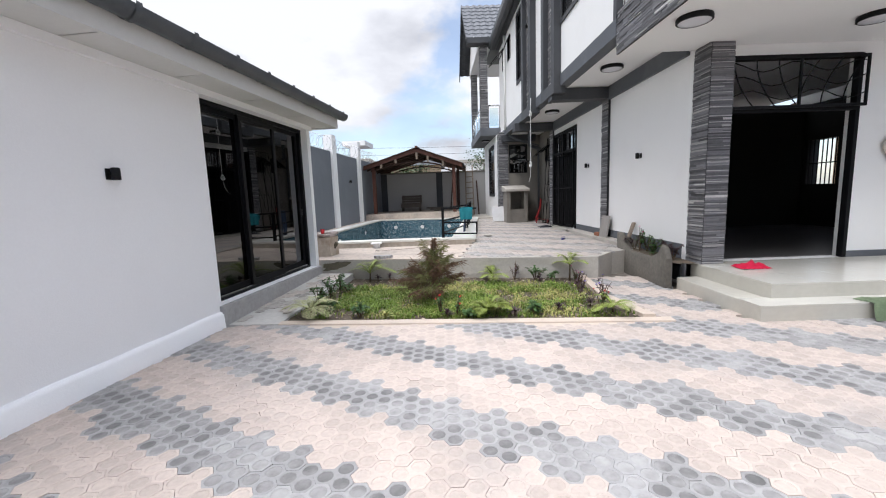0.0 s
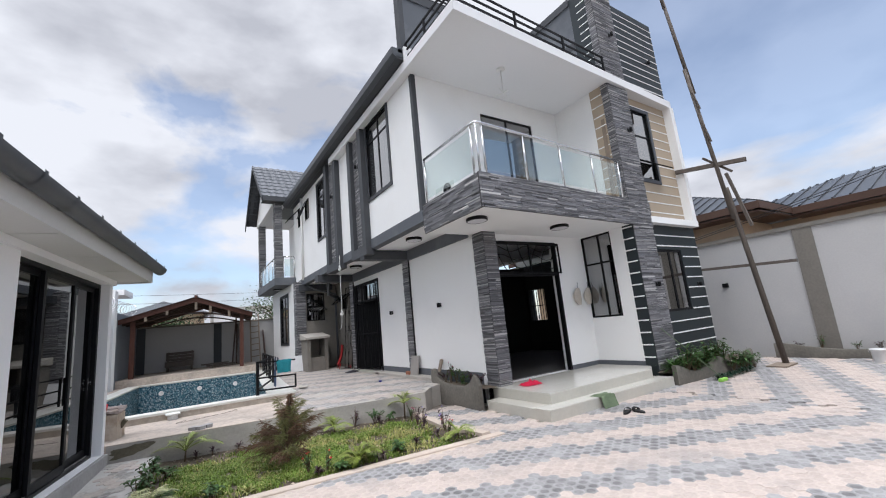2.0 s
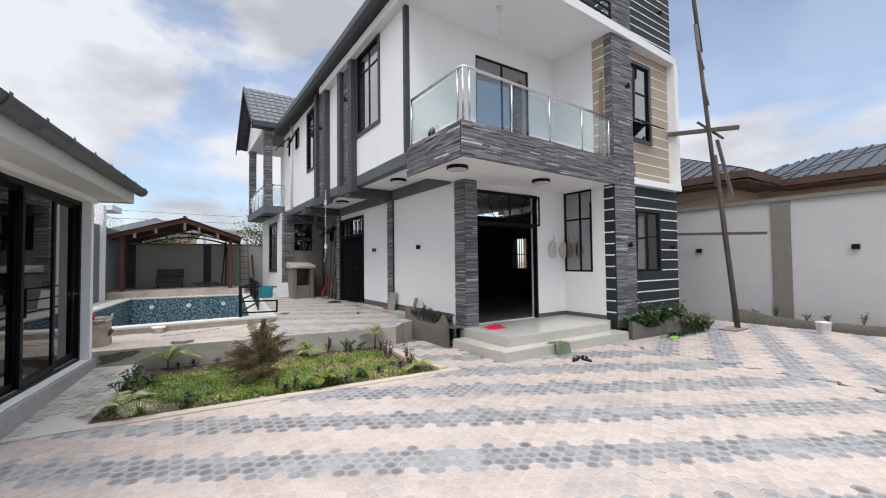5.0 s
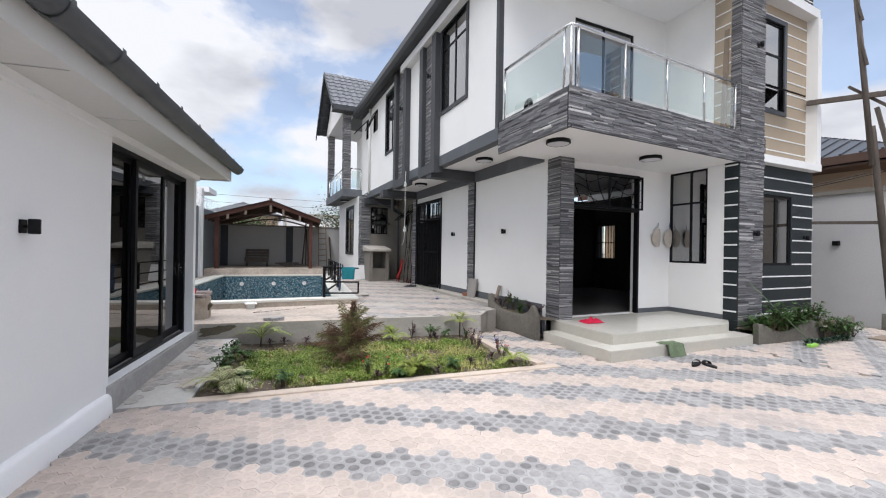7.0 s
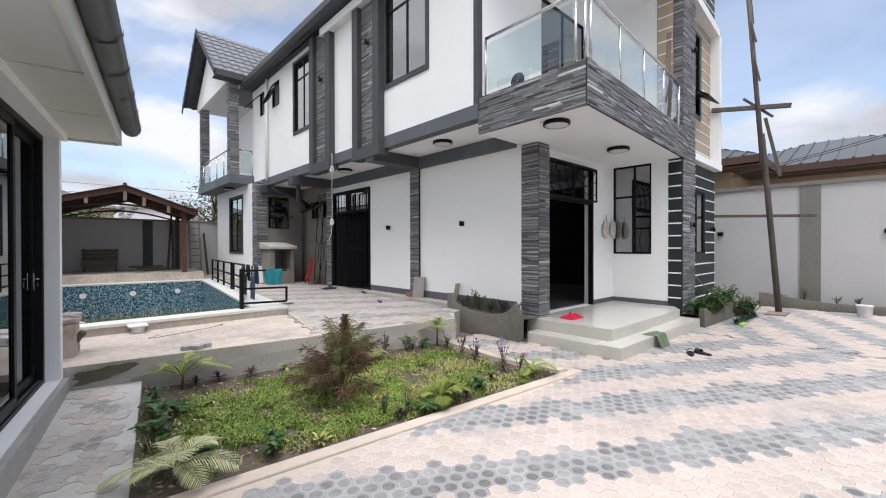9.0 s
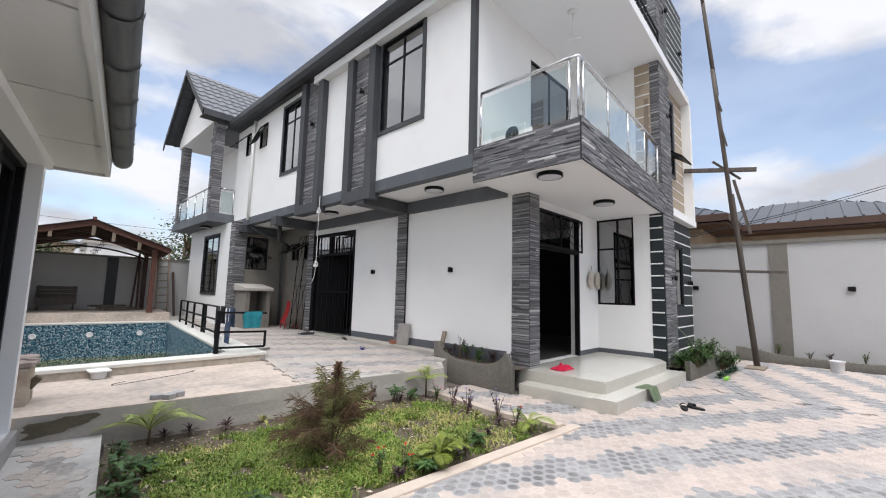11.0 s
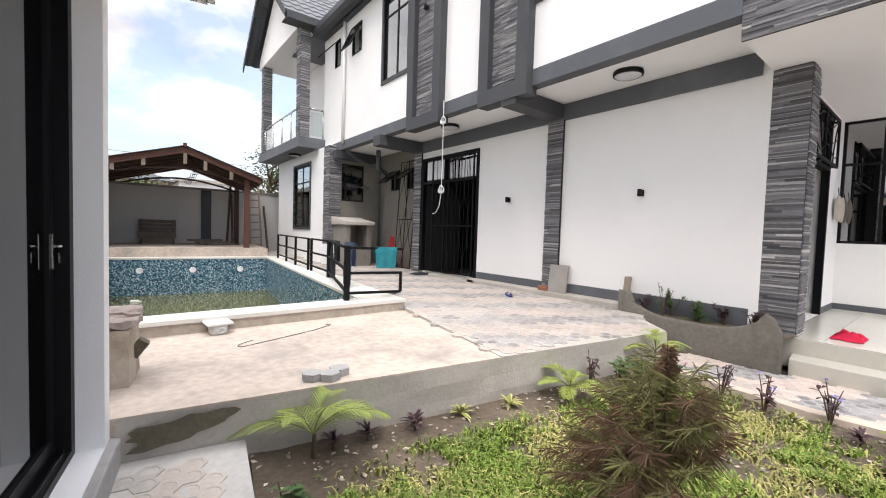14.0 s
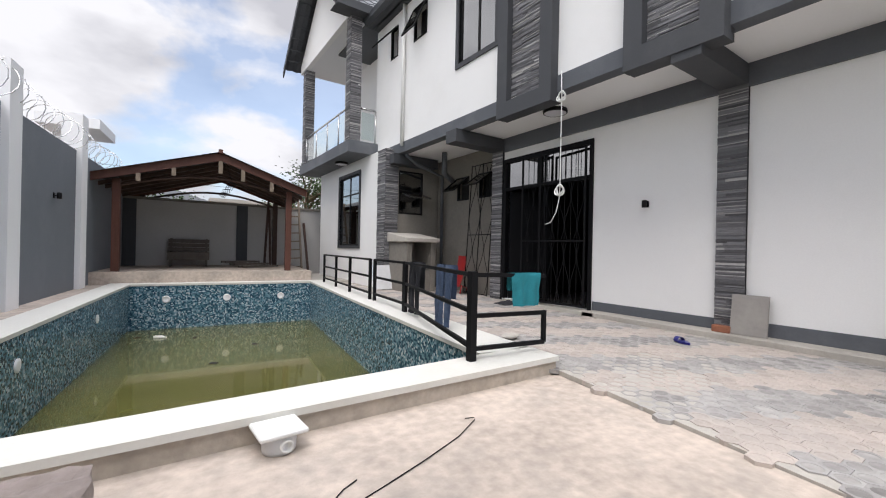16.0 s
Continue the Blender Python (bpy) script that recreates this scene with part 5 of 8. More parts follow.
wall_lamp(BW @ pose(0, 1.8, 2.25, 0, 0, 180))
for y in (1.73, 5.25, -2.6):
    th = thing("wall_lamp", (12.6, y, 2.05), "black wedge-shaped wall lamp on the boundary wall", "lamp", "wedge wall lamps")
    bm = bmesh.new()
    prism(bm, [(12.52, y - 0.065), (12.6, y - 0.08), (12.6, y + 0.08), (12.52, y + 0.065)], 1.99, 2.11)
    bevelled(bm, 0.006)
    part("body", bm, BLACK, th)
# pendant on the balcony ceiling
th = thing("pendant_lamp", (4.6, 5.5, 7.26), "pale ceiling pendant with crossed arms on a short rod", "lamp")
bm = bmesh.new()
lathe(bm, [(0.1, 0), (0.1, -0.02), (0.03, -0.04)], 16, (4.6, 5.5, 7.26))
tube(bm, [(4.6, 5.5, 7.22), (4.6, 5.5, 6.7)], 0.012, 6)
part("rod", bm, PVC, th)
bm = bmesh.new()
for a in (0.3, 1.35, 2.4):
    tube(bm, [(4.6 - 0.16 * math.cos(a), 5.5 - 0.16 * math.sin(a), 6.68 + 0.05 * math.cos(3 * a)), (4.6 + 0.16 * math.cos(a), 5.5 + 0.16 * math.sin(a), 6.68 - 0.06 * math.cos(3 * a))], 0.01, 6)
part("arms", bm, PVC, th)
# hanging cable with coils
th = thing("hanging_cable", (2.6, 11.3, 3.7), "white electric cable hanging from the fin in two loose coils", "cable")
bm = bmesh.new()
pts = [(2.62, 11.32, 4.05), (2.61, 11.3, 3.7), (2.6, 11.29, 3.2), (2.61, 11.3, 2.7), (2.6, 11.29, 2.36), (2.6, 11.3, 2.2), (2.61, 11.36, 2.0), (2.6, 11.45, 1.86), (2.6, 11.55, 1.84)]
tube(bm, pts, 0.007, 6)
part("cable", bm, PVC, th)
for z, rr in ((3.66, 0.075), (2.32, 0.08)):
    bm = bmesh.new()
    for q in range(3):
        pts = [(2.6 + 0.02 * math.sin(a * 2 + q), 11.3 + rr * (1 - 0.18 * q) * math.cos(a), z + rr * (1 - 0.14 * q) * math.sin(a)) for a in [2 * math.pi * k / 18 for k in range(19)]]
        tube(bm, pts, 0.009, 6, False)
    part("coil", bm, PVC, th)
# air-conditioner on the balcony, just showing over the edge
th = thing("outdoor_unit", (3.25, 6.15, 4.18), "round-grilled air-conditioner outdoor unit on the balcony", "air conditioner")
bm = bmesh.new()
box(bm, 3.05, 3.3, 5.6, 6.3, 4.2, 4.5)
bevelled(bm, 0.02)
part("case", bm, PVC, th)
bm = bmesh.new()
for q in range(4):
    pts = [(3.042, 5.85 + (0.03 + 0.03 * q) * math.cos(a), 4.35 + (0.03 + 0.03 * q) * math.sin(a)) for a in [2 * math.pi * k / 20 for k in range(21)]]
    tube(bm, pts, 0.01, 5, False)
part("fan_grille", bm, BLACK, th)
# net bags hanging by the porch window
for q, (x, y) in enumerate(((7.0, 6.24), (7.4, 6.25))):
    th = thing("net_bag", (x, y, 2.0), "small beige net bag hanging on the wall by the window", "bag", "hanging net bags")
    bm = bmesh.new()
    rows = []
    for k in range(9):
        f = k / 8
        w = 0.03 + 0.11 * math.sin(math.pi * min(1, f * 0.9 + 0.05)) ** 0.8
        cx = x - 0.05 * math.sin(f * 3.0)
        rows.append([(cx + w * math.cos(a), y + 0.03 * math.sin(a) * w / 0.1, 1.86 + 0.42 * (1 - f)) for a in [2 * math.pi * c / 12 for c in range(13)]])
    sheet(bm, rows)
    part("net", bm, mat("beige_net", (0.55, 0.49, 0.42), 0.9, grain=80, var=0.2, blotch=8, bump=0.4), th)
    bm = bmesh.new()
    tube(bm, [(x, y, 2.27), (x + 0.03, y + 0.02, 2.42)], 0.006, 5)
    part("cord", bm, DARKCLOTH, th)

# ---------- house planter ----------
PLANTERC = mat("planter_cement", (0.13, 0.118, 0.1), 0.9, grain=20, var=0.25, blotch=2.5, stain=0.6, stain_col=(0.09, 0.085, 0.075), bump=0.4, bscale=35)


def wavy_planter(name, line, back, heights, z_soil, label):
    """A low plastered trough: wavy-topped front wall along a line of plan points, soil behind it."""
    th = thing(name, (*line[len(line) // 2], 0), label, "planter", kind="structure")
    bm = bmesh.new()
    n = len(line)
    f, b = [], []
    for i, ((x, y), h) in enumerate(zip(line, heights)):
        d = Vector((line[min(i + 1, n - 1)][0] - line[max(i - 1, 0)][0], line[min(i + 1, n - 1)][1] - line[max(i - 1, 0)][1], 0)).normalized()
        nn = Vector((-d.y, d.x, 0)) * 0.05
        p = Vector((x, y, 0))
        f.append([p - nn * 1.1 + Vector((0, 0, -0.05)), p - nn + Vector((0, 0, h - 0.02)), p - nn * 0.5 + Vector((0, 0, h)), p + nn * 0.5 + Vector((0, 0, h)), p + nn + Vector((0, 0, h - 0.02)), p + nn * 1.1 + Vector((0, 0, -0.05))])
    sheet(bm, f)
    for r in (f[0], f[-1][::-1]):
        bm.faces.new([bm.verts.new(p) for p in r])
    part("front_wall", bm, PLANTERC, th, "hand-plastered cement front with scooped rim")
    bm = bmesh.new()
    rows = []
    for k in range(7):
        g = k / 6
        rows.append([(x + (bx - x) * g, y + (by - y) * g, z_soil + 0.03 * noise.noise(Vector((x * 5 + k, y * 5, 2)))) for (x, y), (bx, by) in zip(line, back)])
    sheet(bm, rows)
    part("soil", bm, SOIL, th)
    return th


n = 24
line = [(3.66 - 0.1 * k / n, 8.05 - 1.9 * k / n) for k in range(n + 1)]
back = [(4.0, 8.1 - 2.0 * k / n) for k in range(n + 1)]
hts = [0.7 if k < 2 else (0.4 + 0.26 * max(0, (8 - k) / 8) ** 2 + 0.2 * max(0, (k - 15) / 7) ** 2 if k < 22 else 0.66 - 0.05 * (k - 22) ** 2) for k in range(n + 1)]
wavy_planter("house_planter", line, back, hts, 0.38, "curved cement planter against the house wall")
bm = bmesh.new()
prism(bm, [(3.62, 8.02), (3.62, 8.12), (4.01, 8.16), (4.01, 8.06)], 0.3, [0.7, 0.7, 0.5, 0.5])
solo("planter_end", bm, CONC_DARK, "cement end wall of the planter", "planter", kind="structure")
line = [(7.34 + 3.2 * k / n, 4.38 - 0.2 * k / n) for k in range(n + 1)]
back = [(7.34 + 3.3 * k / n, 4.76 + 0.17 * (k > 7)) for k in range(n + 1)]
hts = [0.2 + 0.2 * abs(math.cos(math.pi * k / 12)) ** 2.5 for k in range(n + 1)]
wavy_planter("tower_planter", line, back, hts, 0.24, "scooped cement planter below the tower window")
n = 60
line = [(12.1, 4.2 - 10.2 * k / n) for k in range(n + 1)]
back = [(12.58, 4.2 - 10.2 * k / n) for k in range(n + 1)]
hts = [0.2 + 0.17 * abs(math.cos(math.pi * k / 24)) ** 5 for k in range(n + 1)]
wavy_planter("wall_planter", line, back, hts, 0.16, "long low cement planter along the boundary wall")

# ---------- pool railing ----------
def pool_rail(posts, zs, label, h=0.74):
    th = thing("pool_railing", at(PM, *posts[0], PZ), label, "railing", "black pool railings")
    for x, y in posts:
        bm = bmesh.new()
        bar_to(bm, at(PM, x, y, PZ), at(PM, x, y, PZ + h), 0.024)
        part("post", bm, IRON, th)
    for (xa, ya), (xb, yb) in zip(posts, posts[1:]):
        for z in zs:
            bm = bmesh.new()
            bar_to(bm, at(PM, xa, ya, PZ + z), at(PM, xb, yb, PZ + z), 0.018)
            part("rail", bm, IRON, th)


pool_rail([(0.28, 7.8), (0.28, 6.5), (0.28, 5.3), (0.28, 3.95)], (0.12, 0.42, 0.73), "black square-tube railing section along the pool")
pool_rail([(0.3, 3.75), (0.3, 2.4)], (0.12, 0.42, 0.73), "black square-tube railing section along the pool")
pool_rail([(0.3, 2.35), (-0.22, -0.28)], (0.12, 0.42, 0.73), "black square-tube railing section turned in at the pool corner")
th = thing("pool_railing", at(PM, 0.2, -0.3, PZ), "short black railing end piece across the pool corner", "railing", "black pool railings")
for z in (0.1, 0.38, 0.73):
    bm = bmesh.new()
    bar_to(bm, at(PM, -0.2, -0.29, PZ + z), at(PM, 0.62, -0.25, PZ + z - 0.02), 0.018)
    part("rail", bm, IRON, th)
bm = bmesh.new()
bar_to(bm, at(PM, -0.22, -0.29, PZ), at(PM, -0.22, -0.29, PZ + 0.76), 0.032)
part("post", bm, IRON, th)
bm = bmesh.new()
bar_to(bm, at(PM, 0.62, -0.25, PZ + 0.08), at(PM, 0.62, -0.25, PZ + 0.38), 0.018)
part("post", bm, IRON, th)


def hung_cloth(name, ly, width, drop, material, label, cat, legs=False, lx=0.3, z=None, turn=0):
    """Cloth folded over a rail of the pool railing, with folds."""
    z = PZ + 0.755 if z is None else z
    th = thing(name, at(PM, lx, ly, z - drop), label, cat)
    bm = bmesh.new()
    spans = [(-width / 2, -0.02), (0.02, width / 2)] if legs else [(-width / 2, width / 2)]
    for side, dr in ((-1, drop), (1, drop * 0.55)):
        for s0, s1 in (spans if side < 0 else [(-width / 2, width / 2)]):
            rows = []
            for k in range(13):
                f = k / 12
                r = []
                for c in range(13):
                    g = c / 12
                    yy = s0 + (s1 - s0) * g
                    fold = 0.022 * math.sin(yy * 42 + 1.3) * f + 0.015 * noise.noise(Vector((yy * 9, f * 4, ly)))
                    off = side * (0.026 + 0.02 * math.sqrt(f)) + fold
                    q = Vector((off, yy * (1 - 0.12 * f), 0))
                    if turn:
                        q = Vector((q.y, q.x, 0))
                    r.append(at(PM, lx + q.x, ly + q.y, z - dr * f - (0.012 if k == 0 else 0) + 0.014 * (1 - f)))
                rows.append(r)
            sheet(bm, rows)
    part("cloth", bm, material, th)


hung_cloth("trousers", 1.95, 0.4, 0.72, DARKCLOTH, "dark trousers hung over the pool railing", "trousers", True)
hung_cloth("jeans", 1.1, 0.42, 0.74, JEANS, "faded blue jeans hung over the pool railing", "jeans", True)
hung_cloth("towel", -0.26, 0.34, 0.3, TEAL, "turquoise towel hung over the railing end", "towel", lx=0.36, turn=1, z=PZ + 0.74)

# skimmer box at the pool rim
SX, SY = -1.5, 9.76
th = thing("skimmer_box", (SX, SY, 0.338), "white plastic pool skimmer box with square lid", "skimmer")
bm = bmesh.new()
lathe(bm, [(0.085, 0), (0.088, 0.02), (0.092, 0.1)], 20, (SX, SY, 0.338))
part("body", bm, BUCKETW, th)
bm = bmesh.new()
box(bm, -0.125, 0.125, -0.11, 0.125, 0.1, 0.128, pose(SX, SY, 0.338, 0, 0, 4))
bevelled(bm, 0.008)
part("lid", bm, PVC, th)
bm = bmesh.new()
lathe(bm, [(0.035, 0), (0.035, 0.03), (0.024, 0.03), (0.024, 0.01)], 14, m=pose(SX + 0.02, SY - 0.075, 0.388, 90, 0, 0))
part("outlet", bm, PVC, th)
# bent wire on the slab
th = thing("bent_wire", (-0.9, 9.2, 0.4), "thin rusty bent wire lying on the slab", "wire")
bm = bmesh.new()
tube(bm, [(-1.27, 9.24, 0.354), (-1.35, 9.2, 0.354), (-1.43, 9.13, 0.354), (-1.44, 9.08, 0.354), (-1.39, 9.06, 0.354), (-1.2, 9.12, 0.354), (-0.9, 9.22, 0.356), (-0.6, 9.34, 0.354), (-0.45, 9.43, 0.354), (-0.38, 9.47, 0.354), (-0.36, 9.5, 0.354), (-0.42, 9.52, 0.354)], 0.0033, 6)
part("wire", bm, IRON, th)

# ---------- concrete box on the slab ----------
CB = LB @ pose(-0.02, 0.65, 0.358)
th = thing("concrete_box", CB.translation, "battered concrete box with broken slab lid on the pool slab", "box")
bm = bmesh.new()
t = 0.05
BOXC = mat("stained_cement", (0.46, 0.4, 0.33), 0.9, grain=18, var=0.16, blotch=3.5, stain=0.8, stain_col=(0.2, 0.125, 0.07), bump=0.5, bscale=30)
for a in ((-0.5, 0.03, -0.1, -0.05), (-0.5, 0.03, 0.3, 0.35), (-0.5, -0.45, -0.05, 0.3), (-0.02, 0.03, -0.05, 0.3)):
    box(bm, a[0], a[1], a[2], a[3], 0.0, 0.4, CB)
bmesh.ops.subdivide_edges(bm, edges=bm.edges, cuts=3, use_grid_fill=True)
for v in bm.verts:
    v.co += Vector((noise.noise(v.co * 7), noise.noise(v.co * 7 + Vector((5, 0, 0))), 0)) * 0.008
part("body", bm, BOXC, th, "cement sides with rust-brown stains")
for q, (x0, x1, y0, y1, rz) in enumerate(((-0.55, -0.22, -0.14, 0.4, 2), (-0.23, 0.06, -0.12, 0.14, -3), (-0.2, 0.07, 0.13, 0.39, 4))):
    bm = bmesh.new()
    box(bm, x0, x1, y0, y1, 0.0, 0.04, CB @ pose(0, 0, 0.405 + 0.012 * q, 1.5 * q, 1.0, rz))
    bmesh.ops.subdivide_edges(bm, edges=bm.edges, cuts=9, use_grid_fill=True)
    for v in bm.verts:
        v.co += Vector((noise.noise(v.co * 11), noise.noise(v.co * 11 + Vector((3, 3, 0))), 0.6 * noise.noise(v.co * 9))) * 0.034
        v.co.z += 0.012 * noise.noise(v.co * 26) + 0.01 * noise.noise(v.co * 13)
    part("lid_slab", bm, mat("lid_cement", (0.3, 0.25, 0.225), 0.9, grain=20, var=0.25, blotch=5, bump=0.6, bscale=40), th, "broken dark cement slab")
bm = bmesh.new()
box(bm, 0.03, 0.1, 0.1, 0.16, -0.05, 0.08, CB @ pose(0, 0, 0.22, 12, 35, 10))
part("stub", bm, DAMP, th, "dark stub on its side")
th = thing("red_cup", CB @ Vector((-0.2, 0.1, 0.47)), "small red plastic cup on the concrete box", "cup")
bm = bmesh.new()
lathe(bm, [(0.035, 0), (0.045, 0.1), (0.042, 0.1), (0.03, 0.01)], 14, CB @ Vector((-0.2, 0.1, 0.465)))
part("cup", bm, FLOWER, th)

# ---------- leaning pieces, block, scraps ----------
th = thing("leaning_tile", (3.88, 9.45, 0.45), "grey floor tile leaning against the pilaster", "tile")
bm = bmesh.new()
box(bm, -0.012, 0.012, -0.19, 0.19, 0, 0.5, pose(3.86, 9.42, 0.455, 0, 10, 4))
box(bm, -0.03, -0.012, -0.16, 0.2, 0, 0.47, pose(3.88, 9.4, 0.455, 0, 9, 2))
part("tile", bm, mat("grey_tile", (0.3, 0.28, 0.26), 0.6, grain=20, var=0.1, blotch=3, stain=0.4, stain_col=(0.4, 0.38, 0.34), bump=0.1), th)
th = thing("brick", (3.9, 9.75, 0.45), "loose red brick by the pilaster", "brick")
bm = bmesh.new()
box(bm, 3.8, 3.9, 9.6, 9.8, 0.456, 0.54)
bevelled(bm, 0.006)
part("brick", bm, BRICK, th)
th = thing("wood_offcut", (3.75, 8.1, 0.5), "grey wooden offcut leaning against the wall", "wood")
bm = bmesh.new()
box(bm, -0.02, 0.02, -0.05, 0.05, 0, 0.42, pose(3.82, 8.12, 0.48, -6, 22, 0))
bevelled(bm, 0.004)
part("wood", bm, WOOD, th)


def hexpts(cx, cy, r, a0=0.0):
    return [(cx + r * math.cos(a0 + math.pi / 3 * k), cy + r * math.sin(a0 + math.pi / 3 * k)) for k in range(6)]


th = thing("loose_paver", (-1.08, 7.76, 0.375), "loose grey three-lobed paver lying on the slab's edge", "paver")
bm = bmesh.new()
for q, (dx, dy) in enumerate(((0, 0), (0.105, 0.06), (-0.105, 0.06))):
    prism(bm, hexpts(-1.08 + dx, 7.78 + dy * 1.2, 0.078, 0.3), 0.377, 0.43 - 0.001 * q)
part("paver", bm, PAVE_G, th)
th = thing("stone", (1.4, 10.9, 0.4), "flat grey stone lying on the terrace", "stone")
bm = bmesh.new()
bmesh.ops.create_icosphere(bm, subdivisions=2, radius=0.1, matrix=pose(1.35, 10.95, 0.43) @ Matrix.Diagonal((1.3, 0.8, 0.35, 1)))
for v in bm.verts:
    v.co += v.co.normalized() * 0.012 * noise.noise(v.co * 14)
part("stone", bm, CONC, th)
bm = bmesh.new()
box(bm, -0.25, 0.25, -0.02, 0.0, 0, 0.62, pose(2.5, 16.6, 0.41, -18, 0, 8))
th = thing("white_board", (2.5, 16.6, 0.4), "white board leaning by the pool railing", "board")
part("board", bm, BUCKETW, th)

# ---------- barbecue counter ----------
th = thing("barbecue", (3.3, 16.4, 0.4), "raw cement barbecue counter with sloping top and dark hearth", "barbecue")
bm = bmesh.new()
box(bm, 2.72, 2.86, 15.9, 16.85, 0.37, 1.65), box(bm, 3.4, 3.53, 15.9, 16.85, 0.37, 1.65), box(bm, 2.86, 3.4, 16.7, 16.85, 0.37, 1.65), box(bm, 2.86, 3.4, 15.95, 16.7, 0.37, 0.9)
part("body", bm, CONC_DARK, th)
bm = bmesh.new()
prism(bm, [(2.66, 15.8), (3.6, 15.8), (3.6, 16.86), (2.66, 16.86)], 1.6, [1.7, 1.7, 1.85, 1.85])
bevelled(bm, 0.015)
part("top", bm, CONC, th)
th = thing("red_chair", (3.75, 15.1, 0.4), "faded red plastic chair leaning by the wall", "chair")
bm = bmesh.new()
mm = pose(3.7, 15.25, 0.41, 0, 0, 80) @ pose(0, 0, 0, 14, 0, 0)
rows = []
for k in range(11):
    f = k / 10
    rows.append([mm @ Vector(((u - 0.5) * (0.5 - 0.12 * f), 0.06 * (2 * u - 1) ** 2 - 0.05 * math.sin(3 * f), 0.15 + 0.75 * f)) for u in [c / 8 for c in range(9)]])
sheet(bm, rows)
part("backrest", bm, REDPAINT, th)
bm = bmesh.new()
rows = [[mm @ Vector(((u - 0.5) * 0.48, -0.42 * f, 0.2 - 0.03 * math.sin(3 * f))) for u in [c / 6 for c in range(7)]] for f in [q / 6 for q in range(7)]]
sheet(bm, rows)
part("seat", bm, REDPAINT, th)
for x in (-0.22, 0.22):
    for y in (0.0, -0.4):
        bm = bmesh.new()
        tube(bm, [mm @ Vector((x, y, 0.2)), mm @ Vector((x * 1.1, y, 0.0))], 0.018, 6)
        part("leg", bm, REDPAINT, th)

# ---------- pergola ----------
pg = thing("pergola", at(PM, -1.9, PL + 2.3, 0.86), "open timber shelter with red-brown posts and pitched sheet roof", "pergola", kind="structure")
PF, PB, PLX, PRX, PAX = PL + 0.75, PL + 4.2, -4.35, -0.5, -2.2
for x in (PLX, PRX):
    for y in (PF, PB):
        bm = bmesh.new()
        box(bm, x - 0.075, x + 0.075, y - 0.075, y + 0.075, 0.74, 2.95, PM)
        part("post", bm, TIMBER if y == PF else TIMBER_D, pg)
EX0, EX1, EZ0, AZ0 = PLX - 0.45, PRX + 0.42, 2.82, 3.58
for y in (PF - 0.35, PB + 0.3):
    for xa, xb in ((EX0, PAX), (EX1, PAX)):
        bm = bmesh.new()
        a, b = at(PM, xa, y, EZ0), at(PM, xb, y, AZ0)
        vs = [bm.verts.new(p) for p in (a, b, b + Vector((0, 0, 0.2)), a + Vector((0, 0, 0.2)))]
        vb = [bm.verts.new(v.co + PM.to_3x3() @ Vector((0, 0.05, 0))) for v in vs]
        bm.faces.new(vs), bm.faces.new(vb[::-1])
        for i in range(4):
            bm.faces.new((vs[i], vb[i], vb[(i + 1) % 4], vs[(i + 1) % 4]))
        bmesh.ops.recalc_face_normals(bm, faces=bm.faces)
        part("bargeboard", bm, TIMBER, pg)
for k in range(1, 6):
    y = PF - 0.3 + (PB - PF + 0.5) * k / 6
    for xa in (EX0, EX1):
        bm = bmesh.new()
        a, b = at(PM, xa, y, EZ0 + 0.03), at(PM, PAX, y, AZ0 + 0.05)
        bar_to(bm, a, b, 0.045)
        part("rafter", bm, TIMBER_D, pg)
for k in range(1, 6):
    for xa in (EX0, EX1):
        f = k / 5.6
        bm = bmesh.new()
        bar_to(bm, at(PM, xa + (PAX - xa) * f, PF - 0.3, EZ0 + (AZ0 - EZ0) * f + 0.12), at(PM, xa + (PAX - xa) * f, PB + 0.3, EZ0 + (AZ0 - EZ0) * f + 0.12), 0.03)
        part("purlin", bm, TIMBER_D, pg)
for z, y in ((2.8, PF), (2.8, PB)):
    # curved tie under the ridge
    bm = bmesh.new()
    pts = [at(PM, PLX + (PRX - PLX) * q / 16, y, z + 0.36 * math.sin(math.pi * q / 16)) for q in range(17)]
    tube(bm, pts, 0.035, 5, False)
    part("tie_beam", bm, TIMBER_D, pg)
for xa in (EX0 + 0.9, EX0 + 1.6, PAX, EX1 - 1.6, EX1 - 0.9):
    f = min(abs(xa - EX0), abs(EX1 - xa)) / (PAX - EX0)
    zt = EZ0 + (AZ0 - EZ0) * min(1, f)
    bm = bmesh.new()
    bar_to(bm, at(PM, xa, PF - 0.3, zt - 0.18), at(PM, xa, PF - 0.3, zt + 0.14), 0.045)
    part("cleat", bm, WOOD, pg)
bm = bmesh.new()
for xa in (EX0 - 0.05, EX1 + 0.05):
    rows = []
    for k in range(2):
        x = xa if k == 0 else PAX
        z = EZ0 + 0.17 if k == 0 else AZ0 + 0.21
        rows.append([at(PM, x, PF - 0.45 + (PB - PF + 0.85) * q / 60, z + 0.012 * (q % 2)) for q in range(61)])
    sheet(bm, rows, smooth=False)
part("roof_sheet", bm, ROOF, pg)
bm = bmesh.new()
bar_to(bm, at(PM, PAX, PF - 0.45, AZ0 + 0.22), at(PM, PAX, PB + 0.4, AZ0 + 0.22), 0.05)
part("ridge_cap", bm, TIMBER, pg)
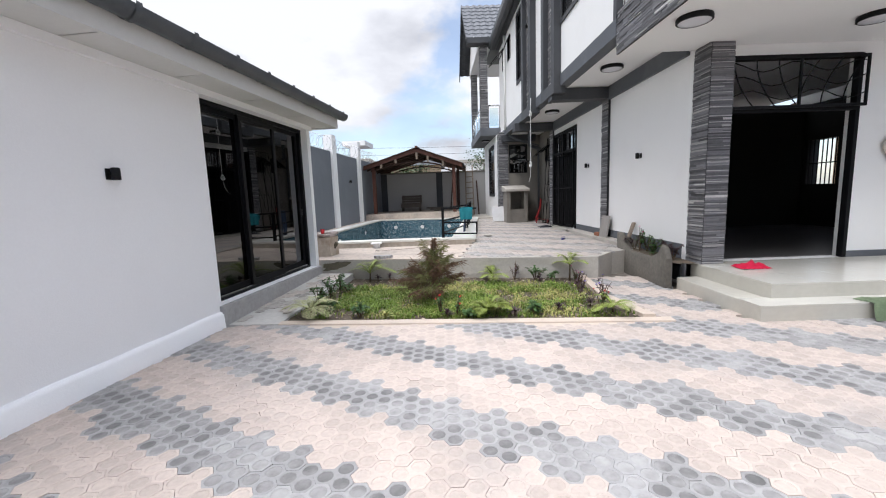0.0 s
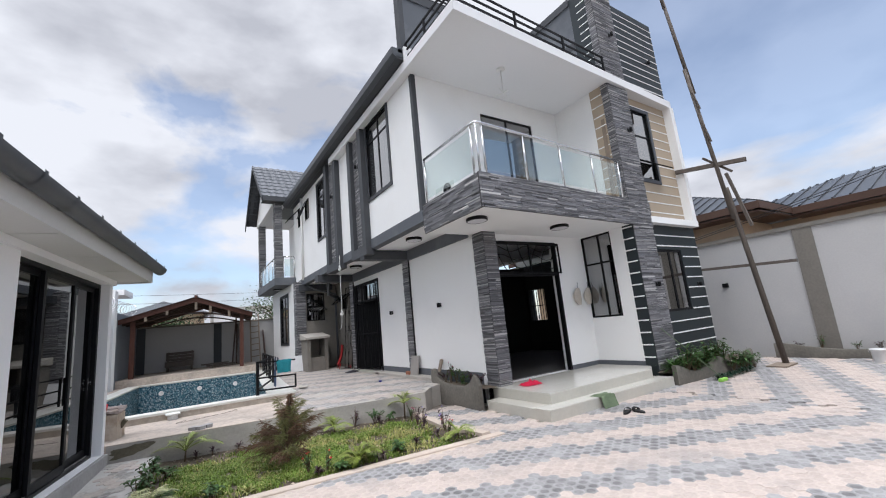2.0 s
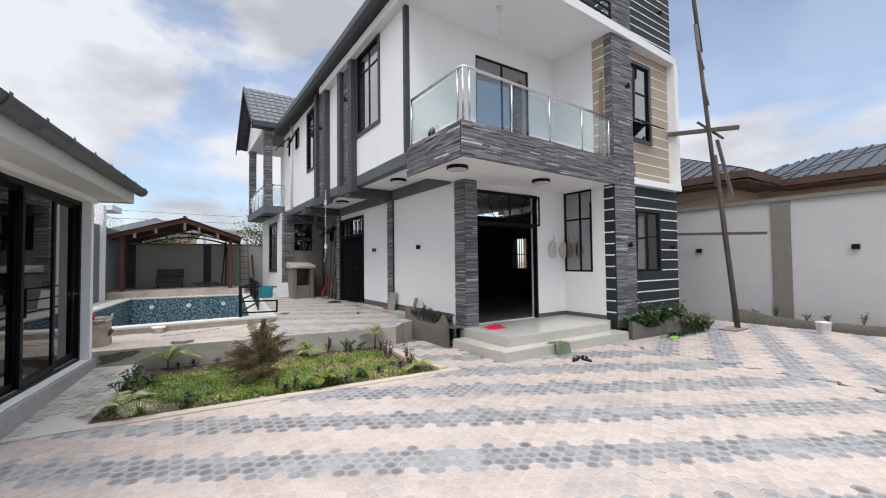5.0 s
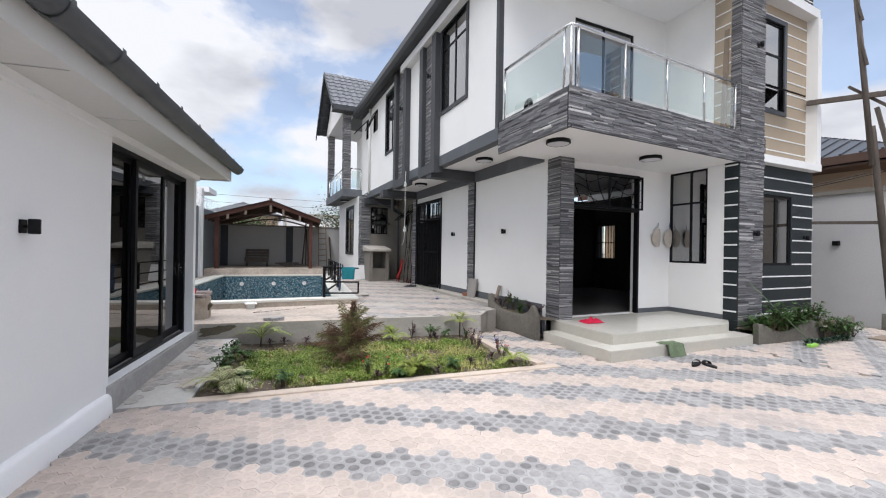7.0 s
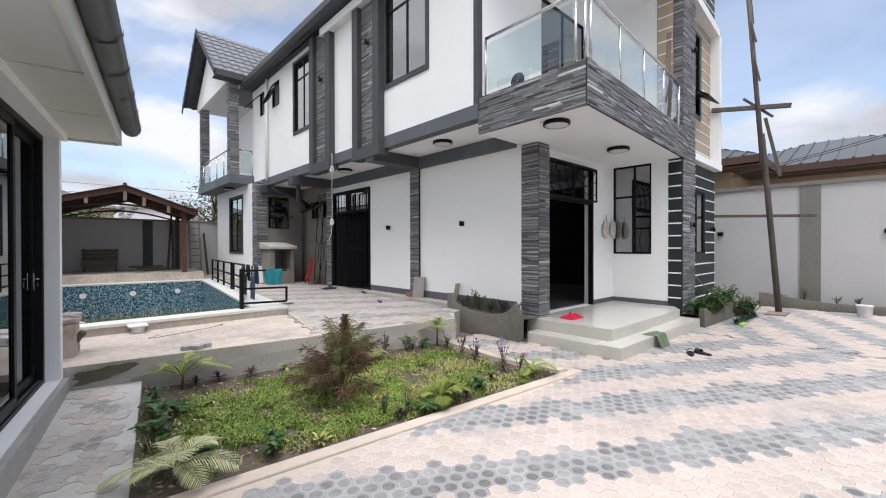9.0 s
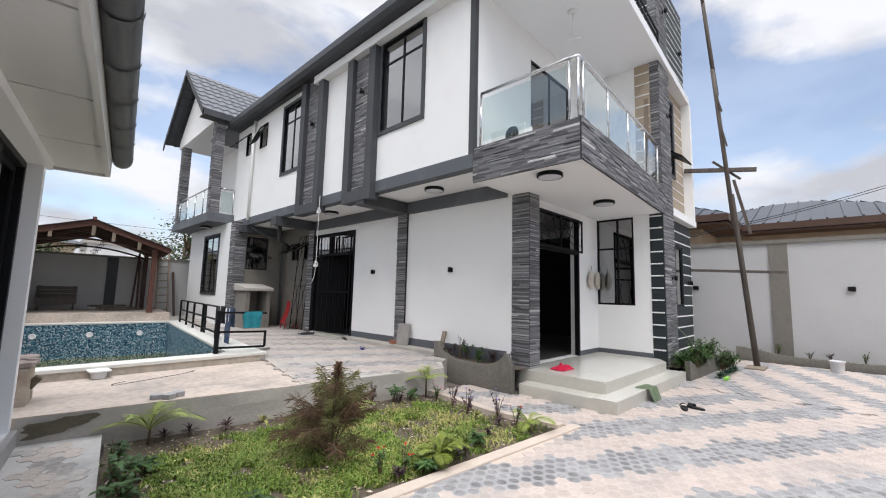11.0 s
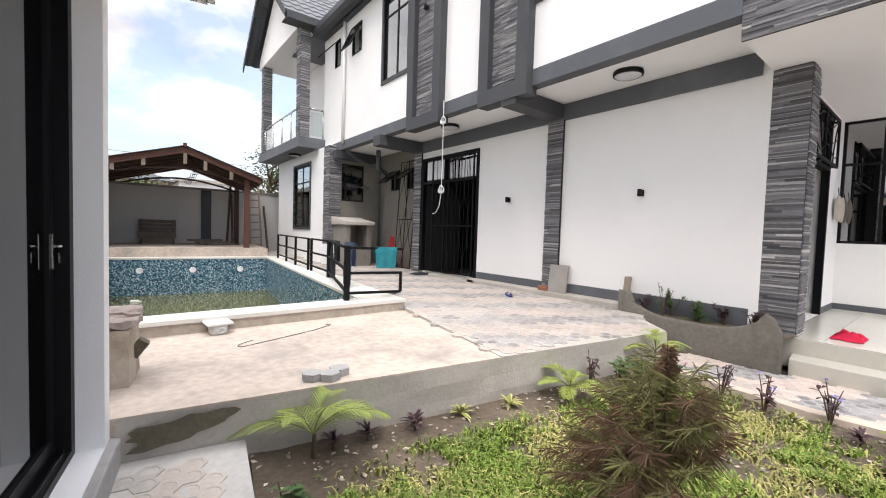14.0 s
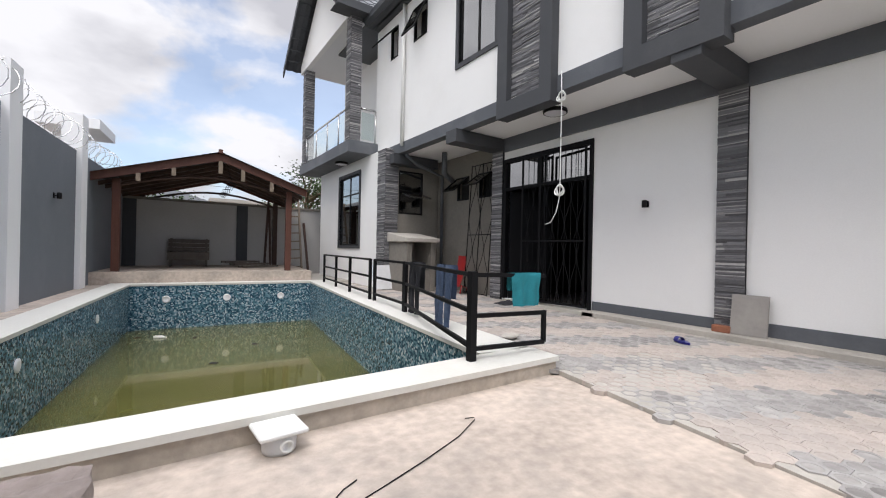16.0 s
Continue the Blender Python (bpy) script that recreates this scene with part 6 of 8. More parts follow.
# lattice ornament hung in the front opening
th = thing("wire_ornament", at(PM, -2.0, PF + 0.1, 3.2), "twisted black metal lattice hung under the ridge", "ornament")
bm = bmesh.new()
c0 = at(PM, -2.15, PF - 0.05, 2.72)
for k in range(4):
    for s in (0, 1):
        o = c0 + Vector((0.07 * k + 0.05 * s, 0, 0.1 * k + 0.03))
        pts = [o + Vector((0.07 * math.cos(a + k), 0.02, 0.07 * math.sin(a + k))) for a in [math.pi / 2 * q for q in range(5)]]
        tube(bm, pts, 0.009, 5, False)
tube(bm, [c0 + Vector((0.25, 0, 0.3)), at(PM, -2.05, PF - 0.05, 3.5)], 0.006, 5)
part("lattice", bm, IRON, th)
# bench
BM_ = PM @ pose(-3.05, PL + 3.6, 0.75, 0, 0, 2)
th = thing("bench", BM_.translation, "dark grey wooden bench with slatted back on the platform", "bench")
for k in range(3):
    bm = bmesh.new()
    box(bm, -0.55, 0.55, -0.4 + 0.14 * k, -0.28 + 0.14 * k, 0.4, 0.44, BM_)
    part("seat_slat", bm, WOODGREY, th)
for k in range(3):
    bm = bmesh.new()
    box(bm, -0.55, 0.55, 0.02 + 0.02 * k, 0.05 + 0.02 * k, 0.46 + 0.13 * k, 0.58 + 0.13 * k, BM_)
    part("back_slat", bm, WOODGREY, th)
for x in (-0.5, 0.44):
    bm = bmesh.new()
    box(bm, x, x + 0.06, -0.4, -0.34, 0, 0.4, BM_), box(bm, x, x + 0.06, 0.04, 0.1, 0, 0.86, BM_), box(bm, x, x + 0.06, -0.34, 0.04, 0.34, 0.395, BM_)
    part("side_frame", bm, WOODGREY, th)
bm = bmesh.new()
box(bm, -0.55, 0.55, -0.42, -0.4, 0.2, 0.42, BM_)
part("front_apron", bm, WOODGREY, th)
# ladder, leaning timbers
th = thing("ladder", (1.75, 22.6, 0.4), "rough home-made wooden ladder leaning on the rear wall", "ladder")
for s in (0, 0.42):
    bm = bmesh.new()
    bar_to(bm, (1.55 + s, 22.1, 0.44), (1.6 + s * 0.9, 22.82, 3.15), 0.03)
    part("rail", bm, WOOD, th)
for k in range(8):
    f = 0.1 + 0.11 * k
    bm = bmesh.new()
    bar_to(bm, (1.55 + 0.05 * f, 22.07 + 0.72 * f, 0.44 + 2.71 * f), (1.97 + 0.01 * f, 22.07 + 0.72 * f, 0.44 + 2.71 * f + 0.02), 0.022)
    part("rung", bm, WOOD, th)
for q, (a, b) in enumerate((((0.7, 22.0, 0.76), (0.95, 22.8, 3.0)), ((0.85, 21.8, 0.76), (0.98, 22.8, 2.7)), ((2.25, 22.3, 0.44), (2.2, 22.85, 2.3)))):
    th = thing("timber", a, "long dark timber leaning on the rear wall", "timber", "leaning timbers")
    bm = bmesh.new()
    bar_to(bm, a, b, 0.035)
    part("timber", bm, TIMBER_D, th)
for q in range(6):
    th = thing("plank", (0.3, 21.2, 0.86), "loose plank in a heap on the platform", "plank", "planks on the platform")
    bm = bmesh.new()
    bar_to(bm, (-0.1 - 0.1 * q, 20.9 + 0.15 * q, 0.79 + 0.06 * (q // 2)), (1.0 - 0.12 * q, 21.4 + 0.12 * q, 0.79 + 0.06 * (q // 2)), 0.03)
    part("plank", bm, WOODGREY, th)

# razor wire coils along the left wall
th = thing("razor_wire", at(BW, -0.1, 0, 3.3), "coiled razor wire along the top of the boundary wall", "wire")
bm = bmesh.new()
pts = []
for k in range(520):
    a = k * 0.42
    y = -6.0 + 12.5 * k / 520
    r = 0.26 + 0.03 * math.sin(k * 0.37)
    pts.append(at(BW, -0.08 + r * math.cos(a), y + 0.08 * math.sin(a * 0.5), 3.55 + r * math.sin(a)))
tube(bm, pts, 0.007, 4, False)
for k in range(0, 520, 2):
    p = pts[k]
    bm.faces.new([bm.verts.new(p + Vector(o)) for o in ((0, -0.02, 0), (0.012, 0, 0.012), (0, 0.02, 0), (-0.012, 0, -0.012))])
tagged(part("coil", bm, STEEL, th), kind="stuff")

# ---------- front yard things ----------
# bamboo-like scaffold pole with cross pieces
th = thing("scaffold_pole", (10.8, 3.6, 0), "tall spliced wooden pole with nailed cross pieces", "pole")
bm = bmesh.new()
P0, P1 = Vector((10.8, 3.6, 0.0)), Vector((10.25, 4.45, 12.2))
tube(bm, [P0, P0.lerp(P1, 0.36), P0.lerp(P1, 0.37)], [0.07, 0.06, 0.055], 8)
tube(bm, [P0.lerp(P1, 0.3) + Vector((-0.09, 0.03, 0)), P0.lerp(P1, 0.66) + Vector((-0.09, 0, 0))], [0.055, 0.05], 8)
tube(bm, [P0.lerp(P1, 0.6), P0.lerp(P1, 0.9)], [0.055, 0.045], 8)
tube(bm, [P0.lerp(P1, 0.83) + Vector((-0.06, 0, 0)), P1], [0.04, 0.03], 8)
part("pole", bm, WOODGREY, th)
for a, b, s in (((10.35, 4.95, 5.3), (10.62, 3.35, 5.1), 0.05), ((10.62, 3.85, 4.9), (10.6, 3.55, 3.4), 0.035), ((10.72, 5.0, 2.5), (10.75, 2.9, 2.4), 0.035), ((10.6, 4.3, 5.5), (10.6, 3.7, 4.9), 0.03)):
    bm = bmesh.new()
    bar_to(bm, a, b, s)
    part("cross_piece", bm, WOODGREY, th)
for a, b in ((0.55, 0.5), (0.62, 0.58)):
    bm = bmesh.new()
    bar_to(bm, P0.lerp(P1, a) + Vector((-0.1, 0.03, 0)), P0.lerp(P1, b) + Vector((-0.14, -0.1, -0.3)), 0.02)
    part("splinter", bm, WOODGREY, th)
bm = bmesh.new()
box(bm, 10.2, 10.9, 3.4, 3.8, 0.0, 0.03)
th = thing("flat_board", (10.5, 3.6, 0), "thin board lying at the foot of the pole", "board")
part("board", bm, WOOD, th)


def bucket(x, y, r, h, label, printed, tilt=0):
    th = thing("bucket", (x, y, 0), label, "bucket", "paint buckets")
    bm = bmesh.new()
    lathe(bm, [(r * 0.86, 0), (r * 0.88, 0.01), (r, h), (r + 0.012, h), (r + 0.012, h - 0.03), (r * 0.99, h - 0.03), (r * 0.97, h), (r * 0.85, 0.02)], 24, (x, y, 0))
    part("body", bm, BUCKETW, th)
    if printed:
        for z0, z1, m in ((0.12, 0.62, LABELB), (0.25, 0.55, LABELY)):
            bm = bmesh.new()
            rr = lambda z: r * (0.88 + 0.12 * z) + (0.003 if m is LABELB else 0.005)
            a0, a1 = (2.2, 5.2) if m is LABELB else (3.0, 4.2)
            sheet(bm, [[(x + rr(z) * math.cos(a), y + rr(z) * math.sin(a), z * h) for a in [a0 + (a1 - a0) * q / 16 for q in range(17)]] for z in (z0, z1)])
            part("printed_label", bm, m, th)
    bm = bmesh.new()
    pts = [(x + (r + 0.014) * math.cos(2.0 + 0.0) * math.cos(a) - 0.03, y + (r + 0.014) * math.cos(a), h - 0.03 - 0.1 * math.sin(a)) for a in [math.pi * q / 12 for q in range(13)]]
    tube(bm, pts, 0.004, 5, False)
    part("handle", bm, STEEL, th)


bucket(6.8, -0.08, 0.16, 0.34, "white paint bucket with dark blue and yellow print", True)
bucket(11.5, 2.12, 0.14, 0.28, "cement-splashed white bucket near the boundary wall", False)
# blue tank
th = thing("water_tank", (6.55, -0.93, 0), "bright blue ribbed plastic water tank on the paving", "tank")
bm = bmesh.new()
prof = [(0.5, 0)]
for k in range(12):
    z = 0.08 + k * 0.09
    prof += [(0.53, z), (0.545, z + 0.03), (0.53, z + 0.06)]
prof += [(0.5, 1.2), (0.42, 1.28), (0.2, 1.31)]
lathe(bm, prof, 36, (6.55, -0.93, 0))
part("body", bm, BLUE, th)
bm = bmesh.new()
lathe(bm, [(0.2, 1.3), (0.21, 1.31), (0.21, 1.36), (0.1, 1.38)], 24, (6.55, -0.93, 0))
part("lid", bm, BLUE, th)
# timber shutter piece
th = thing("shutter_board", (4.3, -0.9, 0), "rough wooden formwork board propped on the paving", "board")
bm = bmesh.new()
box(bm, -0.05, 0.9, -0.17, 0.17, 0.0, 0.035, pose(3.75, -0.3, 0.1, 0, -24, -38))
bevelled(bm, 0.004)
part("board", bm, WOOD, th)
bm = bmesh.new()
box(bm, 0.0, 0.9, -0.03, 0.03, 0.0, 0.06, pose(3.85, -0.42, 0.0, 0, -6, -38))
part("batten", bm, WOOD, th)
# metal bar and hose by the far planter
th = thing("metal_bar", (9.5, -0.1, 0), "thin white metal bar lying on the paving", "bar")
bm = bmesh.new()
tube(bm, [(9.6, 0.35, 0.02), (9.3, -0.9, 0.02)], 0.018, 6)
part("bar", bm, PVC, th)
th = thing("hose", (9.8, -0.7, 0), "coiled dark hose on the paving", "hose")
bm = bmesh.new()
pts = [(9.75 + (0.35 - 0.02 * a / 6) * math.cos(a), -0.75 + 0.28 * math.sin(a), 0.02 + 0.006 * a) for a in [0.4 * q for q in range(48)]]
tube(bm, pts, 0.014, 6)
part("hose", bm, RUBBER, th)

# red cloth, green cloth, sandals
def crumple(name, cx, cy, z, sx, sy, h, material, label, cat, seed, droop=0.0):
    th = thing(name, (cx, cy, z), label, cat)
    bm = bmesh.new()
    rows = []
    for j in range(19):
        r = []
        for i in range(19):
            u, v = i / 9 - 1, j / 9 - 1
            ang, rad = math.atan2(v, u), max(abs(u), abs(v))
            edge = 1 + 0.35 * noise.noise(Vector((math.cos(ang) * 1.5, math.sin(ang) * 1.5, seed)))
            x, y = u * sx * edge, v * sy * edge
            bumpz = h * max(0, 1 - rad ** 2) * (0.75 + 0.8 * noise.noise(Vector((u * 2.2, v * 2.2, seed + 3)))) + 0.018 * abs(noise.noise(Vector((u * 6, v * 6, seed))))
            dz = -droop * max(0, -v - 0.1) if droop else 0
            r.append((cx + x, cy + y * (0.45 if droop and v < -0.1 else 1), max(z + 0.006 + bumpz + dz, 0.008)))
        rows.append(r)
    sheet(bm, rows)
    part("cloth", bm, material, th)


crumple("red_cloth", 4.5, 5.72, 0.362, 0.2, 0.14, 0.09, REDCLOTH, "crumpled crimson cloth on the porch floor", "cloth", 1)
crumple("green_cloth", 5.02, 4.375, 0.18, 0.2, 0.2, 0.05, GREENCLOTH, "crumpled olive green cloth draped over the lower step", "cloth", 5, 0.22)
for q, (x, y, rz) in enumerate(((4.78, 3.86, 20), (4.93, 3.74, 75))):
    mm = pose(x, y, 0.004, 0, 0, rz)
    th = thing("sandal", (x, y, 0), "black rubber slide sandal on the paving", "sandal", "pair of sandals")
    bm = bmesh.new()
    pts = [(0.135 * math.cos(a), (0.048 + 0.008 * math.cos(a)) * math.sin(a)) for a in [2 * math.pi * k / 16 for k in range(16)]]
    prism(bm, pts, 0.0, 0.028, mm)
    part("sole", bm, RUBBER, th)
    bm = bmesh.new()
    sheet(bm, [[mm @ Vector((0.02 + 0.08 * f, 0.056 * math.cos(a), 0.02 + 0.055 * math.sin(a))) for a in [math.pi * k / 8 for k in range(9)]] for f in (0, 0.5, 1)])
    part("strap", bm, RUBBER, th)
crumple("black_cloth", 3.61, 13.28, 0.388, 0.3, 0.16, 0.07, DARKCLOTH, "crumpled black cloth on the terrace by the side door", "cloth", 9)
th = thing("blue_slipper", (3.04, 9.80, 0.386), "single dark blue slipper lying on the terrace pavers", "slipper")
mm = pose(3.04, 9.80, 0.388, 0, 0, 65)
bm = bmesh.new()
prism(bm, [(0.12 * math.cos(a), (0.042 + 0.007 * math.cos(a)) * math.sin(a)) for a in [2 * math.pi * k / 16 for k in range(16)]], 0.0, 0.025, mm)
part("sole", bm, LABELB, th)
bm = bmesh.new()
sheet(bm, [[mm @ Vector((0.015 + 0.07 * f, 0.05 * math.cos(a), 0.018 + 0.05 * math.sin(a))) for a in [math.pi * k / 8 for k in range(9)]] for f in (0, 0.5, 1)])
part("strap", bm, LABELB, th)
# broom in the tower planter
th = thing("broom", (8.2, 3.85, 0), "green-headed broom leaning on the planter", "broom")
bm = bmesh.new()
tube(bm, [(8.15, 3.85, 0.05), (7.75, 4.73, 1.15)], 0.009, 6)
part("handle", bm, GREENCLOTH, th)
bm = bmesh.new()
box(bm, 8.0, 8.26, 3.8, 3.88, 0.0, 0.06)
bevelled(bm, 0.01)
part("head", bm, mat("lime_plastic", (0.3, 0.6, 0.1), 0.5, grain=30, var=0.15, blotch=8, bump=0.1), th)

# floating rubbish in the pool
th = thing("floating_bottle", at(PM, -3.3, 7.2, WZ), "clear plastic bottle floating in the pool", "bottle")
bm = bmesh.new()
lathe(bm, [(0.035, 0), (0.04, 0.02), (0.04, 0.16), (0.015, 0.22), (0.015, 0.25)], 12, m=PM @ pose(-3.35, 7.2, WZ + 0.012, 90, 0, 70))
part("bottle", bm, PVC, th)
for q, (x, y) in enumerate(((-3.5, 0.9), (-3.65, 7.35), (-2.6, 6.9), (-1.5, 5.8), (-2.2, 4.6))):
    th = thing("floating_litter", at(PM, x, y, WZ), "scrap of litter floating on the green water", "litter", "floating litter")
    bm = bmesh.new()
    bmesh.ops.create_icosphere(bm, subdivisions=2, radius=0.05, matrix=PM @ pose(x, y, WZ + 0.004, 0, 0, 40 * q) @ Matrix.Diagonal((1.6, 0.8, 0.3, 1)))
    for v in bm.verts:
        v.co += Vector((noise.noise(v.co * 20), noise.noise(v.co * 23), 0)) * 0.02
    part("scrap", bm, BUCKETW if q == 0 else DARKCLOTH, th)

# ---------- beyond the walls ----------
def hip_roof(bm, x0, x1, y0, y1, z, rise, inset):
    """A hipped roof with standing ribs."""
    lo = [Vector(p) for p in ((x0, y0, z), (x1, y0, z), (x1, y1, z), (x0, y1, z))]
    if x1 - x0 > y1 - y0:
        r0, r1 = Vector((x0 + inset, (y0 + y1) / 2, z + rise)), Vector((x1 - inset, (y0 + y1) / 2, z + rise))
        faces = ((lo[0], lo[1], r1, r0), (lo[2], lo[3], r0, r1), (lo[1], lo[2], r1), (lo[3], lo[0], r0))
    else:
        r0, r1 = Vector(((x0 + x1) / 2, y0 + inset, z + rise)), Vector(((x0 + x1) / 2, y1 - inset, z + rise))
        faces = ((lo[0], lo[1], r0), (lo[1], lo[2], r1, r0), (lo[2], lo[3], r1), (lo[3], lo[0], r0, r1))
    for f in faces:
        bm.faces.new([bm.verts.new(p) for p in f])
        e = f[1] - f[0]
        top = (f[2] + f[3]) / 2 if len(f) == 4 else f[2]
        nrm = e.cross(f[2] - f[0]).normalized()
        nrm = nrm if nrm.z > 0 else -nrm
        k = int(e.length / 0.45)
        for q in range(1, k):
            a = f[0] + e * (q / k)
            t = q / k
            if len(f) == 4:
                tl = (f[3] - f[0]).dot(e.normalized()) / e.length
                trr = (f[2] - f[0]).dot(e.normalized()) / e.length
                fr = min(1, t / tl if t < tl else 1, (1 - t) / (1 - trr) if t > trr else 1)
                up = (f[3] - f[0]) - e * tl
            else:
                tl = (f[2] - f[0]).dot(e.normalized()) / e.length
                fr = min(t / tl, (1 - t) / (1 - tl))
                up = (f[2] - f[0]) - e * tl
            bar_to(bm, a + nrm * 0.02, a + up * fr + nrm * 0.02, 0.03)


nb = thing("neighbour_house", (18, 8, 0), "beige neighbouring house with grey ribbed hip roof", "house", kind="structure")
bm = bmesh.new()
box(bm, 15.6, 24, 5.6, 16, -0.06, 4.4), box(bm, 18.5, 26, -0.5, 5.6, -0.06, 4.4)
part("wall", bm, BEIGE, nb)
bm = bmesh.new()
hip_roof(bm, 14.6, 25, 4.6, 17, 4.75, 2.2, 5.0)
part("roof", bm, ROOF, nb)
bm = bmesh.new()
hip_roof(bm, 17.5, 27, -1.6, 8, 4.7, 1.6, 4.0)
part("wing_roof", bm, ROOF, nb)
bm = bmesh.new()
box(bm, 14.6, 25, 4.58, 4.64, 4.5, 4.75), box(bm, 14.58, 14.64, 4.6, 17, 4.5, 4.75), box(bm, 17.48, 17.54, -1.6, 4.6, 4.45, 4.7), box(bm, 17.5, 27, -1.62, -1.56, 4.45, 4.7)
part("fascia", bm, BROWNTRIM, nb)
bm = bmesh.new()
box(bm, 14.64, 15.6, 4.64, 17, 4.4, 4.46), box(bm, 15.6, 18, 4.64, 5.6, 4.4, 4.46), box(bm, 17.54, 18.5, -1.56, 4.6, 4.36, 4.42)
part("eave_soffit", bm, BROWNTRIM, nb)
wb = thing("white_block", (26, -3, 0), "plain white building beyond the neighbouring roof", "building", kind="structure")
bm = bmesh.new()
box(bm, 27.5, 35, -14, 0.4, -0.06, 6.6)
part("wall", bm, WHITE, wb)

# far houses and trees behind the rear wall
def far_house(x, y, w, d, h, material, roof_flat, label):
    th = thing("far_house", (x, y, 0), label, "house", "houses beyond the rear wall", "structure")
    bm = bmesh.new()
    box(bm, x, x + w, y, y + d, -0.06, h)
    part("wall", bm, material, th)
    bm = bmesh.new()
    if roof_flat:
        box(bm, x - 0.3, x + w + 0.3, y - 0.3, y + d + 0.3, h, h + 0.3)
    else:
        hip_roof(bm, x - 0.5, x + w + 0.5, y - 0.5, y + d + 0.5, h, 1.6, min(w, d) * 0.45)
    part("roof", bm, CONC if roof_flat else ROOF, th)
    for k in range(int(w / 2.2)):
        for z in [1.2 + 2.9 * q for q in range(int(h / 2.8))]:
            bm = bmesh.new()
            box(bm, x + 0.6 + 2.2 * k, x + 1.7 + 2.2 * k, y - 0.03, y + 0.05, z, z + 1.3)
            part("window", bm, BLACK, th)


far_house(-15, 42, 8, 8, 5.2, WHITE, True, "white two-storey house with flat roof")
far_house(-6.5, 47, 7, 8, 5.0, BEIGE, False, "beige house with dark pitched roof")
far_house(1.5, 50, 6, 7, 5.4, WHITE, True, "white house with balcony slab")
far_house(-24, 28, 12, 9, 5.8, WHITE, True, "white neighbouring block behind the boundary wall")
# white concrete frame standing behind the left wall
th = thing("concrete_frame", at(BW, -1.5, 5, 0), "white concrete post and beam behind the boundary wall", "frame", kind="structure")
bm = bmesh.new()
box(bm, -0.9, -0.5, 5.0, 5.4, -0.06, 4.3, BW), box(bm, -0.95, 0.15, 4.0, 5.5, 4.0, 4.22, BW)
part("frame", bm, WHITE_L, th)


def tree(x, y, h, spread, seed, label):
    rng = random.Random(seed)
    th = thing("tree", (x, y, 0), label, "tree", "trees beyond the walls")
    bm = bmesh.new()
    tube(bm, [(x, y, -0.06), (x + 0.1, y, h * 0.3), (x - 0.1, y + 0.1, h * 0.55), (x, y, h * 0.85)], [0.25, 0.2, 0.13, 0.04], 8)
    ends = []
    for k in range(16):
        a, z0 = rng.uniform(0, 6.28), h * rng.uniform(0.4, 0.75)
        e = Vector((x + spread * rng.uniform(0.4, 1) * math.cos(a), y + spread * rng.uniform(0.4, 1) * math.sin(a), z0 + h * rng.uniform(0.05, 0.3)))
        tube(bm, [(x, y, z0), Vector((x, y, z0)).lerp(e, 0.5) + Vector((0, 0, 0.2)), e], [0.08, 0.05, 0.02], 5)
        ends += [e, Vector((x, y, z0)).lerp(e, 0.7)]
    part("trunk", bm, STEM, th)
    bm = bmesh.new()
    for e in ends:
        for k in range(110):
            p = e + Vector((rng.gauss(0, 0.5), rng.gauss(0, 0.5), rng.gauss(0, 0.3)))
            d = Vector((rng.uniform(-1, 1), rng.uniform(-1, 1), rng.uniform(-0.6, 0.4))).normalized() * 0.16
            s = d.cross(Vector((rng.uniform(-1, 1), rng.uniform(-1, 1), 1))).normalized() * 0.06
            bm.faces.new([bm.verts.new(q) for q in (p, p + d * 0.5 + s, p + d, p + d * 0.5 - s)])
    tagged(part("crown", bm, TREELEAF, th), kind="stuff")


tree(4.6, 31, 5.6, 2.4, 3, "leafy green tree beyond the rear wall")
tree(8.5, 36, 6.6, 3.0, 9, "broad green tree beyond the rear wall")
tree(-2.0, 36, 4.4, 1.6, 5, "low green tree beyond the rear wall")
# power lines
for q, (a, b) in enumerate((((24.0, -6.0, 9.2), (12.7, 7.0, 3.5)), ((24.0, -6.0, 9.0), (12.8, 7.5, 3.4)), ((-30, 38, 7.2), (14, 40, 6.2)), ((-30, 38, 6.5), (14, 40, 5.6)))):
    th = thing("power_line", a, "thin black overhead power line", "cable", "overhead lines")
    bm = bmesh.new()
    pts = [Vector(a).lerp(Vector(b), k / 16) - Vector((0, 0, 0.5 * math.sin(math.pi * k / 16))) for k in range(17)]
    tube(bm, pts, 0.012, 5)
    part("wire", bm, RUBBER, th)

# ---------- plants ----------
def leaf_blade(bm, base, direction, length, width, droop, mi=0, seg=4, up=Vector((0, 0, 1))):
    """A tapering, drooping leaf."""
    d = direction.normalized()
    s = d.cross(up)
    s = s.normalized() if s.length > 0.01 else Vector((1, 0, 0))
    prev = None
    for k in range(seg + 1):
        f = k / seg
        p = base + d * (length * f) - up * (droop * length * f * f)
        w = width * (math.sin(math.pi * (0.12 + 0.88 * f)) if k < seg else 0.02)
        cur = (bm.verts.new(p - s * w / 2), bm.verts.new(p + s * w / 2))
        if prev:
            bm.faces.new((prev[0], prev[1], cur[1], cur[0])).material_index = mi
        prev = cur


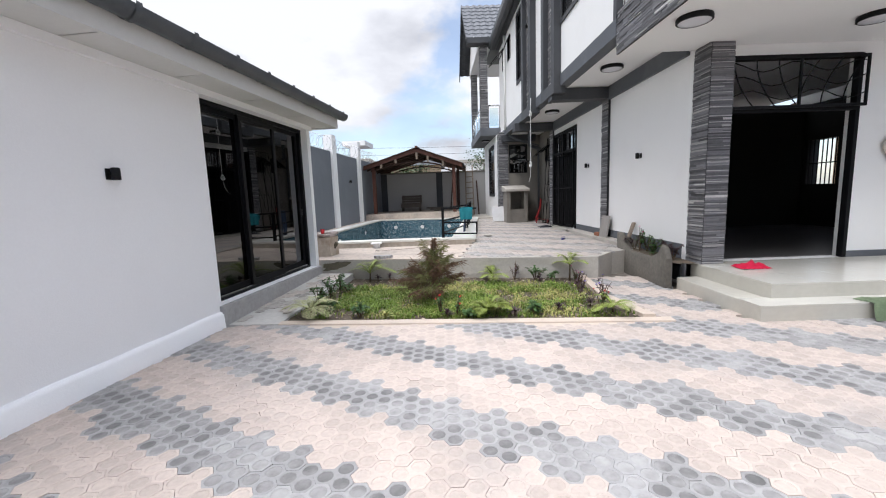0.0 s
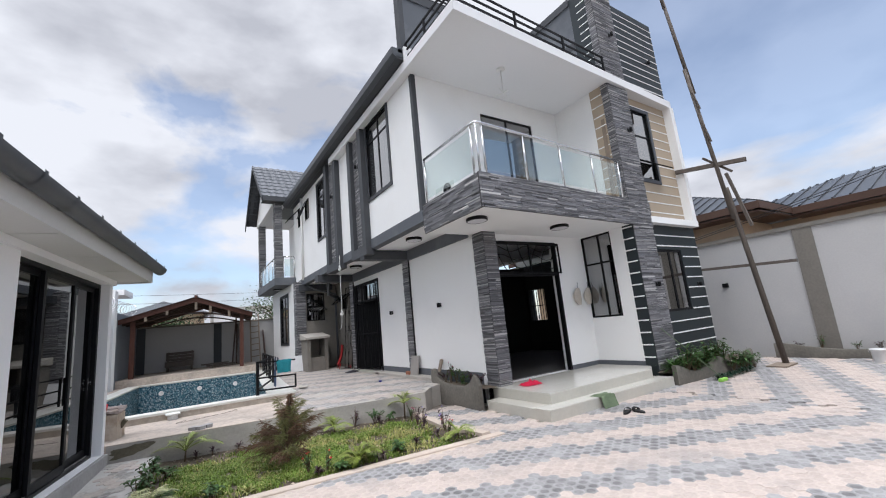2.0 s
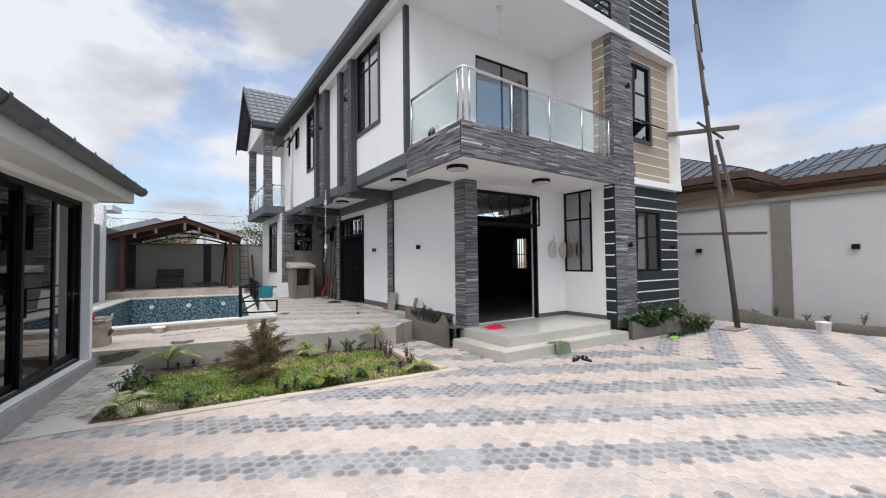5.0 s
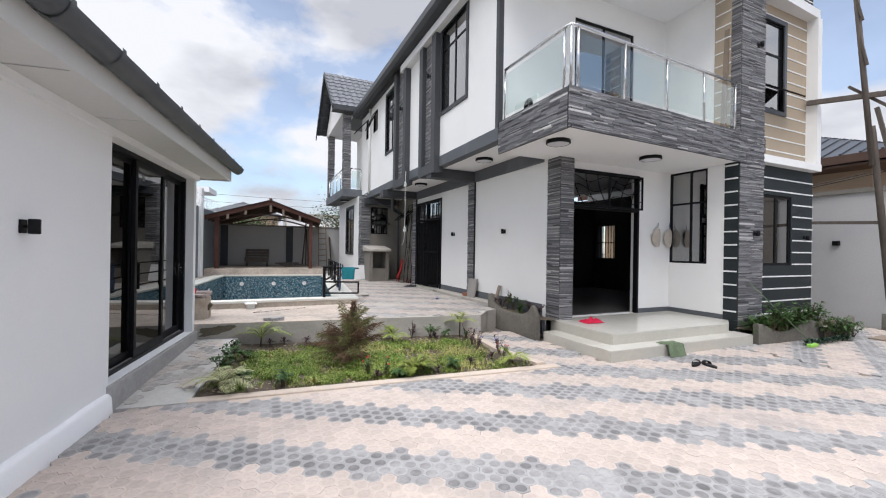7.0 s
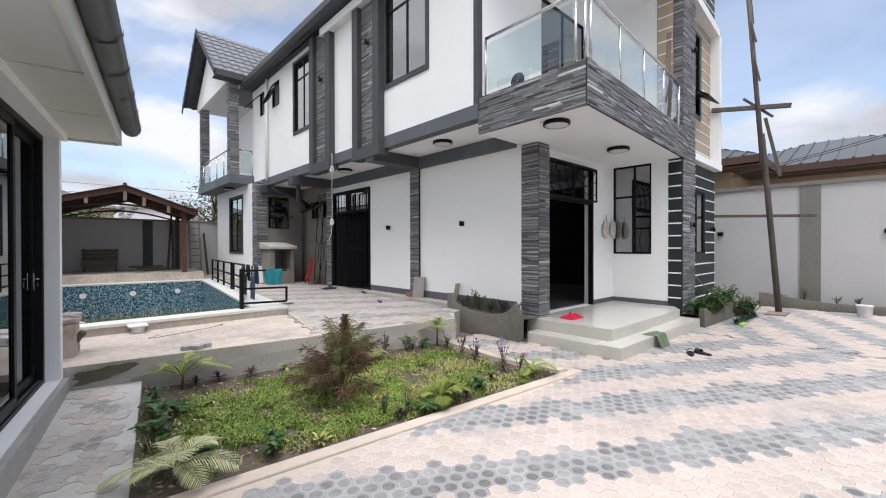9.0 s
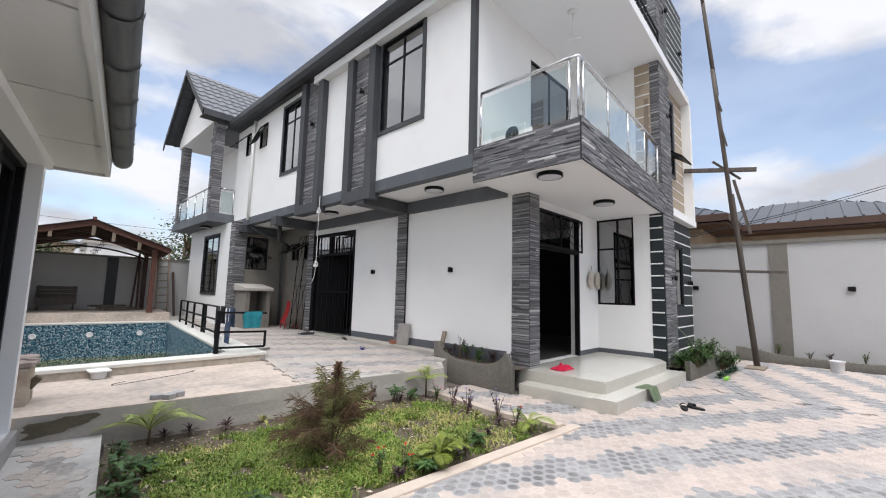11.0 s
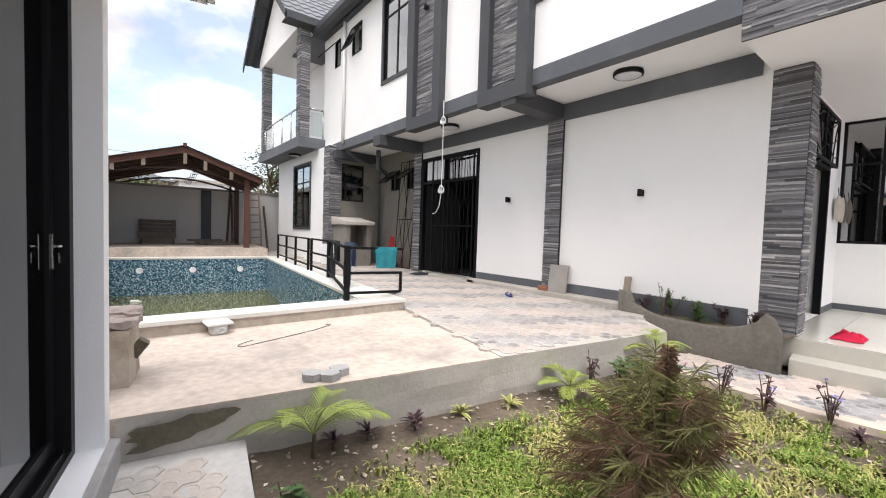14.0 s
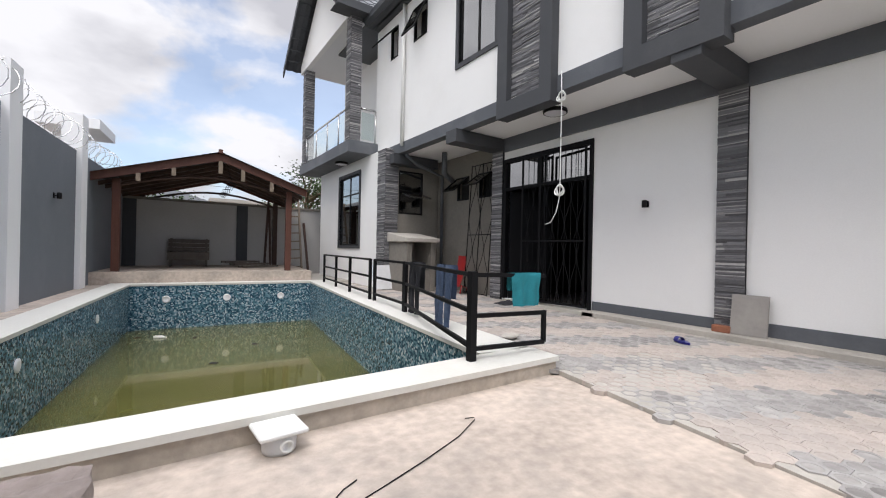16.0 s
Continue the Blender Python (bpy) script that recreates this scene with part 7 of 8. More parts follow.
def palm_plant(at_, n, length, rng, label, cat="palm", height=0.1, material=None, group="small palms"):
    """A young palm: arching fronds, each with two rows of leaflets."""
    th = thing("palm", at_, label, cat, group)
    o = Vector(at_)
    bm = bmesh.new()
    tube(bm, [o + Vector((0, 0, -0.02)), o + Vector((0.01, 0.01, height))], [0.018, 0.012], 6)
    part("stem", bm, STEM, th)
    for q in range(n):
        a = 2 * math.pi * q / n + rng.uniform(-0.4, 0.4)
        el = rng.uniform(0.5, 1.25)
        ln = length * rng.uniform(0.7, 1.1)
        d = Vector((math.cos(a) * math.cos(el), math.sin(a) * math.cos(el), math.sin(el)))
        bm = bmesh.new()
        pts = [o + Vector((0, 0, height)) + d * (ln * k / 10) - Vector((0, 0, 0.55 * ln * (k / 10) ** 2)) for k in range(11)]
        tube(bm, pts, [0.006 - 0.0004 * k for k in range(11)], 4, False)
        for k in range(2, 22):
            f = k / 22
            i = min(9, int(f * 10))
            p = pts[i].lerp(pts[i + 1], f * 10 - i)
            t = (pts[i + 1] - pts[i]).normalized()
            side = t.cross(Vector((0, 0, 1))).normalized()
            for s in (-1, 1):
                leaf_blade(bm, p, side * s * 0.8 + t * 0.75 + Vector((0, 0, 0.15)), ln * 0.36 * math.sin(math.pi * (0.15 + 0.8 * f)), 0.0105, 0.3, 0, 3)
        part("frond", bm, material or LEAF_Y, th)
    return th


def rosette(at_, n, length, width, material, rng, label, cat, group, height=0.04, el=(0.3, 1.3)):
    th = thing("rosette_plant", at_, label, cat, group)
    o = Vector(at_)
    bm = bmesh.new()
    tube(bm, [o + Vector((0, 0, -0.02)), o + Vector((0, 0, height))], [0.01, 0.008], 5)
    part("stem", bm, STEM, th)
    bm = bmesh.new()
    for q in range(n):
        a, e2 = rng.uniform(0, 6.28), rng.uniform(*el)
        leaf_blade(bm, o + Vector((0, 0, height * rng.uniform(0.4, 1))), Vector((math.cos(a) * math.cos(e2), math.sin(a) * math.cos(e2), math.sin(e2))), length * rng.uniform(0.7, 1.1), width, 0.45)
    tagged(part("leaves", bm, material, th), kind="stuff")
    return th


def shrub(at_, h, spread, leaves, size, material, rng, label, flower=None, group="leafy shrubs"):
    th = thing("shrub", at_, label, "shrub", group)
    o = Vector(at_)
    bm = bmesh.new()
    tips = []
    for q in range(7):
        a = rng.uniform(0, 6.28)
        e = o + Vector((spread * rng.uniform(0.2, 1) * math.cos(a), spread * rng.uniform(0.2, 1) * math.sin(a), h * rng.uniform(0.55, 1)))
        mid = o.lerp(e, 0.5) + Vector((0, 0, 0.05))
        tube(bm, [o + Vector((0, 0, -0.02)), mid, e], [0.006, 0.005, 0.003], 4, False)
        tips.append((o, mid, e))
    part("branching_stem", bm, STEM, th)
    bm = bmesh.new()
    for q in range(leaves):
        b0, mid, e = rng.choice(tips)
        f = rng.uniform(0.3, 1)
        p = b0.lerp(mid, f * 2) if f < 0.5 else mid.lerp(e, f * 2 - 1)
        a, el = rng.uniform(0, 6.28), rng.uniform(-0.2, 0.8)
        leaf_blade(bm, p, Vector((math.cos(a) * math.cos(el), math.sin(a) * math.cos(el), math.sin(el))), size * rng.uniform(0.6, 1.2), size * 0.5, 0.4, 0, 3)
    tagged(part("leaves", bm, material, th), kind="stuff")
    if flower:
        for b0, mid, e in tips[:3]:
            bm = bmesh.new()
            for k in range(14):
                a, el = rng.uniform(0, 6.28), rng.uniform(-0.2, 1.3)
                leaf_blade(bm, e + Vector((0, 0, 0.01)), Vector((math.cos(a) * math.cos(el), math.sin(a) * math.cos(el), math.sin(el))), 0.021, 0.014, 0.2, 0, 3)
            part("flower", bm, flower, th)
    return th


PR = random.Random(21)
def gz(x, y, dz=0.0):
    return (x, y, soil_z(x, y) - 0.012 + dz)


palm_plant(gz(-1.72, 5.3), 9, 0.5, PR, "wispy young palm at the garden's front corner", material=mat("pale_palm_leaf", (0.38, 0.39, 0.2), 0.55, grain=20, var=0.25, blotch=3, bump=0.05, rand=0.3, island=True))
palm_plant(gz(-1.3, 7.5), 7, 0.62, PR, "young yellow-green palm beside the deck edge", height=0.16)
palm_plant(gz(0.62, 5.05), 15, 0.42, PR, "bushy bright green cycad-like palm", cat="cycad", height=0.06, material=mat("cycad_leaf", (0.16, 0.2, 0.03), 0.5, grain=20, var=0.25, blotch=3, bump=0.05, rand=0.3, island=True))
palm_plant(gz(2.2, 5.0), 6, 0.45, PR, "thin young palm with yellowing fronds", height=0.08)
palm_plant(gz(2.28, 6.95), 6, 0.5, PR, "young palm with bright fronds by the terrace", height=0.28)
palm_plant(gz(0.95, 7.1), 8, 0.45, PR, "spiky young palm under the terrace edge", height=0.1)
palm_plant((12.35, -0.75, 0.17), 7, 0.5, PR, "drooping young palm in the wall planter", height=0.2)
for x, y in ((-0.92, 7.48), (-0.55, 7.42), (1.55, 5.15), (0.95, 4.98), (2.05, 5.35), (0.1, 5.05), (1.75, 6.95), (-1.15, 7.53)):
    rosette(gz(x, y), 22, 0.15, 0.022, LEAF_P, PR, "small dark purple dracaena", "dracaena", "purple rosettes", 0.08)
YELLOWLEAF = mat("variegated_leaf", (0.33, 0.33, 0.11), 0.5, grain=20, var=0.3, blotch=6, bump=0.05, rand=0.3, island=True)
for x, y in ((-0.12, 7.4), (0.33, 7.28), (2.1, 5.75), (-0.7, 5.12)):
    rosette(gz(x, y), 18, 0.17, 0.026, YELLOWLEAF, PR, "small yellow-striped spider plant", "spider plant", "yellow rosettes", 0.03)
for x, y, h, s in ((-1.72, 6.3, 0.34, 0.16), (-1.68, 6.75, 0.3, 0.15), (-1.78, 5.85, 0.3, 0.18), (-1.5, 6.55, 0.2, 0.14), (-1.05, 5.22, 0.2, 0.16), (-1.5, 5.4, 0.18, 0.14), (1.7, 7.05, 0.26, 0.2), (1.2, 5.02, 0.2, 0.16), (0.35, 5.0, 0.14, 0.12), (1.95, 6.98, 0.2, 0.16)):
    shrub(gz(x, y), h, s, 70, 0.085, LEAF, PR, "low leafy green shrub in the garden")
for x, y, fl, lab in ((0.02, 5.2, FLOWER, "thin shrub with small red flowers"), (0.22, 5.12, FLOWER, "thin shrub with small red flowers"), (2.32, 6.75, FLOWER_P, "rose bush with pink blooms"), (2.1, 5.12, FLOWER, "sparse shrub with one red flower")):
    shrub(gz(x, y), 0.3, 0.1, 45, 0.05, LEAF, PR, lab, fl, "flowering shrubs")
for x, y in ((2.12, 5.95), (1.35, 7.15), (2.2, 6.3), (2.3, 5.55)):
    shrub(gz(x, y), 0.36, 0.16, 34, 0.07, LEAF_P, PR, "sparse dark-leaved shrub at the garden edge", FLOWER_V if y < 6.1 else None, "dark shrubs")
# planter plants
for k in range(5):
    shrub((3.82 + 0.08 * (k % 2), 7.8 - 0.33 * k, 0.38), 0.3 + 0.1 * (k == 1), 0.2, 110, 0.065, LEAF_P if k in (0, 3, 4) else LEAF, PR, "small shrub in the cement planter", None, "planter shrubs")
shrub((3.8, 7.55, 0.38), 0.45, 0.14, 60, 0.05, LEAF, PR, "tall thin rose shoot in the cement planter", FLOWER_P, "planter shrubs")
rosette((3.8, 7.1, 0.38), 20, 0.28, 0.03, LEAF, PR, "fern-like green plant in the cement planter", "fern", "planter ferns")
for k in range(9):
    x = 7.55 + 0.22 * k
    rosette((x, 4.5 - 0.01 * k + 0.12 * (k % 2), 0.24), 46, 0.5, 0.04, LEAF, PR, "dense strap-leaved plant in the tower planter", "plant", "tower planter plants")
for k in range(7):
    shrub((7.75 + 0.27 * k, 4.32, 0.2), 0.6, 0.3, 130, 0.1, LEAF, PR, "bushy green plant spilling over the tower planter", None, "tower planter plants")
for k in range(9):
    rosette((8.25 + 0.17 * k, 3.98 - 0.01 * k, 0.0), 26, 0.2, 0.03, mat("dark_strap_leaf", (0.025, 0.06, 0.035), 0.45, grain=20, var=0.25, blotch=5, bump=0.05, rand=0.3, island=True) if k == 0 else bpy.data.materials["dark_strap_leaf"], PR, "dark green potted seedling in front of the planter", "seedling", "potted seedlings")
for k in range(13):
    y = 3.4 - 0.55 * k + PR.uniform(-0.1, 0.1)
    shrub((12.32, y + 0.4, 0.16), PR.uniform(0.2, 0.5), 0.13, 55, 0.06, LEAF if k % 3 else LEAF_P, PR, "small shrub in the long wall planter", None, "wall planter shrubs")

for k in range(6):
    shrub((9.3 + 0.17 * k, 4.1 - 0.1 * (k % 2), 0.0), 0.62 - 0.05 * k, 0.26, 110, 0.09, LEAF, PR, "bushy green plant growing beside the tower planter", None, "tower planter plants")

# dry feathery conifer in the middle of the garden
def feathery_bush(x, y, h, r, rng):
    th = thing("conifer_bush", gz(x, y), "half-dead feathery conifer, brown below and olive at the tips", "bush")
    o = Vector(gz(x, y))
    stems, brown, green = bmesh.new(), bmesh.new(), bmesh.new()
    for q in range(66):
        a = rng.uniform(0, 6.28)
        rise = rng.random() ** 0.8
        out = r * (1.05 - 0.8 * rise) * rng.uniform(0.55, 1.1)
        z0 = h * 0.55 * rise * rng.uniform(0.3, 1)
        p0 = o + Vector((0.04 * math.cos(a), 0.04 * math.sin(a), z0))
        e = o + Vector((out * math.cos(a), out * math.sin(a), z0 + h * (0.16 + 0.34 * rise) * rng.uniform(0.6, 1.1)))
        m1 = p0.lerp(e, 0.5) + Vector((0, 0, 0.1))
        tip = e + Vector((0.06 * math.cos(a), 0.06 * math.sin(a), -0.05 if rise < 0.5 else 0.04))
        tube(stems, [p0, m1, e, tip], [0.006, 0.004, 0.003, 0.001], 4, False)
        target = green if rng.random() < 0.14 + 0.32 * rise else brown
        for k in range(95):
            f = rng.uniform(0.3, 1)
            p = p0.lerp(m1, f * 2) if f < 0.5 else m1.lerp(e, f * 2 - 1)
            d = (e - p0).normalized() * 0.6 + Vector((rng.gauss(0, 0.5), rng.gauss(0, 0.5), rng.gauss(-0.45, 0.35)))
            d = d.normalized() * rng.uniform(0.05, 0.15)
            s = d.cross(Vector((rng.uniform(-1, 1), rng.uniform(-1, 1), 0.6))).normalized() * 0.0012
            target.faces.new([target.verts.new(v) for v in (p - s, p + s, p + d * 0.6 + s * 0.8 - Vector((0, 0, 0.01)), p + d - Vector((0, 0, 0.03)))])
    tube(stems, [o, o + Vector((0.02, 0, h * 0.5)), o + Vector((0.06, 0.03, h))], [0.016, 0.011, 0.003], 6)
    for k in range(900):
        f = rng.uniform(0.35, 1.02)
        p = o + Vector((0.05 * f, 0.02, h * f))
        a = rng.uniform(0, 6.28)
        d = Vector((math.cos(a), math.sin(a), rng.uniform(-0.1, 0.9))).normalized() * rng.uniform(0.05, 0.2) * (1.3 - f)
        s = d.cross(Vector((0, 0.3, 1))).normalized() * 0.0016
        (green if f < 0.85 else brown).faces.new([(green if f < 0.85 else brown).verts.new(v) for v in (p - s, p + s, p + d * 0.7 + s, p + d - Vector((0, 0, 0.02)))])
    part("branching_stem", stems, STEM, th)
    tagged(part("dry_foliage", brown, BROWNBUSH, th, "brown dry needles"), kind="stuff")
    tagged(part("green_foliage", green, BUSHGREEN, th, "olive green needles"), kind="stuff")


feathery_bush(-0.1, 5.85, 0.92, 0.74, PR)

# grass of the garden
def grass_field(name, count, seed, material, label, dry):
    rng = np.random.default_rng(seed)
    verts, faces = [], []
    made = 0
    while made < count:
        x, y = rng.uniform(-2.0, 2.5), rng.uniform(4.75, 7.9)
        if not in_poly(x, y, GARDEN):
            continue
        u = (x + 2) / 4.4
        back = 7.92 - 0.155 * (x + 1.6) - y          # distance to the deck
        front = y - (5.2 - 0.105 * (x + 2.0))
        left, right = x - (-1.95 + 0.14 * (y - 5.2)), 2.35 - x
        dens = min(1, max(0, (back - 0.5) / 0.4)) * min(1, max(0.05, (left - 0.22) / 0.25)) * min(1, max(0.1, (right - 0.25) / 0.35)) * min(1, max(0.25, front / 0.25))
        nz = noise.noise(Vector((x * 1.6, y * 1.6, 4.0 + seed)))
        dens *= min(1, max(0.03, 0.5 + 2.2 * nz + 1.5 * noise.noise(Vector((x * 5.5, y * 5.5, 2.0))) - (0.45 if x > 0.5 else 0.0) * (0.3 if not dry else -0.5)))
        if rng.random() > dens:
            continue
        z = soil_z(x, y) - 0.014
        a, ln, lean = rng.uniform(0, 6.283), rng.uniform(0.03, 0.095), rng.uniform(0.2, 1.1)
        if dry:
            lean += 0.4
        w = rng.uniform(0.0035, 0.0085)
        dx, dy = math.cos(a), math.sin(a)
        sx, sy = -dy * w, dx * w
        i = len(verts)
        h1, o1 = ln * 0.55, ln * 0.28 * lean
        h2, o2 = ln * max(0.25, 0.95 - 0.42 * lean), ln * 0.85 * lean
        verts += [(x - sx, y - sy, z), (x + sx, y + sy, z), (x + dx * o1 + sx * 0.9, y + dy * o1 + sy * 0.9, z + h1), (x + dx * o1 - sx * 0.9, y + dy * o1 - sy * 0.9, z + h1), (x + dx * o2, y + dy * o2, z + h2)]
        faces += [(i, i + 1, i + 2, i + 3), (i + 3, i + 2, i + 4)]
        made += 1
    me = bpy.data.meshes.new(name)
    me.from_pydata(verts, [], faces)
    me.materials.append(material)
    tagged(new(name, me), label, "grass", kind="stuff")


grass_field("grass", 30000, 3, GRASS, "lush uneven green grass in the garden", False)
grass_field("dry_grass", 9000, 8, GRASS_DRY, "thin yellowed grass among the green", True)
# leaf litter and pebbles on the soil
verts, faces = [], []
LR = random.Random(5)
for k in range(1500):
    x, y = LR.uniform(-2.0, 2.5), LR.uniform(4.75, 7.9)
    if not in_poly(x, y, GARDEN):
        continue
    s, a = LR.uniform(0.008, 0.03), LR.uniform(0, 6.28)
    z = soil_z(x, y) - 0.008
    i = len(verts)
    verts += [(x + s * math.cos(a + q * 1.57) * (1 if q % 2 else 0.6), y + s * math.sin(a + q * 1.57) * (1 if q % 2 else 0.6), z + LR.uniform(0, 0.012)) for q in range(4)] + [(x, y, z + s * 0.5)]
    faces += [(i, i + 1, i + 4), (i + 1, i + 2, i + 4), (i + 2, i + 3, i + 4), (i + 3, i, i + 4)]
me = bpy.data.meshes.new("leaf_litter")
me.from_pydata(verts, [], faces)
me.materials.append(mat("litter", (0.4, 0.33, 0.26), 0.9, grain=20, var=0.3, blotch=4, bump=0.1, rand=0.6, island=True))
tagged(new("leaf_litter", me), "dry leaves and pebbles scattered on the soil", "litter", kind="stuff")

# ---------- pavers: three-lobed, with a shallow disc in each lobe ----------
PITCH = 0.122
HR = PITCH / math.sqrt(3)


def paver_mesh(name, mats, grey):
    """One paver of three hexagonal lobes, its top at z = 0."""
    verts, faces, mi = [], [], []
    cents = [(0, 0), (PITCH, 0), (PITCH / 2, PITCH * math.sqrt(3) / 2)]
    gx, gy = PITCH / 2, PITCH * math.sqrt(3) / 6
    k0 = 2 if grey else 0
    for cx, cy in cents:
        i = len(verts)
        hexv = [(cx + HR * math.cos(math.pi / 6 + math.pi / 3 * k), cy + HR * math.sin(math.pi / 6 + math.pi / 3 * k)) for k in range(6)]
        sh = 0.987
        hexv = [((x - gx) * sh, (y - gy) * sh) for x, y in hexv]
        ccx, ccy = (cx - gx) * sh, (cy - gy) * sh
        verts += [(x, y, 0) for x, y in hexv]
        verts += [(x * 1.012, y * 1.012, -0.035) for x, y in hexv]
        for r, z in ((0.0485, 0.0), (0.045, -0.0035)):
            verts += [(ccx + r * math.cos(math.pi / 6 * q + math.pi / 6), ccy + r * math.sin(math.pi / 6 * q + math.pi / 6), z) for q in range(12)]
        for k in range(6):
            a, b = i + k, i + (k + 1) % 6
            faces.append((i + 6 + k, i + 6 + (k + 1) % 6, b, a)), mi.append(0)
            c0, c1, c2 = i + 12 + 2 * k, i + 12 + (2 * k + 1) % 12, i + 12 + (2 * k + 2) % 12
            faces.append((a, c1, c0)), mi.append(0)
            faces.append((a, b, c2, c1)), mi.append(0)
        for q in range(12):
            faces.append((i + 12 + q, i + 12 + (q + 1) % 12, i + 24 + (q + 1) % 12, i + 24 + q)), mi.append(0)
        faces.append(tuple(i + 24 + q for q in range(12))), mi.append(1)
    me = bpy.data.meshes.new(name)
    me.from_pydata(verts, [], faces)
    for m in mats[k0:k0 + 2]:
        me.materials.append(m)
    me.polygons.foreach_set("material_index", mi)
    return me, verts, faces, mi


def is_grey(x, y):
    w = 0.05 * noise.noise(Vector((x * 2, y * 2, 9)))
    if x < 6.7:
        f = (0.51 * x + 0.86 * y - 2.33 + w) / 0.97
    else:
        f = (-0.43 * x + 0.9 * y + 1.8 + w) / 0.93
    return abs(f - round(f)) < 0.235


def lattice(angle, x0, x1, y0, y1):
    """Centres and turns of the pavers in a field of that angle."""
    s, c = math.sin(angle), math.cos(angle)
    R_ = int(max(x1 - x0, y1 - y0) / PITCH * 1.4)
    ox, oy = (x0 + x1) / 2, (y0 + y1) / 2
    for i in range(-R_, R_):
        for j in range(-R_, R_):
            if (i - j) % 3:
                continue
            lx, ly = PITCH * (i + j / 2 + 0.5), PITCH * math.sqrt(3) / 2 * (j + 1 / 3)
            x, y = ox + c * lx - s * ly, oy + s * lx + c * ly
            if x0 < x < x1 and y0 < y < y1:
                yield x, y


LBI = LB.inverted()
STEPS_ = [(3.76, 4.56), (7.35, 4.5), (10.55, 4.3), (10.65, 4.9), (7.3, 6.5), (3.78, 6.2)]
GARD_OUT = [(-2.1, 4.94), (2.76, 4.53), (2.38, 5.7), (2.54, 7.4), (-1.5, 8.1)]
PATH_ = [(-3.1, 5.05), (-2.0, 4.97), (-1.6, 8.2), (-2.6, 8.2)]
TERR = [(0.47, 7.55), (2.78, 7.17), (3.25, 7.66), (3.5, 8.14), (3.7, 8.2), (3.7, 14.2), (4.2, 14.2), (4.2, 16.8), (2.55, 16.9), (2.5, 18.9), (1.9, 18.9), (0.96, 9.9)]


def drive_ok(x, y):
    q = LBI @ Vector((x, y, 0))
    if q.x < 0.0 and q.y < 0.1:
        return False
    if y > 7.15 or x > 12.0 or in_poly(x, y, STEPS_) or in_poly(x, y, GARD_OUT) or in_poly(x, y, PATH_):
        return False
    if y > max(4.6, 4.9 - 0.102 * (x + 2.06) + 0.1) and not (2.4 < x < 3.66) and x < 10.7:
        return False
    return True


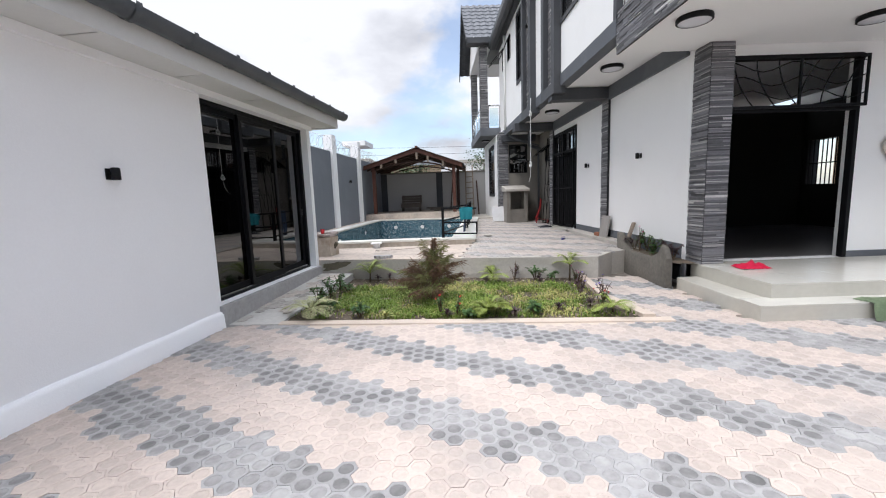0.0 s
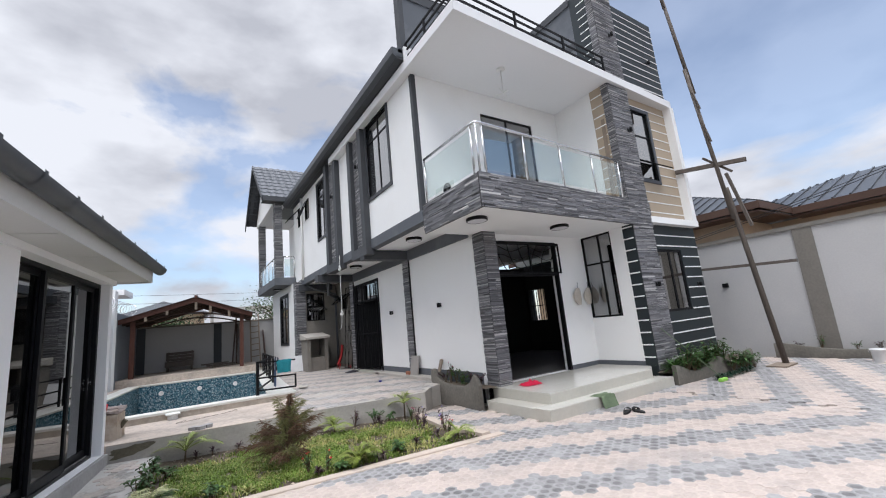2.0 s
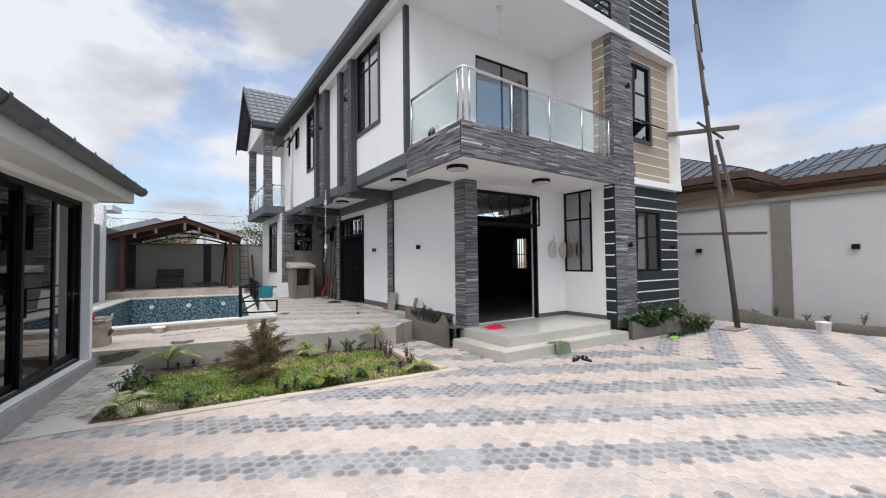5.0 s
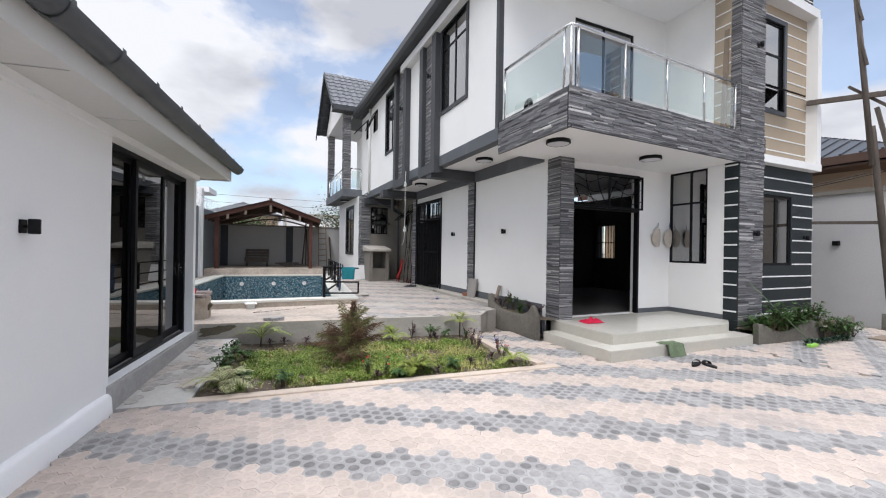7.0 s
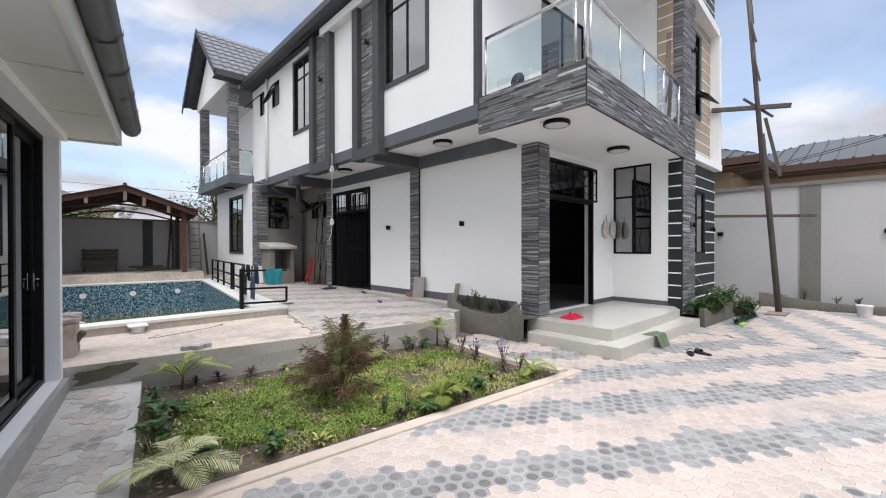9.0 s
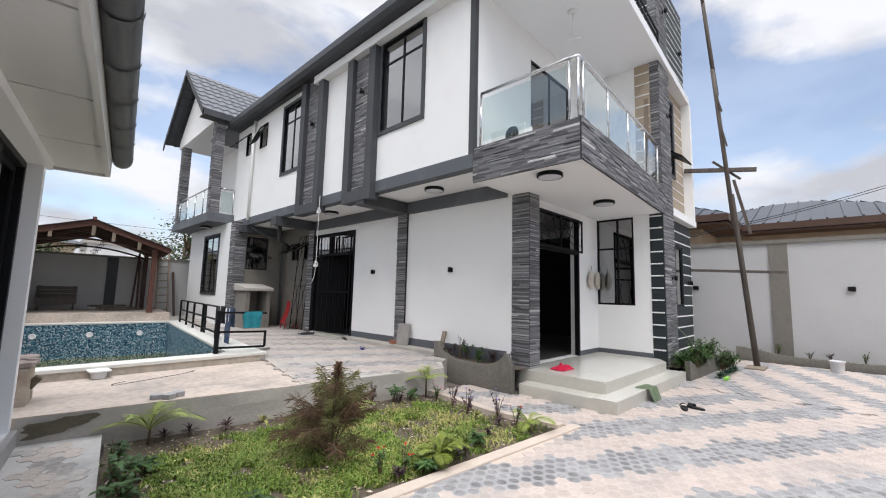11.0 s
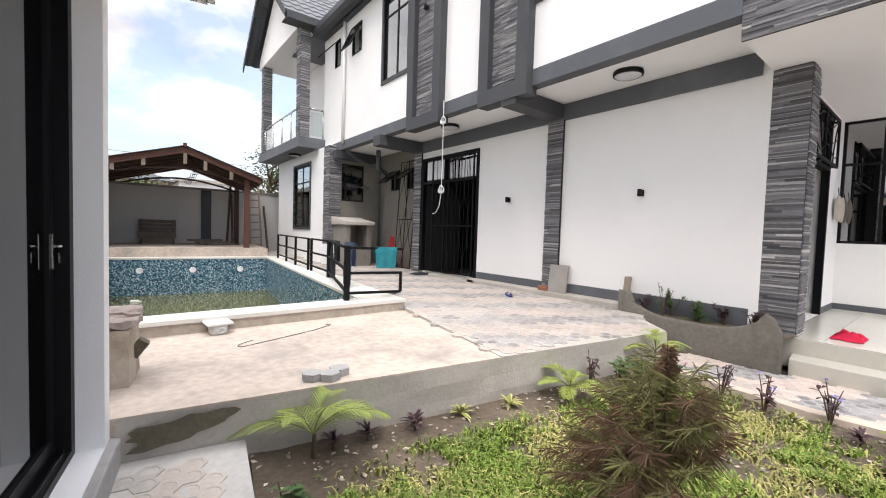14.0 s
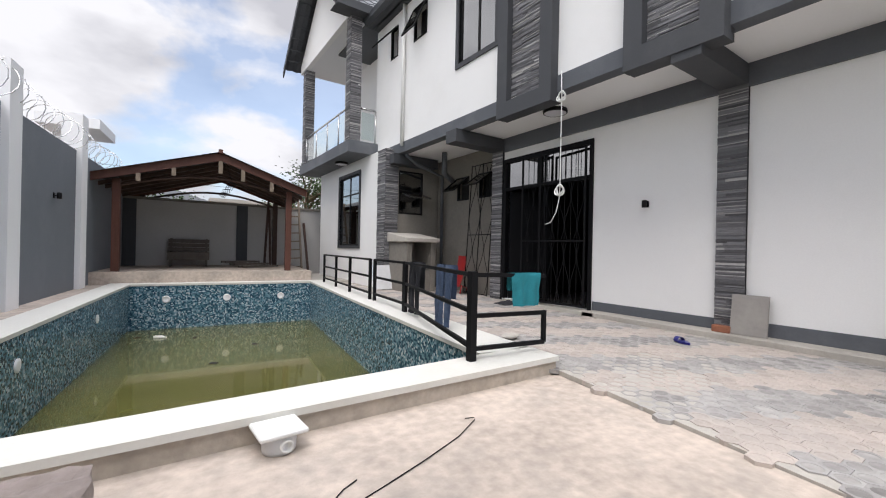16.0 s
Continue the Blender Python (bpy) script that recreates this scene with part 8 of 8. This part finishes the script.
def lay(field, z, name, owner, near, ok, angle, seed, single=PAVE, joined_mats=PAVE_I):
    rng = random.Random(seed)
    meshes = {g: paver_mesh(name + ("_grey" if g else "_pink"), single, g) for g in (True, False)}
    joined = {True: ([], [], []), False: ([], [], [])}
    count = 0
    for x, y in field:
        if not ok(x, y):
            continue
        g = is_grey(x, y)
        zz = z + rng.uniform(-0.002, 0.002) + 0.006 * noise.noise(Vector((x * 0.7, y * 0.7, 0)))
        m = Matrix.Translation((x + rng.uniform(-1, 1) * 0.0012, y + rng.uniform(-1, 1) * 0.0012, zz)) @ Euler((rng.uniform(-1, 1) * 0.006, rng.uniform(-1, 1) * 0.006, angle + rng.uniform(-1, 1) * 0.01)).to_matrix().to_4x4()
        if near(x, y) and count < 300:
            ob = new("paver", meshes[g][0])
            ob.parent = owner
            ob.matrix_parent_inverse = owner.matrix_basis.inverted()
            ob.matrix_basis = m
            count += 1
        else:
            vs, fs, ms = joined[g]
            i = len(vs)
            vs += [(m @ Vector(v))[:] for v in meshes[g][1]]
            fs += [tuple(i + k for k in f) for f in meshes[g][2]]
            ms += meshes[g][3]
    for g, (vs, fs, ms) in joined.items():
        if not vs:
            continue
        me = bpy.data.meshes.new(name)
        me.from_pydata(vs, [], fs)
        for mm in joined_mats[2 if g else 0:4 if g else 2]:
            me.materials.append(mm)
        me.polygons.foreach_set("material_index", ms)
        ob = new("paver_field", me)
        ob.parent = owner
        ob.matrix_parent_inverse = owner.matrix_basis.inverted()
        tagged(ob, "grey pavers with dark discs" if g else "pinkish sand pavers", kind="stuff")


drive = thing("driveway", (2, 2, 0), "worn three-lobed concrete pavers in alternating pink and grey bands", "paving", kind="structure")
lay(lattice(-math.atan2(0.51, 0.86), -4.4, 6.68, -2.6, 7.2), 0.0, "driveway_pavers", drive, lambda x, y: -1.6 < x < 1.6 and 1.55 < y < 4.0, drive_ok, -math.atan2(0.51, 0.86), 1)
lay(lattice(math.atan2(0.43, 0.9), 6.7, 12.1, -3.0, 4.95), 0.0, "driveway_pavers", drive, lambda x, y: False, drive_ok, math.atan2(0.43, 0.9), 2)
terrace = thing("terrace_paving", (2.4, 10, 0.37), "dusty three-lobed pavers on the raised terrace", "paving", kind="structure")
lay(lattice(-math.atan2(0.51, 0.86), 0.3, 4.3, 7.0, 19), 0.386, "terrace_pavers", terrace, lambda x, y: 1.0 < x < 3.0 and 7.3 < y < 10.5, lambda x, y: in_poly(x, y, TERR), -math.atan2(0.51, 0.86), 3, DUSTY, DUSTY_I)


# pavers half buried in the cement of the sloping side path
def path_ok(x, y):
    return in_poly(x, y, [(-2.75, 5.22), (-2.12, 5.16), (-1.82, 7.6), (-2.33, 7.7)]) and noise.noise(Vector((x * 2.3, y * 2.3, 6.0))) > -0.3


side = bpy.data.objects["side_path"]
SMEAR = paver_mats(False, 0.6)
smeared = {g: paver_mesh("smeared_pavers", SMEAR, g)[0] for g in (True, False)}
SR = random.Random(17)
for x, y in lattice(-math.atan2(0.51, 0.86) - 0.2, -3.0, -1.6, 5.1, 7.9):
    if path_ok(x, y):
        f = (y - 5.0) / 2.77
        ob = new("paver", smeared[SR.random() < 0.55])
        ob.parent = side
        ob.matrix_parent_inverse = side.matrix_basis.inverted()
        ob.matrix_basis = Matrix.Translation((x, y, 0.0185 + 0.103 * f + SR.uniform(-0.002, 0.001))) @ Euler((radians(2.05), 0, -math.atan2(0.51, 0.86) - 0.2)).to_matrix().to_4x4()
